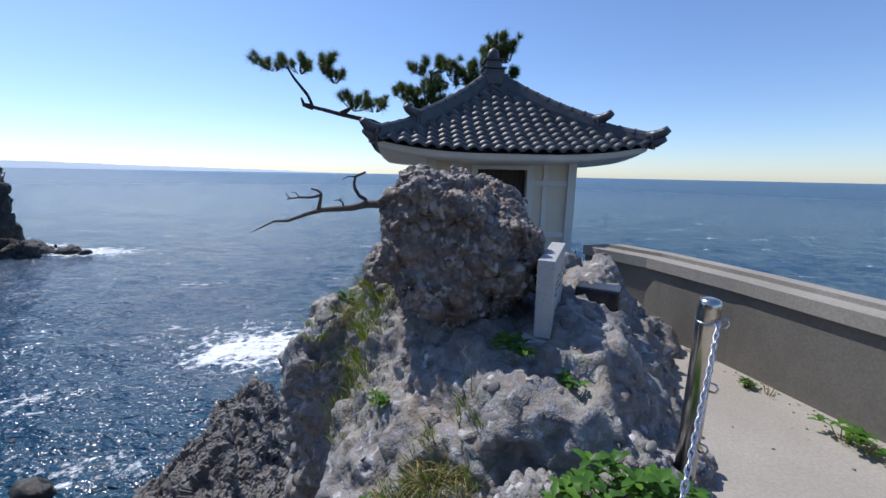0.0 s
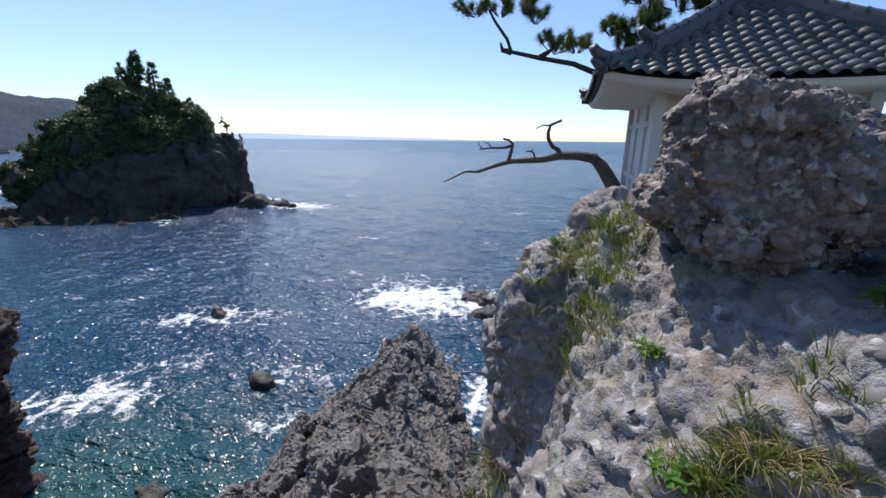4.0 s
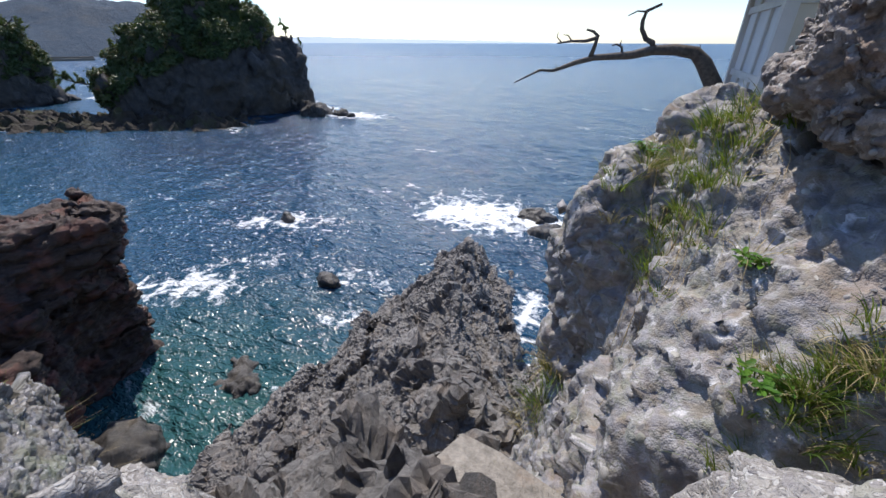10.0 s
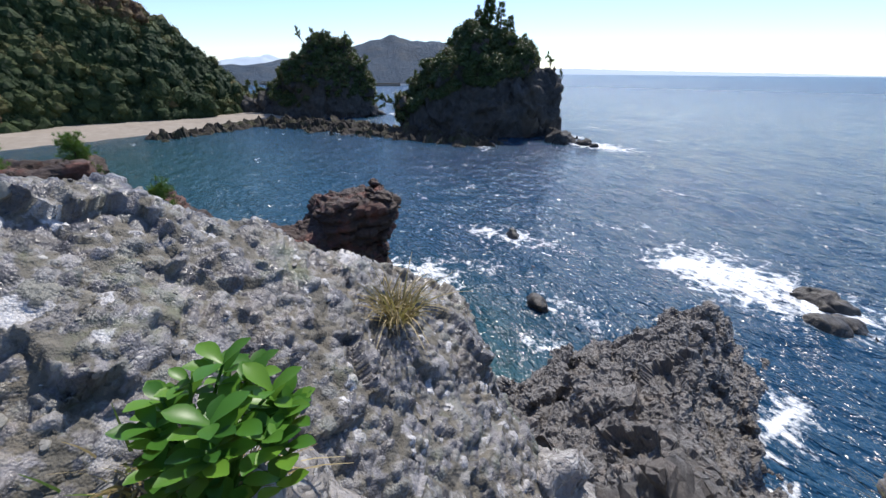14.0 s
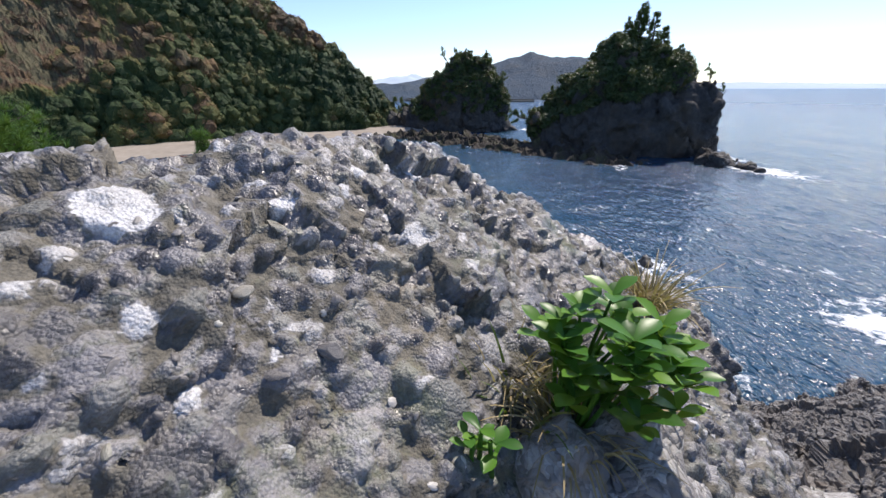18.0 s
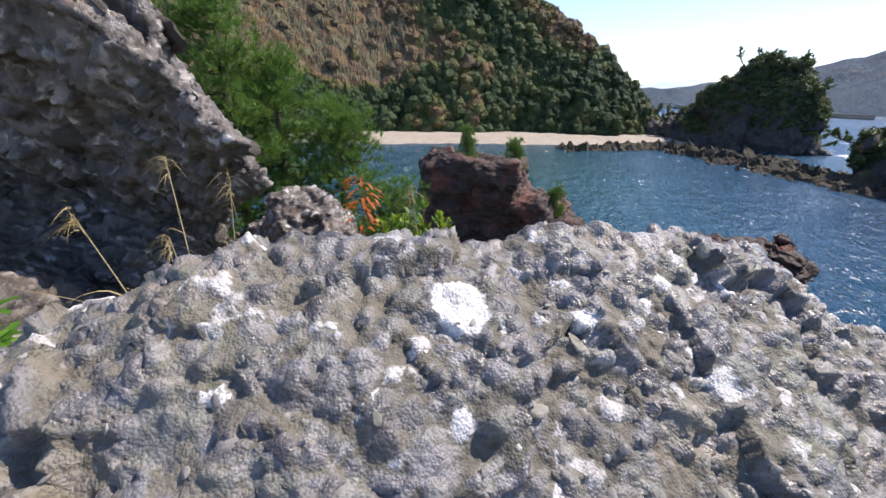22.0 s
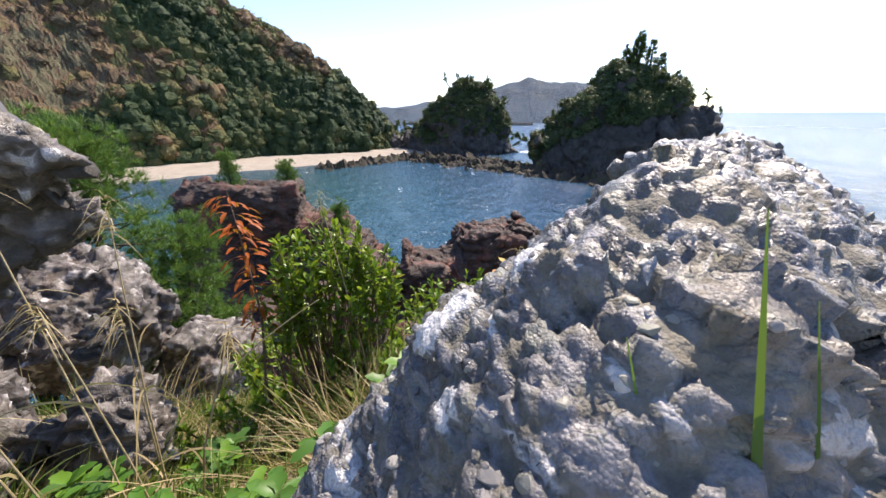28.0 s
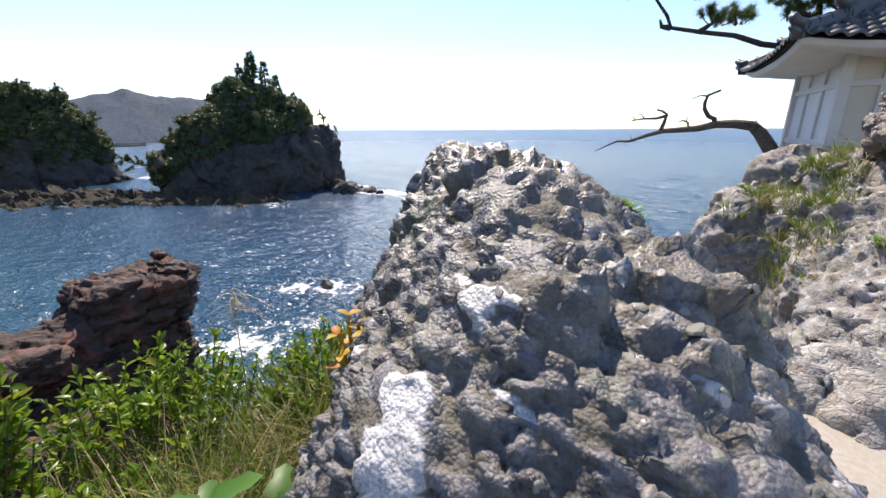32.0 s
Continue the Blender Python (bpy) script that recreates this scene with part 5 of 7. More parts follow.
for turn in range(4):
    m = Matrix.Rotation(turn * math.pi / 2, 4, "Z")
    for name, u0, u1, lift, wid in (("lower_hip", 0.02, 0.42, 0.09, 0.065), ("upper_hip", 0.30, 0.97, 0.15, 0.075)):
        pts = [hip_point(u) for u in np.linspace(u0, u1, 14)]
        bm = bmesh.new()
        rows = []
        side = Vector((1, 1, 0)).normalized()
        for p in pts:
            rows.append([bm.verts.new(m @ (p + side * s * wid * w_ + Vector((0, 0, z)))) for s, w_, z in ((-1, 1.1, -0.06), (-1, 1.0, lift * 0.45), (-1, 0.8, lift), (1, 0.8, lift), (1, 1.0, lift * 0.45), (1, 1.1, -0.06))])
        for a, b in zip(rows[:-1], rows[1:]):
            for k in range(5):
                bm.faces.new((a[k], a[k + 1], b[k + 1], b[k]))
        bm.faces.new(rows[0])
        bm.faces.new(rows[-1][::-1])
        bmesh.ops.recalc_face_normals(bm, faces=bm.faces)
        part(name, bm, ridge_tile_mat, shrine)
        # cap tiles
        n = int(9 if name == "upper_hip" else 5)
        for k in range(n):
            ua, ub = u0 + (u1 - u0) * k / n, u0 + (u1 - u0) * (k + 0.98) / n
            a, b = hip_point(ua) + Vector((0, 0, lift)), hip_point(ub) + Vector((0, 0, lift + 0.004))
            vv, ff = tube([m @ a, m @ (a.lerp(b, 0.12)), m @ (a.lerp(b, 0.14)), m @ b], [0.062, 0.062, 0.052, 0.052], 8)
            put_mesh("cap_tile", vv, ff, ridge_tile_mat, shrine, smooth=False)
        # horn at the end, turned up
        e = hip_point(u0) + Vector((0, 0, lift))
        o = Vector((1, -1, 0)).normalized()
        vv, ff = tube([m @ (e - o * 0.05), m @ (e + o * 0.06 + Vector((0, 0, 0.012))), m @ (e + o * 0.14 + Vector((0, 0, 0.045))), m @ (e + o * 0.19 + Vector((0, 0, 0.085)))], [0.066, 0.064, 0.055, 0.045], 10)
        put_mesh("horn_tile", vv, ff, ridge_tile_mat, shrine, smooth=True)
        bm = boxed((-0.075, -0.02, -0.10), (0.075, 0.02, 0.08), 0.02, m @ Matrix.Translation(e + o * 0.03 - Vector((0, 0, 0.06))) @ Matrix.Rotation(radians(45), 4, "Z"))
        part("ogre_tile", bm, ridge_tile_mat, shrine)
    e = hip_point(0.0)
    o = Vector((1, -1, 0)).normalized()
    vv, ff = tube([m @ (e - o * 0.16 + Vector((0, 0, 0.01))), m @ (e + o * 0.02 + Vector((0, 0, 0.02))), m @ (e + o * 0.12 + Vector((0, 0, 0.07)))], [0.06, 0.055, 0.035], 10)
    put_mesh("corner_tile", vv, ff, ridge_tile_mat, shrine, smooth=True)

# peak: square tiers and a jewel
for w, z0, z1 in ((0.21, -0.10, 0.06), (0.15, 0.06, 0.14), (0.185, 0.14, 0.165), (0.12, 0.165, 0.27), (0.155, 0.27, 0.295)):
    part("finial_tier", boxed((-w, -w, TOP + z0), (w, w, TOP + z1), 0.012), ridge_tile_mat, shrine)
bm = bmesh.new()
bmesh.ops.create_uvsphere(bm, u_segments=16, v_segments=10, radius=0.095)
for v in bm.verts:
    v.co.z = v.co.z * (1.0 if v.co.z < 0 else 1.25) + TOP + 0.36
    if v.co.z > TOP + 0.42:
        k = 1 - 2.2 * (v.co.z - TOP - 0.42)
        v.co.x *= k
        v.co.y *= k
part("jewel", bm, ridge_tile_mat, shrine, smooth=True)

# ---- stone tablet beside the boulder ----
stele = thing("stone_tablet", pose(0.42, 2.26, 0.50, 0, 0, 73), "pale grey granite memorial tablet with worn lettering on a plinth", "stone tablet")
part("plinth", boxed((-0.03, -0.10, -0.10), (0.74, 0.13, 0.05), 0.012), granite_mat, stele)
part("slab", boxed((-0.01, -0.05, 0.06), (0.68, 0.05, 0.53), 0.008), granite_mat, stele)
for i, (x, w, z) in enumerate(((0.13, 0.07, 0.33), (0.27, 0.07, 0.35), (0.41, 0.08, 0.33), (0.55, 0.07, 0.35))):
    for dz, ww in ((-0.035, w), (0.0, w * 0.7), (0.035, w)):
        part("carved_stroke", boxed((x - ww / 2, -0.0525, z + dz - 0.006), (x + ww / 2, -0.0495, z + dz + 0.006), 0.0), granite_dark, stele)
side_stone = thing("side_stone", pose(0.92, 2.9, 0.42, 0, 0, -25), "small dark block of stone beside the memorial tablet", "stone block")
part("block", boxed((-0.14, -0.10, -0.2), (0.16, 0.10, 0.30), 0.015), granite_dark, side_stone)

# ---- bollard with chain ----
bollard = thing("bollard", pose(0.98, 1.66, 0, 0, 0, -40), "shiny stainless steel bollard with a chain fixed to it", "bollard")
R = 0.043
vv, ff = tube([(0, 0, -0.1), (0, 0, 0.98), (0, 0, 1.0), (0, 0, 1.016), (0, 0, 1.022)], [R, R, R, R * 0.86, R * 0.5], 28)
put_mesh("post", vv, ff, steel_mat, bollard, smooth=True)
for z in (0.93, 0.64, 0.35):
    pts = [Vector((R - 0.004, 0, z + 0.02)), Vector((R + 0.022, 0, z + 0.018)), Vector((R + 0.030, 0, z)), Vector((R + 0.022, 0, z - 0.018)), Vector((R - 0.004, 0, z - 0.02))]
    vv, ff = tube(pts, [0.0045] * 5, 8)
    put_mesh("hook", vv, ff, chain_mat, bollard, smooth=True)
vv, ff = tube([(0, 0, 0.915), (0, 0, 0.925)], [R + 0.002, R + 0.002], 28)
put_mesh("band", vv, ff, chain_mat, bollard, smooth=True)


def chain_link():
    pts, n = [], 16
    for i in range(n + 1):
        a = 2 * math.pi * i / n
        pts.append((0.0085 * math.cos(a), 0, 0.0155 * math.sin(a) + (0.006 if math.sin(a) > 0 else -0.006)))
    v, f = tube(pts, [0.0036] * (n + 1), 6, False)
    me = bpy.data.meshes.new("link")
    me.from_pydata(v, [], f)
    me.polygons.foreach_set("use_smooth", np.ones(len(me.polygons), bool))
    me.materials.append(chain_mat)
    return me


link_me = chain_link()


def hang_chain(points, name_label):
    ch = thing("chain", pose(*points[0]), name_label, "chain", "chains on the bollard")
    pts = [Vector(p) for p in points]
    lens = [(b - a).length for a, b in zip(pts[:-1], pts[1:])]
    total, step = sum(lens), 0.031
    for k in range(int(total / step)):
        s, i = k * step, 0
        while i < len(lens) - 1 and s > lens[i]:
            s -= lens[i]
            i += 1
        p = pts[i].lerp(pts[i + 1], s / lens[i])
        way = (pts[i + 1] - pts[i]).normalized()
        m = Matrix.Translation(p - pts[0]) @ way.to_track_quat("Z", "Y").to_matrix().to_4x4() @ Matrix.Rotation(radians(90 * (k % 2) + 20), 4, "Z")
        share("link", link_me, ch, m)
    return ch


def sag(a, b, drop, n=14):
    a, b = Vector(a), Vector(b)
    return [tuple(a.lerp(b, t) - Vector((0, 0, drop * 4 * t * (1 - t)))) for t in np.linspace(0, 1, n)]


hx, hy = 0.98 - R - 0.01, 1.66 - 0.02
for z, drop in ((0.93, 0.33),):
    hang_chain(sag((hx + 0.06, hy - 0.04, z), (-0.39, -0.47, z - 0.01), drop, 30), "bright steel chain strung between two bollards")
second = copy_thing(bollard, pose(-0.44, -0.55, 0, 0, 0, 57))

# ---- foliage helpers ----
def leaf_cloud(centres, spread, count, leaf, rng, flat=1.0, up=0.35):
    """Leaf quads scattered round centres. Returns vertices and faces as arrays."""
    c = np.repeat(np.asarray(centres, float), count, 0)
    s = np.repeat(np.broadcast_to(np.asarray(spread, float).reshape(-1, 1) if np.ndim(spread) else np.full((len(centres), 1), spread), (len(centres), 1)), count, 0)
    d = rng.normal(size=(len(c), 3))
    d /= np.linalg.norm(d, axis=1)[:, None]
    rad = rng.uniform(0.45, 1.0, (len(c), 1)) ** 0.6
    p = c + d * rad * s * (1, 1, flat)
    nrm = d + rng.normal(size=(len(c), 3)) * 0.6 + (0, 0, up)
    nrm /= np.linalg.norm(nrm, axis=1)[:, None]
    a = np.cross(nrm, rng.normal(size=(len(c), 3)))
    a /= np.linalg.norm(a, axis=1)[:, None]
    b = np.cross(nrm, a)
    size = leaf * rng.uniform(0.6, 1.3, (len(c), 1))
    v = np.stack([p - a * size, p + b * size * 0.45 + nrm * size * 0.15, p + a * size, p - b * size * 0.45 + nrm * size * 0.15], 1).reshape(-1, 3)
    return v, np.arange(len(v)).reshape(-1, 4)


def needle_tufts(tips, ways, length, count, width, rng, spread=0.9):
    """Tufts of needles: thin triangles fanned round each way."""
    t, w = np.repeat(np.asarray(tips, float), count, 0), np.repeat(np.asarray(ways, float), count, 0)
    d = w + rng.normal(size=t.shape) * spread
    d /= np.linalg.norm(d, axis=1)[:, None]
    a = np.cross(d, rng.normal(size=t.shape))
    a /= np.linalg.norm(a, axis=1)[:, None]
    ln = length * rng.uniform(0.6, 1.1, (len(t), 1))
    v = np.stack([t - a * width, t + a * width, t + d * ln], 1).reshape(-1, 3)
    return v, np.arange(len(v)).reshape(-1, 3)


def bent(a, b, bow, n, rng, wob):
    a, b = np.array(a, float), np.array(b, float)
    t = np.linspace(0, 1, n)[:, None]
    p = a + (b - a) * t + np.array(bow) * 4 * t * (1 - t)
    p[1:-1] += rng.normal(size=(n - 2, 3)) * wob
    return p


def grow(rng, start, way, length, radius, levels, tubes, tips, kids=3, lift=0.15, curl=0.35):
    """A limb that wanders and branches. Collects tubes and the ends that carry needles."""
    n = 6
    p, w = np.array(start, float), np.array(way, float) / np.linalg.norm(way)
    pts = [p.copy()]
    for i in range(n):
        w = w + rng.normal(size=3) * curl * 0.5 + np.array((0, 0, lift)) * 0.3
        w /= np.linalg.norm(w)
        p = p + w * length / n
        pts.append(p.copy())
        if levels > 0 and i >= 1 and rng.random() < kids / n:
            sidew = w + rng.normal(size=3) * 0.9 + np.array((0, 0, 0.25))
            grow(rng, p, sidew, length * rng.uniform(0.35, 0.6), radius * 0.5, levels - 1, tubes, tips, kids, lift, curl)
    tubes.append(tube(pts, list(np.linspace(radius, radius * 0.4, n + 1)), 6))
    if levels <= 1:
        for q in pts[3:]:
            tips.append((q, w))
    return pts


# ---- pine behind the shrine ----
def shrine_pine():
    rng = np.random.default_rng(11)
    tree = thing("pine_tree", pose(0.10, 0, 0), "wind-bent pine tree with dark needle clumps behind the shrine", "pine tree")
    trunk = [(0.3, 8.6, -0.2), (0.2, 8.5, 0.9), (-0.1, 8.4, 1.7), (-0.5, 8.3, 2.2), (-0.85, 8.2, 2.6), (-0.07, 8.22, 3.1), (0.24, 8.2, 3.5)]
    v, f = tube(trunk, [0.16, 0.15, 0.13, 0.11, 0.09, 0.06, 0.04], 10)
    put_mesh("trunk", v, f, bark_mat, tree, smooth=True)
    pads = []
    limbs = [[(-0.2, 8.35, 1.85), (-0.9, 8.1, 2.15), (-1.66, 7.74, 2.28), (-2.07, 7.64, 2.45), (-2.61, 7.48, 2.55), (-3.07, 7.3, 2.65), (-3.15, 7.27, 2.85), (-3.35, 7.18, 3.12), (-3.45, 7.14, 3.3)],
             [(-0.85, 8.2, 2.6), (-1.2, 8.0, 2.75), (-1.45, 7.95, 2.95)], [(-0.95, 8.16, 2.65), (-1.0, 8.0, 3.0), (-1.0, 7.95, 3.4)], [(-0.07, 8.22, 3.1), (-0.2, 8.05, 3.3), (-0.3, 8.0, 3.45)], [(-3.07, 7.3, 2.65), (-3.22, 7.25, 2.68), (-3.26, 7.25, 2.8)], [(-2.61, 7.48, 2.55), (-2.4, 7.6, 2.72)]]
    for li in limbs:
        v, f = tube(li, list(np.linspace(0.06, 0.018, len(li))), 7)
        put_mesh("limb", v, f, bark_mat, tree, smooth=True)
    twigs = []
    for (x, y, z), r, cnt in (((-3.66, 7.15, 3.40), 0.26, 10), ((-3.3, 7.3, 3.38), 0.26, 9), ((-2.92, 7.46, 3.42), 0.26, 10), ((-2.74, 7.53, 3.26), 0.16, 6), ((-2.42, 7.65, 2.80), 0.26, 10), ((-2.05, 7.76, 2.80), 0.26, 10), ((-1.52, 7.87, 3.06), 0.28, 10), ((-1.10, 7.94, 3.0), 0.28, 12), ((-1.35, 7.91, 2.78), 0.26, 9), ((-0.95, 7.96, 3.22), 0.26, 10), ((-1.12, 7.94, 3.52), 0.26, 10), ((-0.82, 7.98, 3.56), 0.24, 9), ((-0.6, 8.0, 3.38), 0.26, 9), ((-0.3, 8.01, 3.48), 0.28, 10), ((0.02, 8.02, 3.52), 0.24, 9), ((0.2, 8.02, 3.80), 0.26, 12), ((0.46, 8.0, 3.74), 0.26, 11), ((0.46, 8.0, 3.40), 0.2, 7), ((-0.1, 8.02, 3.25), 0.24, 8), ((-0.7, 7.99, 2.9), 0.26, 9), ((0.32, 8.0, 3.95), 0.18, 7)):
        for k in range(cnt):
            off = rng.normal(size=3) * (r * 0.72, r * 0.72, r * 0.24)
            tip = np.array((x, y, z)) + off
            root = np.array((x, y, z - 0.16)) + off * 0.25
            twigs.append(tube([root, (root + tip) / 2 + (0, 0, -0.02), tip], [0.012, 0.009, 0.005], 5))
            pads.append((tip, (0, 0, 1)))
            pads.append(((root + 2 * tip) / 3, off / max(np.linalg.norm(off), 1e-3) + (0, 0, 0.8)))
    v, f = join_lists(twigs)
    tagged(put_mesh("branching", v, f, bark_mat, tree), kind="stuff")
    v, f = needle_tufts([p for p, _ in pads], [w for _, w in pads], 0.15, 140, 0.0036, rng)
    tagged(put_mesh("crown", v, f, needle_mat, tree), kind="stuff")


shrine_pine()


# ---- dead branch reaching over the sea ----
def dead_tree():
    rng = np.random.default_rng(5)
    tree = thing("dead_pine", pose(0, 0, 0), "bleached dead pine branch reaching out over the sea", "dead tree")
    trunk = [(-0.95, 7.35, 0.0), (-1.08, 7.33, 0.44), (-1.3, 7.32, 0.76), (-1.44, 7.3, 0.89), (-1.7, 7.27, 0.93), (-2.0, 7.23, 0.92), (-2.27, 7.18, 0.85), (-2.79, 7.05, 0.81), (-3.03, 6.97, 0.74), (-3.36, 6.86, 0.61), (-3.55, 6.78, 0.62), (-3.92, 6.61, 0.42)]
    v, f = tube(trunk, [0.13, 0.12, 0.105, 0.09, 0.08, 0.07, 0.06, 0.045, 0.038, 0.026, 0.02, 0.008], 9)
    put_mesh("trunk", v, f, dead_mat, tree, smooth=True)
    for pts, r0 in (([(-2.0, 7.23, 0.93), (-2.02, 7.23, 1.02), (-2.12, 7.21, 1.07), (-2.2, 7.2, 1.2), (-2.21, 7.19, 1.31), (-2.18, 7.2, 1.43), (-2.0, 7.23, 1.51)], 0.048), ([(-2.19, 7.19, 1.42), (-2.3, 7.16, 1.43), (-2.42, 7.14, 1.37)], 0.016),
                    ([(-2.84, 7.03, 0.82), (-2.8, 7.04, 0.98), (-2.78, 7.05, 1.11), (-2.85, 7.03, 1.17), (-2.95, 7.0, 1.2)], 0.04), ([(-2.8, 7.04, 1.08), (-2.95, 7.0, 1.04), (-3.14, 6.94, 1.04), (-3.34, 6.86, 1.01)], 0.03), ([(-3.14, 6.94, 1.04), (-3.2, 6.92, 1.12), (-3.28, 6.9, 1.13)], 0.013), ([(-3.28, 6.88, 1.02), (-3.36, 6.86, 1.1), (-3.34, 6.86, 1.17)], 0.011),
                    ([(-2.4, 7.15, 0.84), (-2.42, 7.14, 0.96), (-2.5, 7.12, 1.0), (-2.56, 7.1, 0.98)], 0.024), ([(-2.45, 7.13, 0.98), (-2.44, 7.13, 1.06)], 0.013), ([(-1.36, 7.31, 0.82), (-1.40, 7.3, 1.0)], 0.015), ([(-3.3, 6.88, 0.64), (-3.34, 6.87, 0.72)], 0.010)):
        v, f = tube(pts, list(np.linspace(r0, r0 * 0.4, len(pts))), 6)
        put_mesh("stub", v, f, dead_mat, tree, smooth=True)


dead_tree()


# ---- woods on the headland and the stacks ----
def crowns(name, label, spots, sizes, material, leafs, leaf, rng, parent=None, flat=0.8, category="woods"):
    """Leafy crowns: a lumpy core for each and leaves round it."""
    bm = bmesh.new()
    bmesh.ops.create_icosphere(bm, subdivisions=2, radius=1.0)
    core = np.array([v.co for v in bm.verts])
    tri = np.array([[v.index for v in f_.verts] for f_ in bm.faces])
    bm.free()
    n = len(spots)
    kinds = [core * (0.55 + 0.55 * fbm(core * 2.2 + 7.0 * k, 3, 70 + k))[:, None] for k in range(6)]
    pick = rng.integers(0, 6, n)
    shape = np.stack(kinds)[pick] * np.asarray(sizes)[:, None, None] * (1, 1, flat)
    v1 = (shape + np.asarray(spots)[:, None, :]).reshape(-1, 3)
    f1 = (tri[None] + (np.arange(n) * len(core))[:, None, None]).reshape(-1, 3)
    v2, f2 = leaf_cloud(spots, np.asarray(sizes), leafs, leaf, rng, flat)
    me_v = np.concatenate([v1, v2])
    ob = put_mesh(name, me_v, f1.tolist() + (f2 + len(v1)).tolist(), material)
    return tagged(ob, label, category, kind="stuff")


def canopy():
    """The woods' roof: crowns as domes over the hill, with leaf sprays standing out of it."""
    rng = np.random.default_rng(21)
    v, f = grid_sheet(np.arange(-205, -40, 0.55), np.arange(-172, 3, 0.55), hill_h)
    f = f[(v[f][:, :, 2].max(1) > SEA + 0.9)]
    flat3 = np.column_stack([v[:, :2], v[:, 2]])
    out = normals(v, f) + (0, 0, 0.35)
    warp = flat3 + 0.9 * np.column_stack([vnoise(flat3 * 0.4, 5), vnoise(flat3 * 0.4, 6), vnoise(flat3 * 0.4, 4)])
    a1, _, r1 = cells(warp * 0.24, 7, 0.85)
    a2, _, r2 = cells(warp * 0.6, 8, 0.85)
    rise = (2.4 + 2.4 * r1) * (0.8 - a1) + 1.2 * (0.7 - a2) + 0.7 * fbm(flat3 * 1.1, 3, 9)
    dry = np.clip((v[:, 0] + 136) / 18, 0, 1) * np.clip((v[:, 2] - 0 - 6 * vnoise(flat3 * 0.06, 3)) / 5, 0, 1)
    patch = fbm(flat3 * 0.045, 3, 12)
    tone = 0.30 + 0.42 * (r1 - 0.35) + 0.95 * patch + 0.16 * (r2 - 0.5)
    tone = np.clip(tone, 0.0, 0.8) * (1 - dry) + dry * np.clip(0.80 + 0.16 * r2 - 0.5 * np.clip(fbm(flat3 * 0.3, 3, 13), 0, 1), 0, 1)
    v = v + out * (np.clip(v[:, 2] - SEA - 0.6, 0, 1) * (rise * (1 - 0.65 * dry)))[:, None]
    # single crowns standing out of the roof, spread by slope area on the side above the cove
    quad = v[f]
    area = np.linalg.norm(np.cross(quad[:, 2] - quad[:, 0], quad[:, 3] - quad[:, 1]), axis=1)
    side = out[f[:, 0]] @ np.array((0.8, 0.6, 0.0)) > -0.15
    area = area * side * (1 - 0.93 * dry[f[:, 0]])
    n_crown = 2000
    at_face = rng.choice(len(f), n_crown, p=area / area.sum())
    spots = quad[at_face].mean(1)
    sizes = rng.uniform(1.3, 3.3, n_crown) * rng.uniform(0.7, 1.0, n_crown)
    bm = bmesh.new()
    bmesh.ops.create_icosphere(bm, subdivisions=2, radius=1.0)
    core = np.array([w.co for w in bm.verts])
    tri = np.array([[w.index for w in f_.verts] for f_ in bm.faces])
    bm.free()
    kinds = np.stack([core * (0.72 + 0.42 * fbm(core * 1.9 + 5.0 * k, 3, 170 + k))[:, None] * (1, 1, 0.9 + 0.08 * k) for k in range(6)])
    cv = (kinds[rng.integers(0, 6, n_crown)] * sizes[:, None, None] + (spots - (0, 0, 0.45) * sizes[:, None])[:, None, :]).reshape(-1, 3)
    cf = (tri[None] + (np.arange(n_crown) * len(core))[:, None, None]).reshape(-1, 3)
    crown_tone = np.clip(tone[f[at_face, 0]] + rng.normal(size=n_crown) * 0.12, 0, 0.84)
    leafs = 56
    lv, lf = leaf_cloud(spots - (0, 0, 0.38) * sizes[:, None], sizes * 1.04, leafs, 0.30, rng, 1.0, 0.5)
    n_loose = 40000
    fn = rng.choice(len(f), n_loose)
    gv, gf = leaf_cloud(quad[fn].mean(1) + rng.normal(size=(n_loose, 3)) * 0.3, 0.05, 1, 0.30, rng, 1.0, 0.5)
    all_v = np.concatenate([v, cv, lv, gv])
    k1, k2, k3 = len(v), len(v) + len(cv), len(v) + len(cv) + len(lv)
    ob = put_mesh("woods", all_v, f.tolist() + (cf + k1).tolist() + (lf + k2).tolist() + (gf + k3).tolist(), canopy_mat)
    at = ob.data.attributes.new("tone", "FLOAT", "POINT")
    spread = np.repeat(crown_tone, leafs * 4) + np.repeat(rng.normal(size=n_crown * leafs) * 0.05, 4)
    at.data.foreach_set("value", np.concatenate([tone, np.repeat(crown_tone, len(core)), spread, np.repeat(tone[f[fn, 0]], 4)]).astype(np.float32))
    tagged(ob, "dense woods in green and autumn brown on the headland", "woods", kind="stuff")


canopy()


def clad(ob, name, label, count, zmin, up, size, leaf, leafs, material, seed, slant=0.0, centre=0.0):
    """Shrubs growing on the upper faces of a rock."""
    rng = np.random.default_rng(seed)
    me = ob.data
    co = np.empty(len(me.vertices) * 3)
    me.vertices.foreach_get("co", co)
    co = co.reshape(-1, 3)
    nr = np.array([v.normal for v in me.vertices])
    low = zmin + 2.5 * vnoise(co * 0.15, seed) - slant * (co @ np.array((-0.47, -0.88, 0.0)) - centre)
    ok = np.where((co[:, 2] > low) & (nr[:, 2] > up))[0]
    pick = co[rng.choice(ok, count)]
    s = rng.uniform(*size, count)
    return crowns(name, label, pick + np.column_stack([np.zeros((count, 2)), s * 0.3]), s, material, leafs, leaf, rng, category="shrubs")


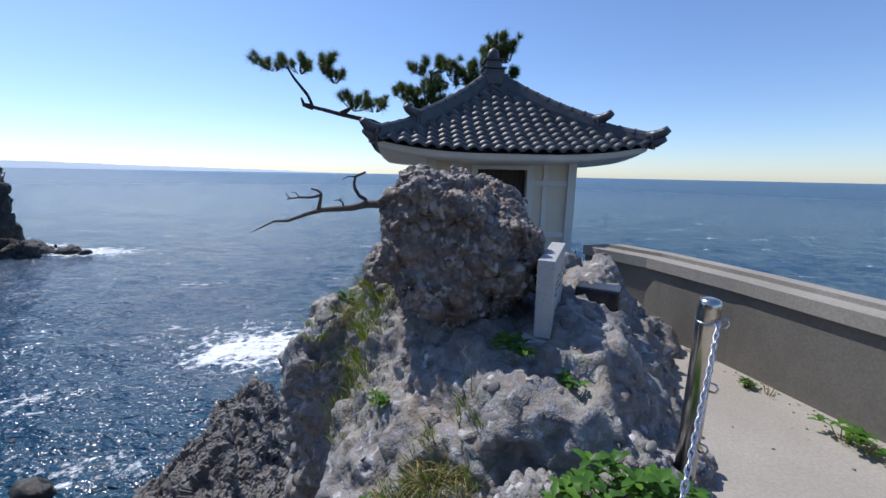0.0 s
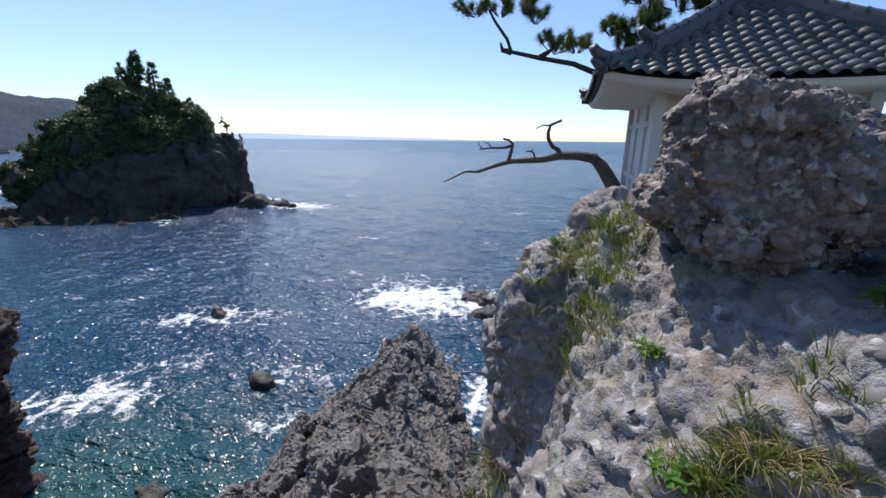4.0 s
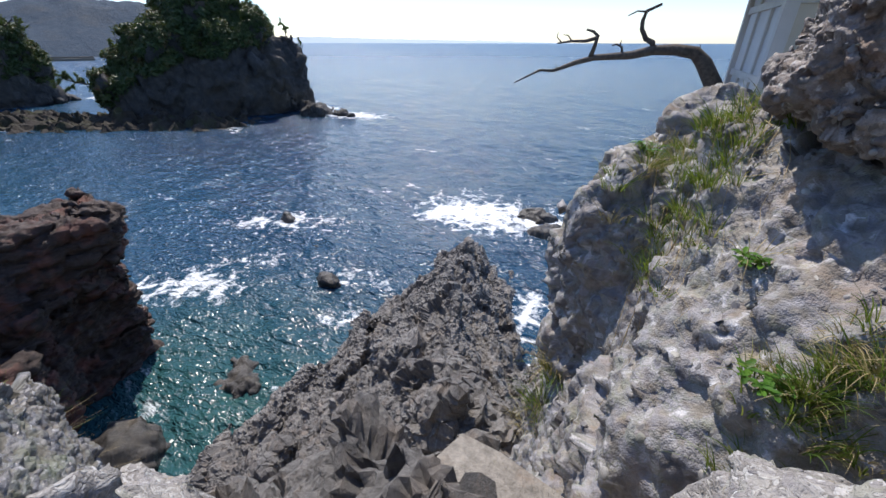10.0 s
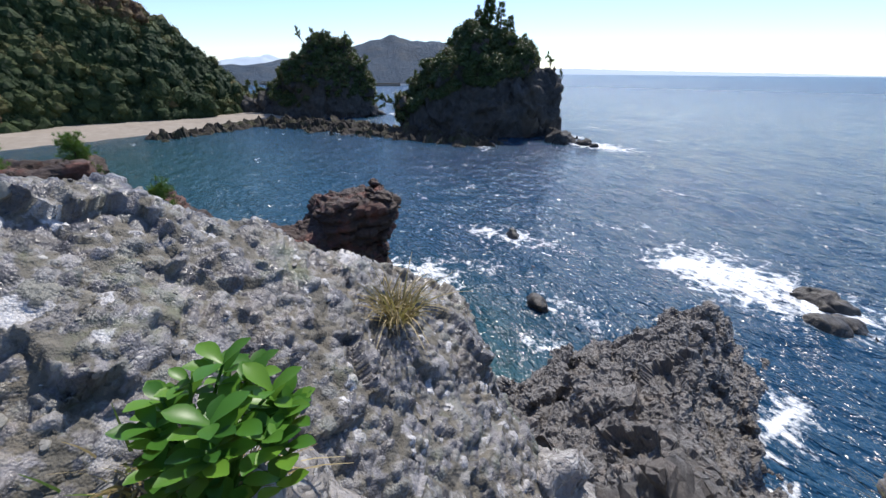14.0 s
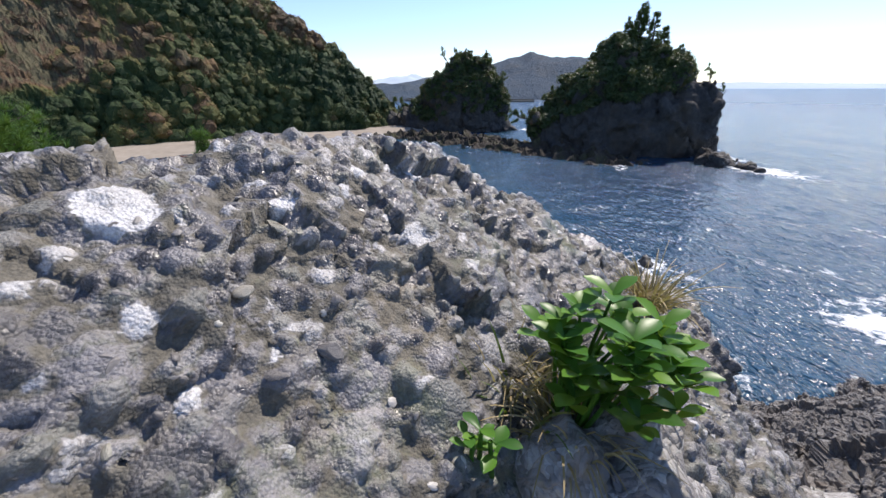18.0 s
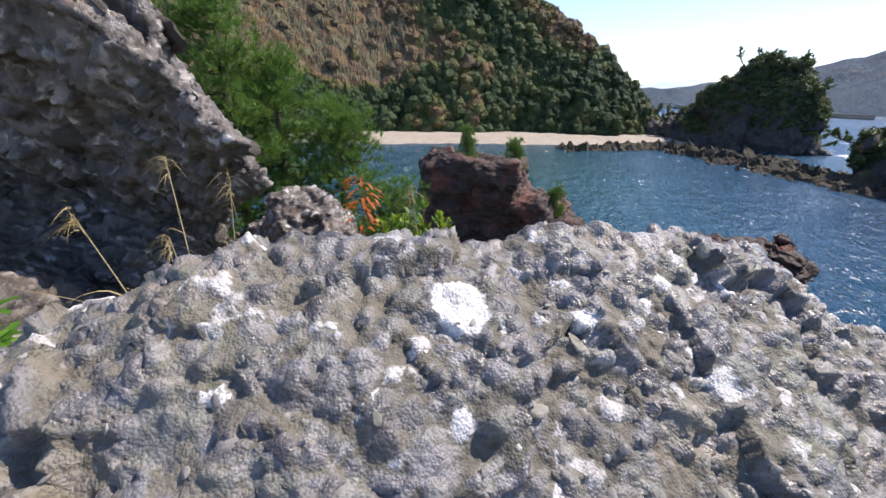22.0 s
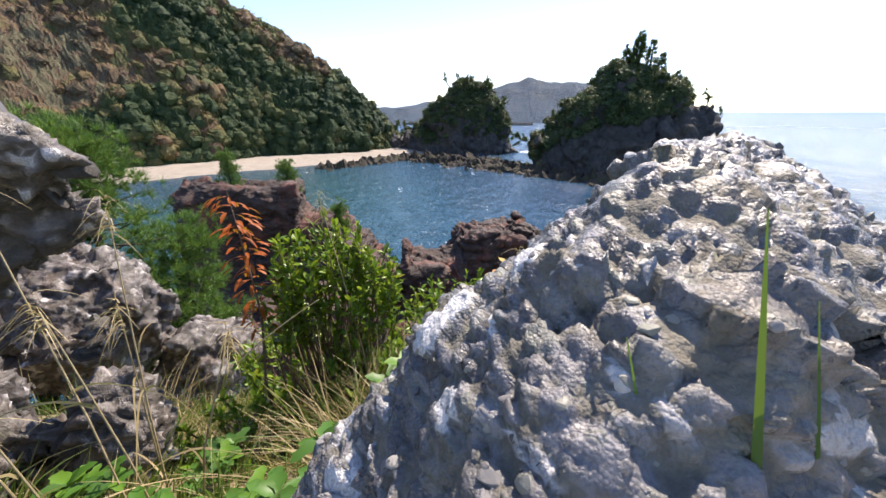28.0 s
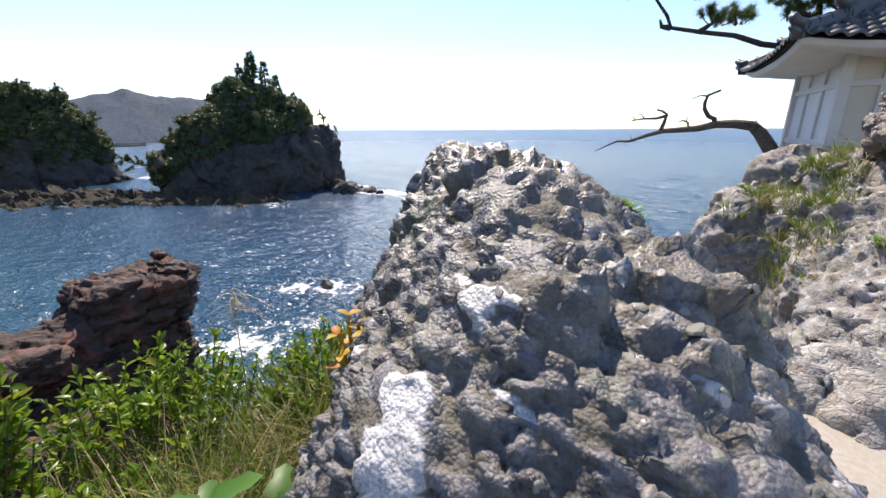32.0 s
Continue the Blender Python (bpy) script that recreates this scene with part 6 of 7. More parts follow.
clad(big_stack, "stack_shrubs", "dark green shrubs covering the tall sea stack", 1500, -1.5, -0.05, (0.8, 1.7), 0.30, 64, islet_leaf, 31, 0.42, 0.0)
clad(small_stack, "stack_shrubs", "dark green shrubs covering the rounded sea stack", 900, -7.5, -0.1, (0.8, 1.6), 0.31, 54, islet_leaf, 32)


def conifer(x, y, z, h, seed, spread=0.28, lean=(0, 0)):
    rng = np.random.default_rng(seed)
    tree = thing("conifer", pose(x, y, z), "dark conifer growing on the islet", "conifer", "conifers on the stacks")
    v, f = tube([(0, 0, -0.5), (lean[0] * h * 0.5, lean[1] * h * 0.5, h * 0.5), (lean[0] * h, lean[1] * h, h)], [h * 0.035, h * 0.025, 0.03], 6)
    put_mesh("trunk", v, f, bark_mat, tree)
    tips, ways = [], []
    for k in range(int(26 + h * 6)):
        u = rng.uniform(0.22, 1.0)
        a = rng.uniform(0, 6.28)
        r = h * spread * (1.08 - u) * rng.uniform(0.5, 1.0) + 0.1
        for s in (0.5, 0.8, 1.0):
            tips.append((lean[0] * h * u + math.cos(a) * r * s, lean[1] * h * u + math.sin(a) * r * s, h * u - 0.1 * r * s))
            ways.append((math.cos(a), math.sin(a), 0.3))
    v, f = needle_tufts(tips, ways, 0.075 * h + 0.2, 14, 0.055, rng, 0.6)
    tagged(put_mesh("crown", v, f, needle_mat, tree), kind="stuff")


for i, (x, y, z, h) in enumerate(((-90.5, 51.5, 7.0, 8.0), (-92.0, 49.5, 8.0, 9.0), (-92.8, 47.0, 7.0, 7.5), (-90, 53.8, 6.0, 6.5), (-94, 45.0, 5.5, 6.0), (-88, 56.5, 4.0, 5.0), (-95.5, 42, 3.0, 5.0), (-87, 59.5, 1.5, 4.0), (-91.3, 48.5, 7.5, 8.0))):
    conifer(x, y, z, h, 40 + i)


def wild_pine(x, y, z, h, way, seed, label="wind-shaped pine leaning out from the sea stack"):
    rng = np.random.default_rng(seed)
    tree = thing("pine_tree", pose(x, y, z), label, "pine tree", "pines on the stacks")
    tubes, tips = [], []
    grow(rng, (0, 0, -0.4), (way[0], way[1], 0.9), h, h * 0.035, 2, tubes, tips, 4, 0.25, 0.5)
    v, f = join_lists(tubes)
    put_mesh("trunk", v, f, bark_mat, tree)
    v, f = needle_tufts([t for t, _ in tips], [(0, 0, 1)] * len(tips), 0.085 * h + 0.15, 26, 0.05, rng, 0.9)
    tagged(put_mesh("crown", v, f, needle_mat, tree), kind="stuff")


for i, (x, y, z, h, way) in enumerate(((-83, 63.5, -3, 4.0, (0.5, 0.7)), (-85, 62, 1.0, 3.5, (0.4, 0.6)), (-100.5, 30, -6.5, 5.0, (-0.4, -0.9)), (-100, 33, -4, 4.0, (-0.4, -0.8)), (-139, 18, 8.5, 4.5, (0.1, -0.3)), (-140, 14, 7.5, 5.0, (0, -0.5)), (-138, 24, 6.5, 4.5, (0, 0.7)), (-137, 27, 3, 4.5, (0.2, 0.8)), (-150, -4, -8, 5.0, (0.1, 0.2)), (-151, 0, -9.5, 5.5, (0, 0.3)), (-148, 3, -9, 4.0, (0, 0.4)))):
    wild_pine(x, y, z, h, way, 60 + i)

# ---- plants near the path ----
from mathutils.bvhtree import BVHTree


def surface_of(obs):
    trees = []
    for o in obs:
        n = len(o.data.vertices)
        co = np.empty(n * 3)
        o.data.vertices.foreach_get("co", co)
        trees.append(BVHTree.FromPolygons(co.reshape(-1, 3).tolist(), [tuple(p.vertices) for p in o.data.polygons]))
    return trees


near_ground = surface_of([ground, ledge, pave])
hump_tree = surface_of([hump])[0]
cliff_tree = surface_of([cliff])[0]


def drop(x, y, z=3.0, trees=None):
    """Height of the ground at a plan point."""
    best = None
    for t in trees or near_ground:
        p = t.ray_cast(Vector((x, y, z)), Vector((0, 0, -1)))[0]
        if p is not None and (best is None or p.z > best):
            best = p.z
    return best if best is not None else -1.0


def blades(roots, ways, lengths, width, droop, rng, segs=5):
    """Arching, tapering blades of grass."""
    roots, ways = np.asarray(roots, float), np.asarray(ways, float)
    ways = ways / np.linalg.norm(ways, axis=1)[:, None]
    lengths = np.asarray(lengths, float)[:, None]
    n = len(roots)
    out = ways * (1, 1, 0)
    out = out / np.maximum(np.linalg.norm(out, axis=1), 1e-6)[:, None]
    side = np.cross(ways, rng.normal(size=(n, 3)))
    side /= np.maximum(np.linalg.norm(side, axis=1), 1e-6)[:, None]
    droop = np.asarray(droop, float).reshape(-1, 1) * np.ones((n, 1))
    rows = []
    for i in range(segs + 1):
        s = i / segs
        p = roots + ways * lengths * s + (out * 0.5 - (0, 0, 0.8)) * droop * lengths * s * s
        w = width * (1 - s) ** 0.7 * np.ones((n, 1)) + 0.0004
        rows.append(np.stack([p - side * w, p + side * w], 1))
    v = np.stack(rows, 1).reshape(-1, 3)
    base = (np.arange(n) * 2 * (segs + 1))[:, None, None]
    k = np.arange(segs)[None, :, None] * 2
    f = (base + k + np.array([0, 1, 3, 2])[None, None, :]).reshape(-1, 4)
    return v, f


def tuft(x, y, z, n, spread, height, rng, lean=0.45, drift=(0, 0)):
    r = np.sqrt(rng.uniform(0, 1, n)) * spread
    a = rng.uniform(0, 6.28, n)
    roots = np.column_stack([x + r * np.cos(a), y + r * np.sin(a), np.full(n, z)])
    ways = np.column_stack([np.cos(a) * lean * rng.uniform(0.1, 1.3, n) + drift[0], np.sin(a) * lean * rng.uniform(0.1, 1.3, n) + drift[1], np.ones(n)])
    return roots, ways, height * rng.uniform(0.5, 1.15, n)


def grass(spots, material, label, seed, width=0.003, droop=0.5, name="grass", trees=None, category="grass"):
    """Tufts: x, y, z (None: on the ground), number of blades, spread, height."""
    rng = np.random.default_rng(seed)
    R_, W_, L_ = [], [], []
    for x, y, z, n, spread, height in spots:
        if z is None:
            z = drop(x, y, 3.0, trees) - 0.02
        r, w, l = tuft(x, y, z, n, spread, height, rng)
        R_.append(r), W_.append(w), L_.append(l)
    R_, W_, L_ = np.concatenate(R_), np.concatenate(W_), np.concatenate(L_)
    v, f = blades(R_, W_, L_, width, rng.uniform(0.2, 1.0, len(R_)) * droop, rng)
    return tagged(put_mesh(name, v, f, material), label, category, kind="stuff")


# grassy hollow and the slope behind the pebbly rock
rng = np.random.default_rng(77)
spots, straw = [], []
for k in range(1500):
    x, y = rng.uniform(-4.9, -1.75), rng.uniform(-4.6, -0.3)
    if (x > -2.5 and y > -1.75) or (x > -2.2 and y > -2.05):
        continue
    (straw if rng.random() < 0.42 else spots).append((x, y, None, int(rng.integers(14, 26)), 0.10, rng.uniform(0.10, 0.34)))
for k in range(170):
    x, y = rng.uniform(-2.3, -1.0), rng.uniform(-3.1, -2.0)
    (straw if rng.random() < 0.35 else spots).append((x, y, None, 20, 0.10, rng.uniform(0.10, 0.28)))
grass(spots, grass_leaf, "tangled green grass in the hollow", 201, 0.0042, 0.7)
grass(straw, straw_leaf, "dry straw-coloured grass in the hollow", 202, 0.0034, 0.9)
# tall grass between the rock and the drop to the cove
tall, tall_dry = [], []
for k in range(330):
    x, y = rng.uniform(-3.9, -2.45), rng.uniform(-2.0, -0.4)
    if x > -2.75 and y > -1.2:
        continue
    z = drop(x, y) - 0.03
    h = min(0.85, max(0.3, 0.02 - z + rng.uniform(-0.12, 0.12)))
    (tall_dry if rng.random() < 0.62 else tall).append((x, y, z, 26, 0.08, h))
grass(tall, grass_leaf, "tall green grass at the edge of the cove", 203, 0.004, 0.6)
grass(tall_dry, straw_leaf, "tall dry grass at the edge of the cove", 204, 0.0026, 1.1)

screen = [(rng.normal(-3.75, 0.3), rng.normal(-3.75, 0.3), None, 34, 0.10, rng.uniform(0.5, 0.85)) for k in range(26)]
grass(screen[:13], grass_leaf, "tall green grass before the dark rock", 207, 0.004, 0.8, "grass_tuft")
grass(screen[13:], straw_leaf, "tall dry grass before the dark rock", 208, 0.003, 1.0, "dry_grass_tuft")
clump = [(rng.normal(-2.60, 0.15), rng.normal(-1.72, 0.17), None, 34, 0.07, rng.uniform(0.6, 1.0)) for k in range(24)]
grass(clump, straw_leaf, "tall clump of dry grass beside the rock", 205, 0.0027, 1.0, "dry_grass_tuft")
grass([(rng.normal(-2.6, 0.15), rng.normal(-1.6, 0.15), None, 20, 0.07, rng.uniform(0.55, 0.85)) for k in range(9)], grass_leaf, "tall clump of green grass beside the rock", 206, 0.003, 0.8, "grass_tuft")


# ---- broad-leaved bushes ----
def leaf_mesh(name, length, width, material, curl=0.25, lobes=0, full=1.0):
    """One leaf along +y with a fold down its middle; lobes: cuts in its edge."""
    bm = bmesh.new()
    rows, n = [], 6
    for i in range(n + 1):
        s = i / n
        w = width * math.sin(math.pi * min(1, s ** full * 0.93 + 0.05)) ** 0.75
        if lobes:
            w *= 0.72 + 0.28 * math.cos(lobes * math.pi * s)
        z = -curl * length * s * s
        rows.append([bm.verts.new((-w, s * length, z + w * 0.30)), bm.verts.new((0, s * length, z)), bm.verts.new((w, s * length, z + w * 0.30))])
    for a, b in zip(rows[:-1], rows[1:]):
        for k in range(2):
            bm.faces.new((a[k], a[k + 1], b[k + 1], b[k]))
    me = bpy.data.meshes.new(name)
    bm.normal_update()
    bm.to_mesh(me)
    bm.free()
    me.polygons.foreach_set("use_smooth", np.ones(len(me.polygons), bool))
    me.materials.append(material)
    return me


def mesh_arrays(me):
    return [tuple(v.co) for v in me.vertices], [tuple(p.vertices) for p in me.polygons]


def scatter_mesh(me, mats):
    """One joined mesh of copies: arrays."""
    v0, f0 = mesh_arrays(me)
    v0 = np.column_stack([np.array(v0), np.ones(len(v0))])
    f0 = np.array(f0)
    mm = np.array([np.array(m) for m in mats])
    v = np.einsum("nij,kj->nki", mm, v0)[:, :, :3].reshape(-1, 3)
    f = (f0[None] + (np.arange(len(mats)) * len(v0))[:, None, None]).reshape(-1, f0.shape[1])
    return v, f


def bush(centre, radius, label, stems, leaf_me, count, leaf_scale, seed, base=None, up=0.5):
    """Branching stems with whorls of leaves at their ends."""
    rng = np.random.default_rng(seed)
    cx_, cy_, cz_ = centre
    root = base or (cx_, cy_, drop(cx_, cy_) - 0.05)
    plant = thing("bush", pose(*root), label, "bush")
    tubes, mats = [], []
    for s in range(stems):
        d = rng.normal(size=3)
        d /= np.linalg.norm(d)
        d[2] = abs(d[2]) if rng.random() < 0.75 else d[2]
        tip = np.array(centre) + d * np.array(radius) * rng.uniform(0.45, 1.0) ** 0.5 - np.array(root)
        mid = tip * 0.5 + rng.normal(size=3) * 0.08
        mid[2] -= 0.05
        tubes.append(tube([np.array((0, 0, 0)) + rng.normal(size=3) * (0.04, 0.04, 0), mid, tip], [0.008, 0.005, 0.0025], 5))
        for k in range(count):
            along = rng.uniform(0.5, 1.0)
            p = mid + (tip - mid) * along if along > 0.3 else mid
            w = (tip - mid) / max(np.linalg.norm(tip - mid), 1e-3) * 0.5 + rng.normal(size=3) * 0.7 + (0, 0, up)
            q = Vector(w).to_track_quat("Y", "Z").to_matrix().to_4x4()
            sc = leaf_scale * rng.uniform(0.65, 1.25)
            mats.append(Matrix.Translation(Vector(p)) @ q @ Matrix.Rotation(rng.uniform(-0.8, 0.8), 4, "Y") @ Matrix.Scale(sc, 4))
    v, f = join_lists(tubes)
    tagged(put_mesh("stem_tangle", v, f, twig_mat, plant), kind="stuff")
    v, f = scatter_mesh(leaf_me, mats)
    tagged(put_mesh("foliage", v, f, leaf_me.materials[0], plant, smooth=True), kind="stuff")
    return plant


glossy = leaf_mesh("glossy_leaf", 0.055, 0.011, bush_leaf, 0.2)
bush((-3.42, -2.16, -0.06), (0.30, 0.42, 0.44), "dense bright green bush with glossy narrow leaves", 120, glossy, 26, 1.0, 301)
bush((-3.15, -1.85, -0.58), (0.34, 0.45, 0.26), "low spreading green bush beside the rock", 80, glossy, 22, 1.0, 302)
bush((-3.75, -1.35, -0.55), (0.5, 0.6, 0.38), "low spreading green bush above the cove", 90, glossy, 22, 1.0, 303)
bush((-3.35, -0.55, -0.62), (0.5, 0.55, 0.36), "low spreading green bush above the cove", 80, glossy, 22, 1.0, 304)
bush((-2.95, -2.65, -0.75), (0.45, 0.35, 0.22), "low green shrub in the hollow", 50, glossy, 20, 0.9, 305)
bush((-3.9, -2.6, -0.9), (0.45, 0.45, 0.4), "dark green shrub on the slope", 60, glossy, 20, 1.1, 306)

# orange sumac-like branch
sumac = leaf_mesh("autumn_leaf", 0.075, 0.011, orange_leaf, 0.4)
orange = thing("autumn_shrub", pose(-3.27, -2.53, drop(-3.27, -2.53)), "slender shrub with bright orange autumn leaves", "shrub")
rng = np.random.default_rng(41)
z0 = drop(-3.27, -2.53)
main = [Vector((0, 0, 0)), Vector((0.02, -0.02, 0.5)), Vector((-0.03, 0.0, 0.9)), Vector((-0.10, -0.06, 1.25)), Vector((-0.2, -0.14, 0.50 - z0))]
v, f = tube(main, [0.009, 0.008, 0.006, 0.004, 0.002], 6)
put_mesh("stem", v, f, twig_mat, orange)
mats = []
for k in range(120):
    s = rng.uniform(0.45, 1.0) * (len(main) - 1)
    i = min(int(s), len(main) - 2)
    p = main[i].lerp(main[i + 1], s - i)
    a = rng.uniform(0, 6.28)
    w = Vector((math.cos(a), math.sin(a), rng.uniform(-0.5, 0.35)))
    p = p + w * rng.uniform(0.0, 0.10)
    mats.append(Matrix.Translation(p) @ w.to_track_quat("Y", "Z").to_matrix().to_4x4() @ Matrix.Scale(rng.uniform(0.7, 1.2), 4))
for m in mats:
    share("leaf", sumac, orange, m)


# ---- broad herbs, leaf by leaf ----
def herb(x, y, z, n, height, spread, leaf_me, label, seed, drift=(0, 0), scale=1.0, whorl=5, up=0.0):
    rng = np.random.default_rng(seed)
    plant = thing("leafy_plant", pose(x, y, z), label, "plant")
    for s in range(n):
        a = rng.uniform(0, 6.28)
        r = spread * math.sqrt(rng.uniform(0.02, 1))
        tip = Vector((math.cos(a) * r + drift[0], math.sin(a) * r + drift[1], height * rng.uniform(0.45, 1.0) * (1 - 0.35 * (r / spread) ** 2)))
        v, f = tube([Vector((math.cos(a) * 0.015, math.sin(a) * 0.015, -0.03)), tip * 0.55 + Vector((0, 0, 0.02)), tip], [0.0035, 0.0025, 0.0016], 5)
        put_mesh("stem", v, f, leaf_me.materials[0], plant)
        turn = rng.uniform(0, 6.28)
        for k in range(whorl):
            b = turn + 6.28 * k / whorl + rng.uniform(-0.25, 0.25)
            w = Vector((math.cos(b), math.sin(b), rng.uniform(0.15, 0.8) + up)) + Vector((tip.x, tip.y, 0)) * 1.2
            m = Matrix.Translation(tip - Vector((0, 0, 0.012 * (k % 2)))) @ w.to_track_quat("Y", "Z").to_matrix().to_4x4() @ Matrix.Scale(scale * rng.uniform(0.75, 1.2), 4)
            share("leaf", leaf_me, plant, m)
    return plant


waxy = leaf_mesh("waxy_leaf", 0.062, 0.0165, dark_herb, 0.22, 0, 1.7)
broad = leaf_mesh("broad_leaf", 0.075, 0.026, herb_leaf, 0.3, 5)
PX, PY = -1.78, -0.68
wz = drop(PX, PY, 2, [hump_tree, surface_of([ledge])[0]])
herb(PX, PY, wz - 0.01, 34, 0.16, 0.085, waxy, "waxy green plant rooted in a crack of the rock", 51, (-0.01, 0.045), 0.56, 6, 0.35)
herb(-1.705, -0.80, drop(-1.705, -0.80, 2, [hump_tree]), 3, 0.05, 0.025, waxy, "seedling in a crack of the rock", 52, (0, 0), 0.4, 4)
herb(-1.99, -1.70, -0.28, 20, 0.80, 0.12, broad, "bright green broad-leaved plant beside the rock", 53, (0, 0), 0.95, 5, 0.2)
herb(-2.05, -1.86, -0.28, 12, 0.55, 0.12, broad, "bright green broad-leaved plant beside the rock", 54, (0, 0), 1.1, 5)
herb(-1.845, -1.565, drop(-1.845, -1.565, 2, [hump_tree]) - 0.01, 5, 0.06, 0.03, leaf_mesh("yellowed_leaf", 0.03, 0.010, yellow_leaf, 0.3), "small plant with yellow and orange leaves on the rock", 55, (0, 0), 0.55, 3)
for i, (x, y, h, n) in enumerate(((-1.75, -2.35, 0.30, 12), (-1.95, -2.55, 0.25, 10), (-1.6, -2.6, 0.3, 10), (-2.25, -2.75, 0.22, 8), (-2.6, -2.45, 0.2, 8), (-2.1, -2.2, 0.22, 9), (-1.5, -2.35, 0.3, 12), (-1.45, -2.75, 0.3, 12), (-1.8, -2.8, 0.28, 12), (-1.95, -2.35, 0.26, 12), (-1.35, -2.5, 0.3, 10), (-1.6, -3.0, 0.28, 10), (-1.75, -3.2, 0.3, 9), (-1.9, -3.02, 0.24, 9), (-1.5, -3.2, 0.3, 9))):
    herb(x, y, drop(x, y), n, h, 0.16, broad, "green broad-leaved plant in the hollow", 60 + i, (0, 0), 1.1, 5)
for i, (x, y, h, n, sp) in enumerate(((0.60, 1.38, 0.26, 24, 0.2), (0.40, 1.28, 0.2, 14, 0.15), (0.78, 1.40, 0.24, 14, 0.14), (0.55, 1.15, 0.2, 12, 0.15))):
    herb(x, y, 0.12, n, h * 1.25, sp, broad, "green leafy weed by the bollard", 70 + i, (0, 0), 0.9, 5)
for i, (x, y) in enumerate(((2.22, 2.28), (2.30, 1.98), (2.05, 2.86))):
    herb(x, y, 0.0, 12 if i else 9, 0.16 if i < 2 else 0.07, 0.12 if i < 2 else 0.05, broad, "green weed at the foot of the sea wall", 80 + i, (0, 0), 0.8 if i < 2 else 0.4, 5)
both = [cliff_tree]
for i, (x, y, n, h, sp) in enumerate(((0.24, 2.12, 12, 0.10, 0.12), (0.52, 1.98, 5, 0.08, 0.06), (-0.55, 2.35, 6, 0.08, 0.07), (-0.45, 1.75, 8, 0.12, 0.08), (-1.35, 4.1, 9, 0.14, 0.14))):
    z = drop(x, y, 2, both)
    herb(x, y, z, n, h, sp, broad, "green weed growing on the cliff", 90 + i, (0, -0.05), 0.7, 5)


def on_cliff(x, y, n, spread, height):
    return (x, y, drop(x, y, 2, both) - 0.02, n, spread, height)


# dry tuft on the rock's edge and round the waxy plant
hz1 = drop(-2.14, -0.35, 2, [hump_tree])
grass([(-2.14, -0.35, hz1 - 0.01, 190, 0.035, 0.15), (-2.18, -0.37, hz1 - 0.01, 70, 0.03, 0.11)], straw_leaf, "dry yellow grass tuft on the edge of the rock", 211, 0.0016, 1.1, "dry_grass_tuft")
grass([(PX + 0.02, PY, wz - 0.01, 110, 0.05, 0.11), (PX - 0.06, PY - 0.06, wz - 0.0, 90, 0.04, 0.10)], straw_leaf, "dry grass at the foot of the waxy plant", 212, 0.0014, 1.3, "dry_grass_tuft")
grass([(PX - 0.02, PY - 0.05, wz - 0.01, 26, 0.05, 0.12)], grass_leaf, "green grass blades beside the waxy plant", 213, 0.0022, 0.8, "grass_tuft")
# cliff edge
rng = np.random.default_rng(99)
sp1, sp2 = [], []
for k in range(90):
    x, y = rng.normal(-1.05, 0.28), rng.normal(3.9, 0.55)
    z = drop(x, y, 2, both)
    if z < -0.5:
        continue
    (sp1 if rng.random() < 0.6 else sp2).append((x, y, z - 0.02, 26, 0.07, rng.uniform(0.14, 0.34)))
grass(sp1, grass_leaf, "green grass on the cliff's shoulder", 221, 0.003, 0.9)
grass(sp2, straw_leaf, "dry grass on the cliff's shoulder", 222, 0.0025, 1.2)
sp3, sp4 = [], []
for k in range(80):
    x, y = rng.normal(-0.22, 0.13), rng.normal(1.70, 0.10)
    (sp3 if rng.random() < 0.6 else sp4).append((x, y, drop(x, y, 2, both) - 0.02, 22, 0.05, rng.uniform(0.12, 0.26)))
grass(sp3, grass_leaf, "green grass clump low on the cliff", 223, 0.003, 0.9)
grass(sp4, straw_leaf, "dry grass clump low on the cliff", 224, 0.0025, 1.2)
grass([on_cliff(-1.45, 3.45, 60, 0.12, 0.3), (-1.62, 3.3, -2.2, 140, 0.16, 0.45), (-1.7, 3.2, -2.6, 120, 0.18, 0.4), (-1.55, 3.25, -3.0, 90, 0.2, 0.35)], grass_leaf, "long grass growing in the gully", 225, 0.004, 1.1)
grass([(-1.66, 3.35, -2.1, 120, 0.16, 0.45), (-1.8, 3.1, -2.8, 90, 0.18, 0.35)], straw_leaf, "long dry grass growing in the gully", 226, 0.003, 1.2)


grass([(0.62, 1.35, 0.05, 60, 0.16, 0.28), (0.82, 1.45, 0.05, 40, 0.1, 0.25), (0.4, 1.2, 0.05, 40, 0.12, 0.2), (1.08, 1.55, 0.0, 20, 0.06, 0.16)], grass_leaf, "green grass by the bollard", 230, 0.004, 0.7)
grass([(2.24, 2.22, 0.0, 26, 0.07, 0.12), (2.12, 2.75, 0.0, 16, 0.04, 0.1), (1.93, 3.45, 0.0, 12, 0.03, 0.08)], straw_leaf, "dry grass at the foot of the sea wall", 231, 0.002, 0.7)
shoulder = []
for k in range(70):
    x, y = rng.normal(-0.85, 0.16), rng.normal(3.1, 0.25)
    z = drop(x, y, 2, both)
    if z > -0.6:
        shoulder.append((x, y, z - 0.02, 26, 0.07, rng.uniform(0.12, 0.28)))
grass(shoulder, grass_leaf, "green grass beside the boulder", 232, 0.003, 0.9)


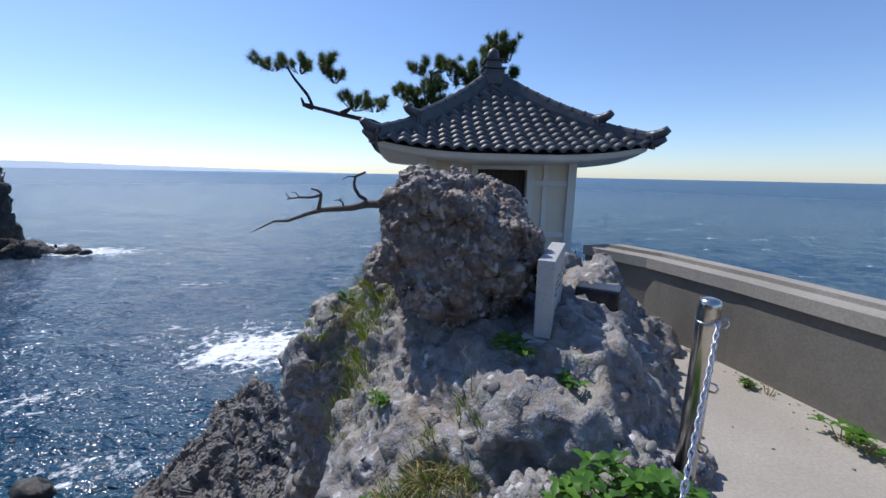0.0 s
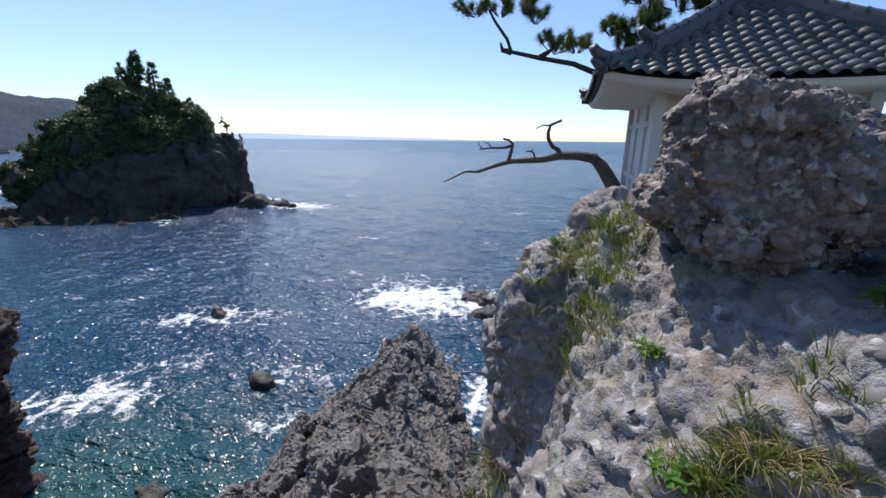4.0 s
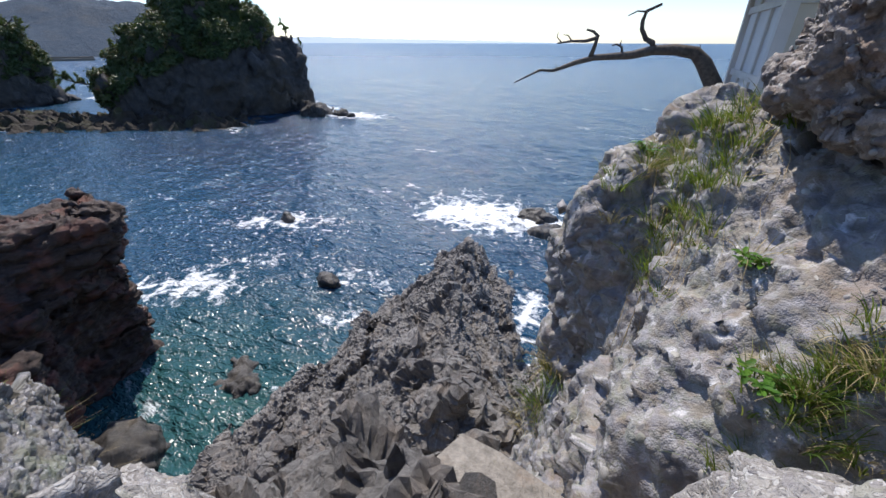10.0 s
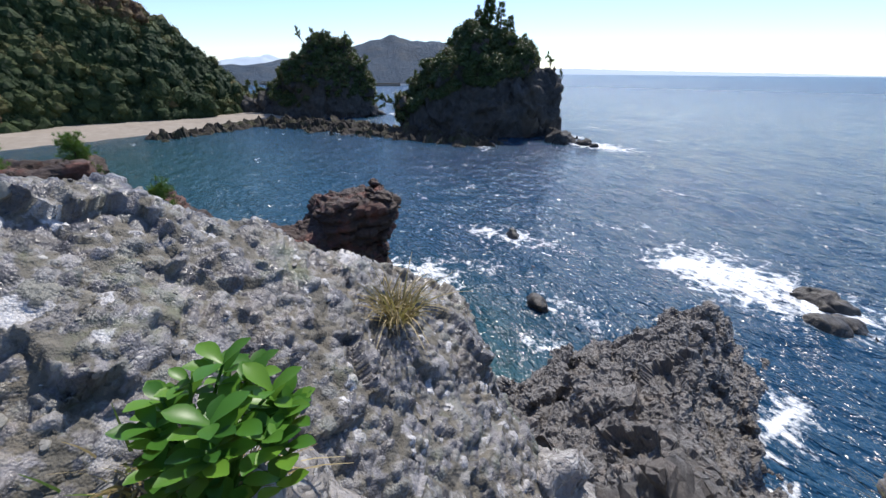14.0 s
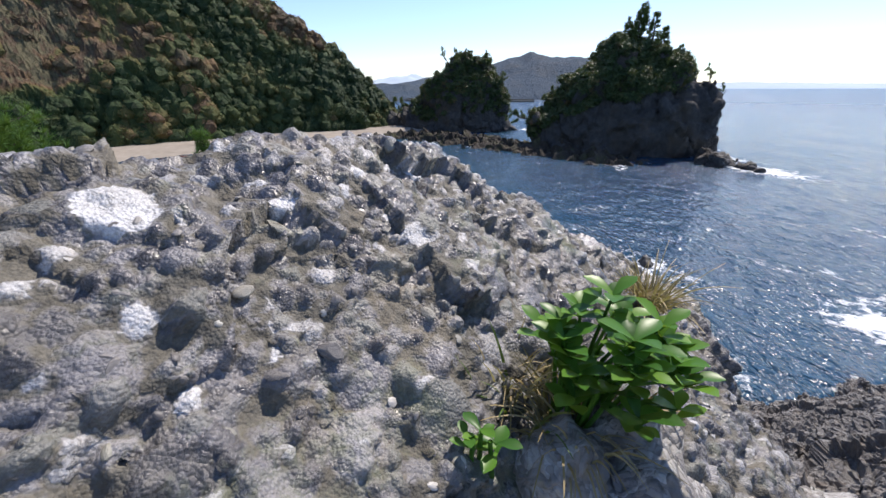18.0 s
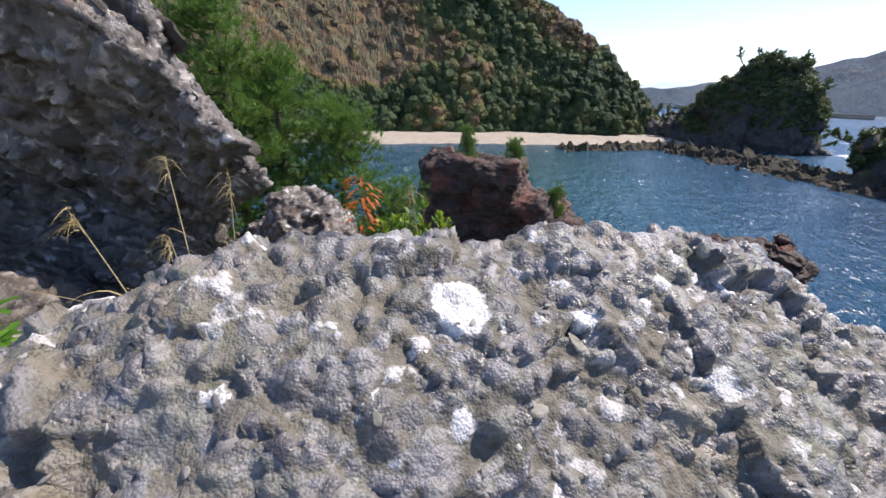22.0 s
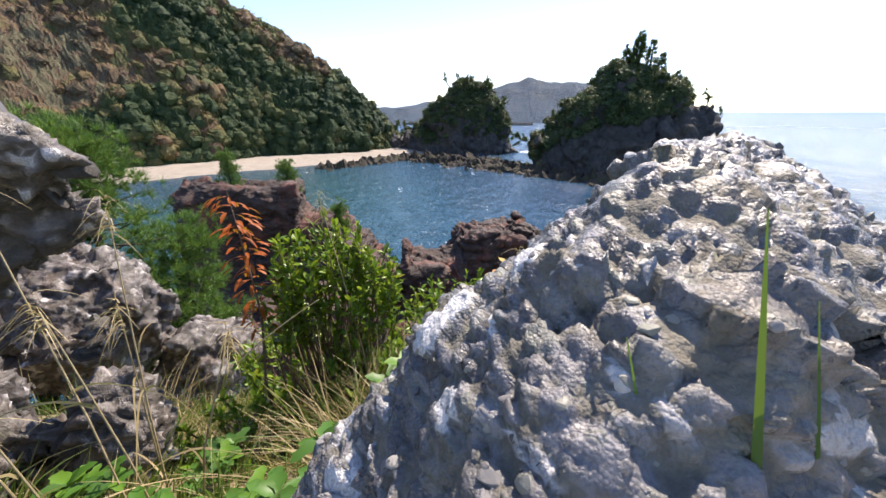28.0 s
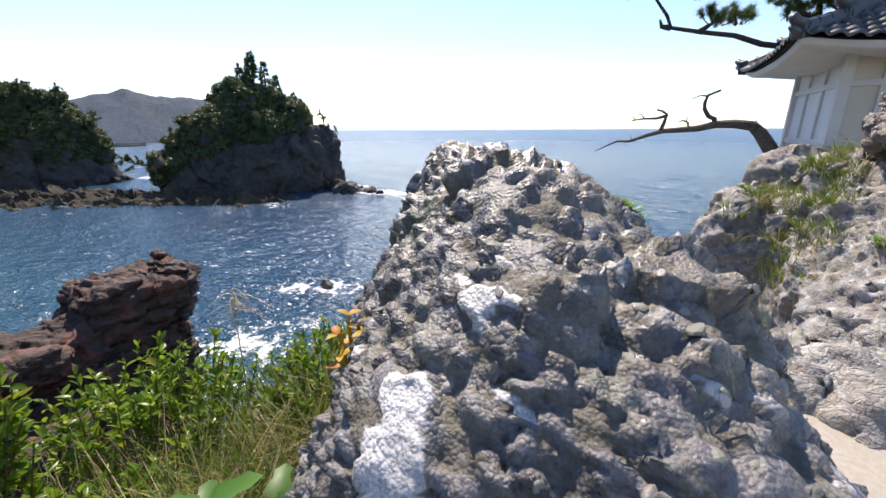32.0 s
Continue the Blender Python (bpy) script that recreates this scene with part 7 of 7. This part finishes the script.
# hanging dry vines on the cliff
def vine(points, r, name="dry_vine", label="bare pale vine trailing down the cliff", group="vines on the cliff"):
    v, f = tube(points, list(np.linspace(r, r * 0.4, len(points))), 5)
    return tagged(put_mesh(name, v, f, dry_stem), label, "vine", group)


rng = np.random.default_rng(123)
for k in range(26):
    x, y = rng.normal(-0.85, 0.16), rng.normal(3.35, 0.3)
    pts = []
    for i in range(9):
        z = drop(x, y, 2, both)
        pts.append((x, y, max(z, -3) + 0.02 + 0.03 * rng.random()))
        x += rng.normal(0.0, 0.035)
        y -= rng.uniform(0.05, 0.11)
    vine(pts, rng.uniform(0.002, 0.004))


# tall dry reed stalks in the hollow
def reed(x, y, top, seed):
    rng = np.random.default_rng(seed)
    z = drop(x, y)
    plant = thing("dry_reed", pose(x, y, z), "tall dry reed with a drooping seed head", "reed", "dry reeds in the hollow")
    h = top - z
    d = rng.normal(size=2) * 0.10
    pts = [(0, 0, -0.03), (d[0] * 0.3, d[1] * 0.3, h * 0.4), (d[0] * 0.7, d[1] * 0.7, h * 0.75), (d[0], d[1], h)]
    v, f = tube(pts, [0.004, 0.0035, 0.0025, 0.0018], 6)
    put_mesh("stalk", v, f, dry_stem, plant)
    rr = np.random.default_rng(seed + 1)
    n = 34
    roots = np.tile(np.array((d[0], d[1], h - 0.03)), (n, 1)) + rr.normal(size=(n, 3)) * (0.004, 0.004, 0.03)
    ways = np.column_stack([rr.normal(0.3, 0.3, n), rr.normal(0, 0.3, n), np.full(n, 0.7)])
    v, f = blades(roots, ways, rr.uniform(0.03, 0.10, n), 0.0016, 1.6, rr)
    tagged(put_mesh("seed_head", v, f, straw_leaf, plant), kind="stuff")
    for k in range(3):
        s = rr.uniform(0.15, 0.7)
        v, f = blades([(d[0] * s, d[1] * s, h * s)], [(rr.normal(), rr.normal(), 0.9)], [rr.uniform(0.2, 0.4)], 0.004, 1.4, rr, 8)
        put_mesh("blade", v, f, straw_leaf, plant)


for i, (x, y, top) in enumerate(((-2.30, -2.62, 0.72), (-2.42, -2.60, 0.62), (-2.25, -2.50, 0.45), (-2.50, -2.66, 0.35), (-2.12, -2.62, 0.25), (-2.38, -2.48, 0.28), (-2.2, -2.75, 0.55), (-3.0, -1.2, 0.28), (-3.2, -1.9, 0.5))):
    reed(x, y, top, 400 + i)

# a long straw close to the rock, and green blades
vine([(-1.78 + 0.26 * s, -1.95 + 0.26 * s, 0.56 + 0.30 * s - 0.04 * s * s) for s in np.linspace(0, 0.62, 12)], 0.0011, "grass_straw", "pale dry grass straw leaning over the rock", "straws by the rock")
tuft_by_rock = thing("grass_tuft", pose(-1.36, -1.45, 0.05), "long broad green grass blades rising beside the rock", "grass")
for root, way, length, width, droop in (((0.0, 0.0, 0.0), (-0.13, -0.07, 1.0), 0.82, 0.0095, 0.03), ((0.01, 0.03, 0.0), (-0.12, -0.03, 1.0), 0.80, 0.0035, 0.10), ((-0.01, -0.03, 0.0), (-0.10, -0.07, 1.0), 0.80, 0.0045, 0.14), ((0.02, 0.04, 0.0), (-0.13, 0.05, 1.0), 0.78, 0.004, 0.10)):
    v, f = blades([root], [way], [length], width, droop, np.random.default_rng(9), 10)
    put_mesh("blade", v, f, herb_leaf, tuft_by_rock, smooth=True)


# ---- young pines beyond the overhanging rock ----
def young_pine(x, y, z, h, spread, seed):
    rng = np.random.default_rng(seed)
    tree = thing("pine_tree", pose(x, y, z), "bushy young pine with long bright green needles", "pine tree", "young pines by the cove")
    v, f = tube([(0, 0, -0.3), (0.1, 0.05, h * 0.5), (0.05, 0, h)], [h * 0.022, h * 0.016, 0.01], 8)
    put_mesh("trunk", v, f, bark_mat, tree, smooth=True)
    tubes, tips, ways = [], [], []
    for k in range(int(h * 20)):
        u = rng.uniform(0.12, 1.0)
        a = rng.uniform(0, 6.28)
        ln = spread * (1.1 - u * 0.75) * rng.uniform(0.6, 1.0)
        p0 = np.array((0.1 * u, 0.05 * u, h * u))
        w = np.array((math.cos(a), math.sin(a), rng.uniform(-0.05, 0.45)))
        p1 = p0 + w * ln
        tubes.append(tube([p0, p0 + w * ln * 0.5 - (0, 0, 0.08 * ln), p1], [0.018, 0.011, 0.005], 5))
        for s in np.linspace(0.35, 1.0, 5):
            for j in range(3):
                q = p0 + w * ln * s + rng.normal(size=3) * 0.13 * (1, 1, 0.7)
                tips.append(q)
                ways.append(w * 0.5 + (0, 0, 0.9))
    v, f = join_lists(tubes)
    tagged(put_mesh("branching", v, f, bark_mat, tree), kind="stuff")
    v, f = needle_tufts(tips, ways, 0.17, 34, 0.0042, rng, 0.75)
    tagged(put_mesh("crown", v, f, young_needle, tree), kind="stuff")


for i, (x, y, z, h, sp) in enumerate(((-5.6, -7.0, -2.6, 5.2, 1.5), (-6.8, -5.9, -3.6, 4.3, 1.4), (-7.4, -5.2, -4.4, 3.6, 1.1), (-5.0, -8.6, -2.2, 6.0, 1.7), (-6.4, -6.9, -4.2, 5.6, 1.5))):
    young_pine(x, y, z, h, sp, 500 + i)
for i, (x, y, z, h) in enumerate(((-20.2, -9.8, -3.2, 2.4), (-20.6, -7.4, -2.9, 1.6), (-20.9, -5.2, -5.2, 2.0))):
    young_pine(x, y, z, h, 0.6, 520 + i)

# ---- pebbles standing out of the rocks ----
def pebble_mesh(seed, material):
    rng = np.random.default_rng(seed)
    bm = bmesh.new()
    bmesh.ops.create_icosphere(bm, subdivisions=2, radius=1.0)
    co = np.array([v.co for v in bm.verts])
    d = 1 + 0.16 * fbm(co * 1.3 + seed, 2, seed)
    cut = rng.normal(size=(3, 3))
    for v, k in zip(bm.verts, d):
        v.co = v.co * k
        for c in cut:
            c = Vector(c).normalized()
            over_ = v.co.dot(c) - 0.72
            if over_ > 0:
                v.co -= c * over_ * 0.85
    me = bpy.data.meshes.new("pebble")
    bm.normal_update()
    bm.to_mesh(me)
    bm.free()
    me.polygons.foreach_set("use_smooth", np.ones(len(me.polygons), bool))
    me.materials.append(material)
    return me


def pebble_material():
    n = Nodes("worn_pebble")
    col = n.ramp(n.rand(), (0.0, (0.10, 0.092, 0.088)), (0.3, (0.19, 0.178, 0.17)), (0.6, (0.26, 0.243, 0.228)), (0.8, (0.21, 0.208, 0.165)), (0.93, (0.34, 0.32, 0.295)), (1.0, (0.58, 0.56, 0.54)))
    col = n.mix(n.ramp(n.noise(60, 5, 0.7), (0.4, 0.0), (0.7, 0.6)), col, (0.16, 0.15, 0.135))
    return n.done(col, n.ramp(n.rand(), (0.0, 0.55), (1.0, 0.3)), n.bump(n.noise(130, 5, 0.7), 0.35, 0.004), spec=0.5)


def gravel_material():
    n = Nodes("worn_gravel")
    col = n.ramp(n.island(), (0.0, (0.09, 0.083, 0.08)), (0.35, (0.17, 0.158, 0.15)), (0.65, (0.25, 0.232, 0.215)), (0.85, (0.20, 0.198, 0.155)), (1.0, (0.46, 0.44, 0.41)))
    return n.done(col, 0.5, n.bump(n.noise(160, 4, 0.7), 0.3, 0.003), spec=0.5)


pebble_mat, gravel_mat = pebble_material(), gravel_material()
pebbles = [pebble_mesh(700 + i, pebble_mat) for i in range(8)]


def block_mesh(seed, material):
    """An angular broken stone."""
    rng = np.random.default_rng(seed)
    bm = bmesh.new()
    bmesh.ops.create_icosphere(bm, subdivisions=2, radius=1.0)
    cut = [Vector(c).normalized() for c in rng.normal(size=(9, 3))]
    for v in bm.verts:
        for c in cut:
            over_ = v.co.dot(c) - 0.62
            if over_ > 0:
                v.co -= c * over_
        v.co *= 1.25
    me = bpy.data.meshes.new("stone")
    bm.normal_update()
    bm.to_mesh(me)
    bm.free()
    me.materials.append(material)
    return me


blocks = [block_mesh(740 + i, pebble_mat) for i in range(8)]
gravel = [block_mesh(720, gravel_mat), pebble_mesh(721, gravel_mat), pebble_mesh(722, gravel_mat)]
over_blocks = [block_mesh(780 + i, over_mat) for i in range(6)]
crag_blocks = [block_mesh(760 + i, ridge_mat) for i in range(6)]


def stud(ob, count, size, small, small_size, seed, keep=lambda co, nr: np.ones(len(co), bool), kinds=None, deep=(0.16, 0.36), name="pebble"):
    """Pebbles sunk into a rock: the larger ones as parts, the rest as one part."""
    rng = np.random.default_rng(seed)
    n = len(ob.data.vertices)
    co, nr = np.empty(n * 3), np.empty(n * 3)
    ob.data.vertices.foreach_get("co", co)
    ob.data.vertex_normals.foreach_get("vector", nr)
    co, nr = co.reshape(-1, 3), nr.reshape(-1, 3)
    ok = np.where(keep(co, nr))[0]

    def where(i, s):
        q = Vector(nr[i]).to_track_quat("Z", "Y").to_matrix().to_4x4()
        a = rng.uniform(0.75, 1.3, 2)
        return Matrix.Translation(Vector(co[i]) - Vector(nr[i]) * s * rng.uniform(*deep)) @ q @ Matrix.Rotation(rng.uniform(0, 6.28), 4, "Z") @ Matrix.Diagonal((s * a[0] * 1.15, s * a[1] * 0.85, s * rng.uniform(0.35, 0.5), 1))

    for i in rng.choice(ok, count):
        share(name, (kinds or pebbles)[rng.integers(len(kinds or pebbles))], ob, where(i, rng.uniform(*size) * rng.uniform(0.6, 1.0)))
    if not small:
        return
    lots = []
    for g in range(3):
        lots.append(scatter_mesh(gravel[g], [where(i, rng.uniform(*small_size)) for i in rng.choice(ok, small // 3)]))
    v = np.concatenate([a for a, _ in lots])
    offs = np.cumsum([0] + [len(a) for a, _ in lots])
    f = np.concatenate([b + o for (_, b), o in zip(lots, offs)])
    tagged(put_mesh("gravel", v, f, gravel_mat, ob), kind="stuff")


stud(hump, 290, (0.006, 0.013), 1500, (0.003, 0.006), 801, lambda co, nr: co[:, 2] > 0.3, pebbles + blocks, (0.28, 0.42))
stud(over, 290, (0.03, 0.085), 0, 0, 802, lambda co, nr: (co[:, 1] > -4.4) & (co[:, 0] < -1.2), over_blocks, name="stone")
stud(ridge, 120, (0.06, 0.18), 0, 0, 805, lambda co, nr: (co[:, 1] < 16) & (co[:, 2] > SEA + 1), crag_blocks, (0.2, 0.4), "stone")
stud(cliff, 200, (0.025, 0.065), 1800, (0.010, 0.028), 803, lambda co, nr: (co[:, 1] < 4.6) & (co[:, 2] > -2.2))
stud(boulder, 60, (0.02, 0.05), 500, (0.008, 0.02), 804)


# grit and small stones lying on the path
rng = np.random.default_rng(88)
lots = []
for g in range(3):
    mats = []
    for k in range(120):
        x, y = rng.uniform(0.2, 3.2), rng.uniform(-1.5, 4.2)
        near_wall = np.interp(y, [-3.0, -0.8, 1.0, 2.36, 3.22, 3.98], [3.7, 3.3, 2.85, 2.42, 2.1, 1.74])
        if rng.random() < 0.5:
            x = near_wall - abs(rng.normal(0, 0.08)) - 0.02
        if x > near_wall - 0.02 or x < 1.0 or (x < 1.5 and y > 2.2):
            continue
        sc = rng.uniform(0.003, 0.010)
        mats.append(Matrix.Translation((x, y, sc * 0.3)) @ Matrix.Rotation(rng.uniform(0, 6.28), 4, "Z") @ Matrix.Diagonal((sc, sc * 0.8, sc * 0.6, 1)))
    lots.append(scatter_mesh(gravel[g], mats))
v = np.concatenate([a for a, _ in lots])
offs = np.cumsum([0] + [len(a) for a, _ in lots])
f = np.concatenate([b + o for (_, b), o in zip(lots, offs)])
tagged(put_mesh("path_grit", v, f, gravel_mat), "loose grit and small stones lying on the path", "grit", kind="stuff")
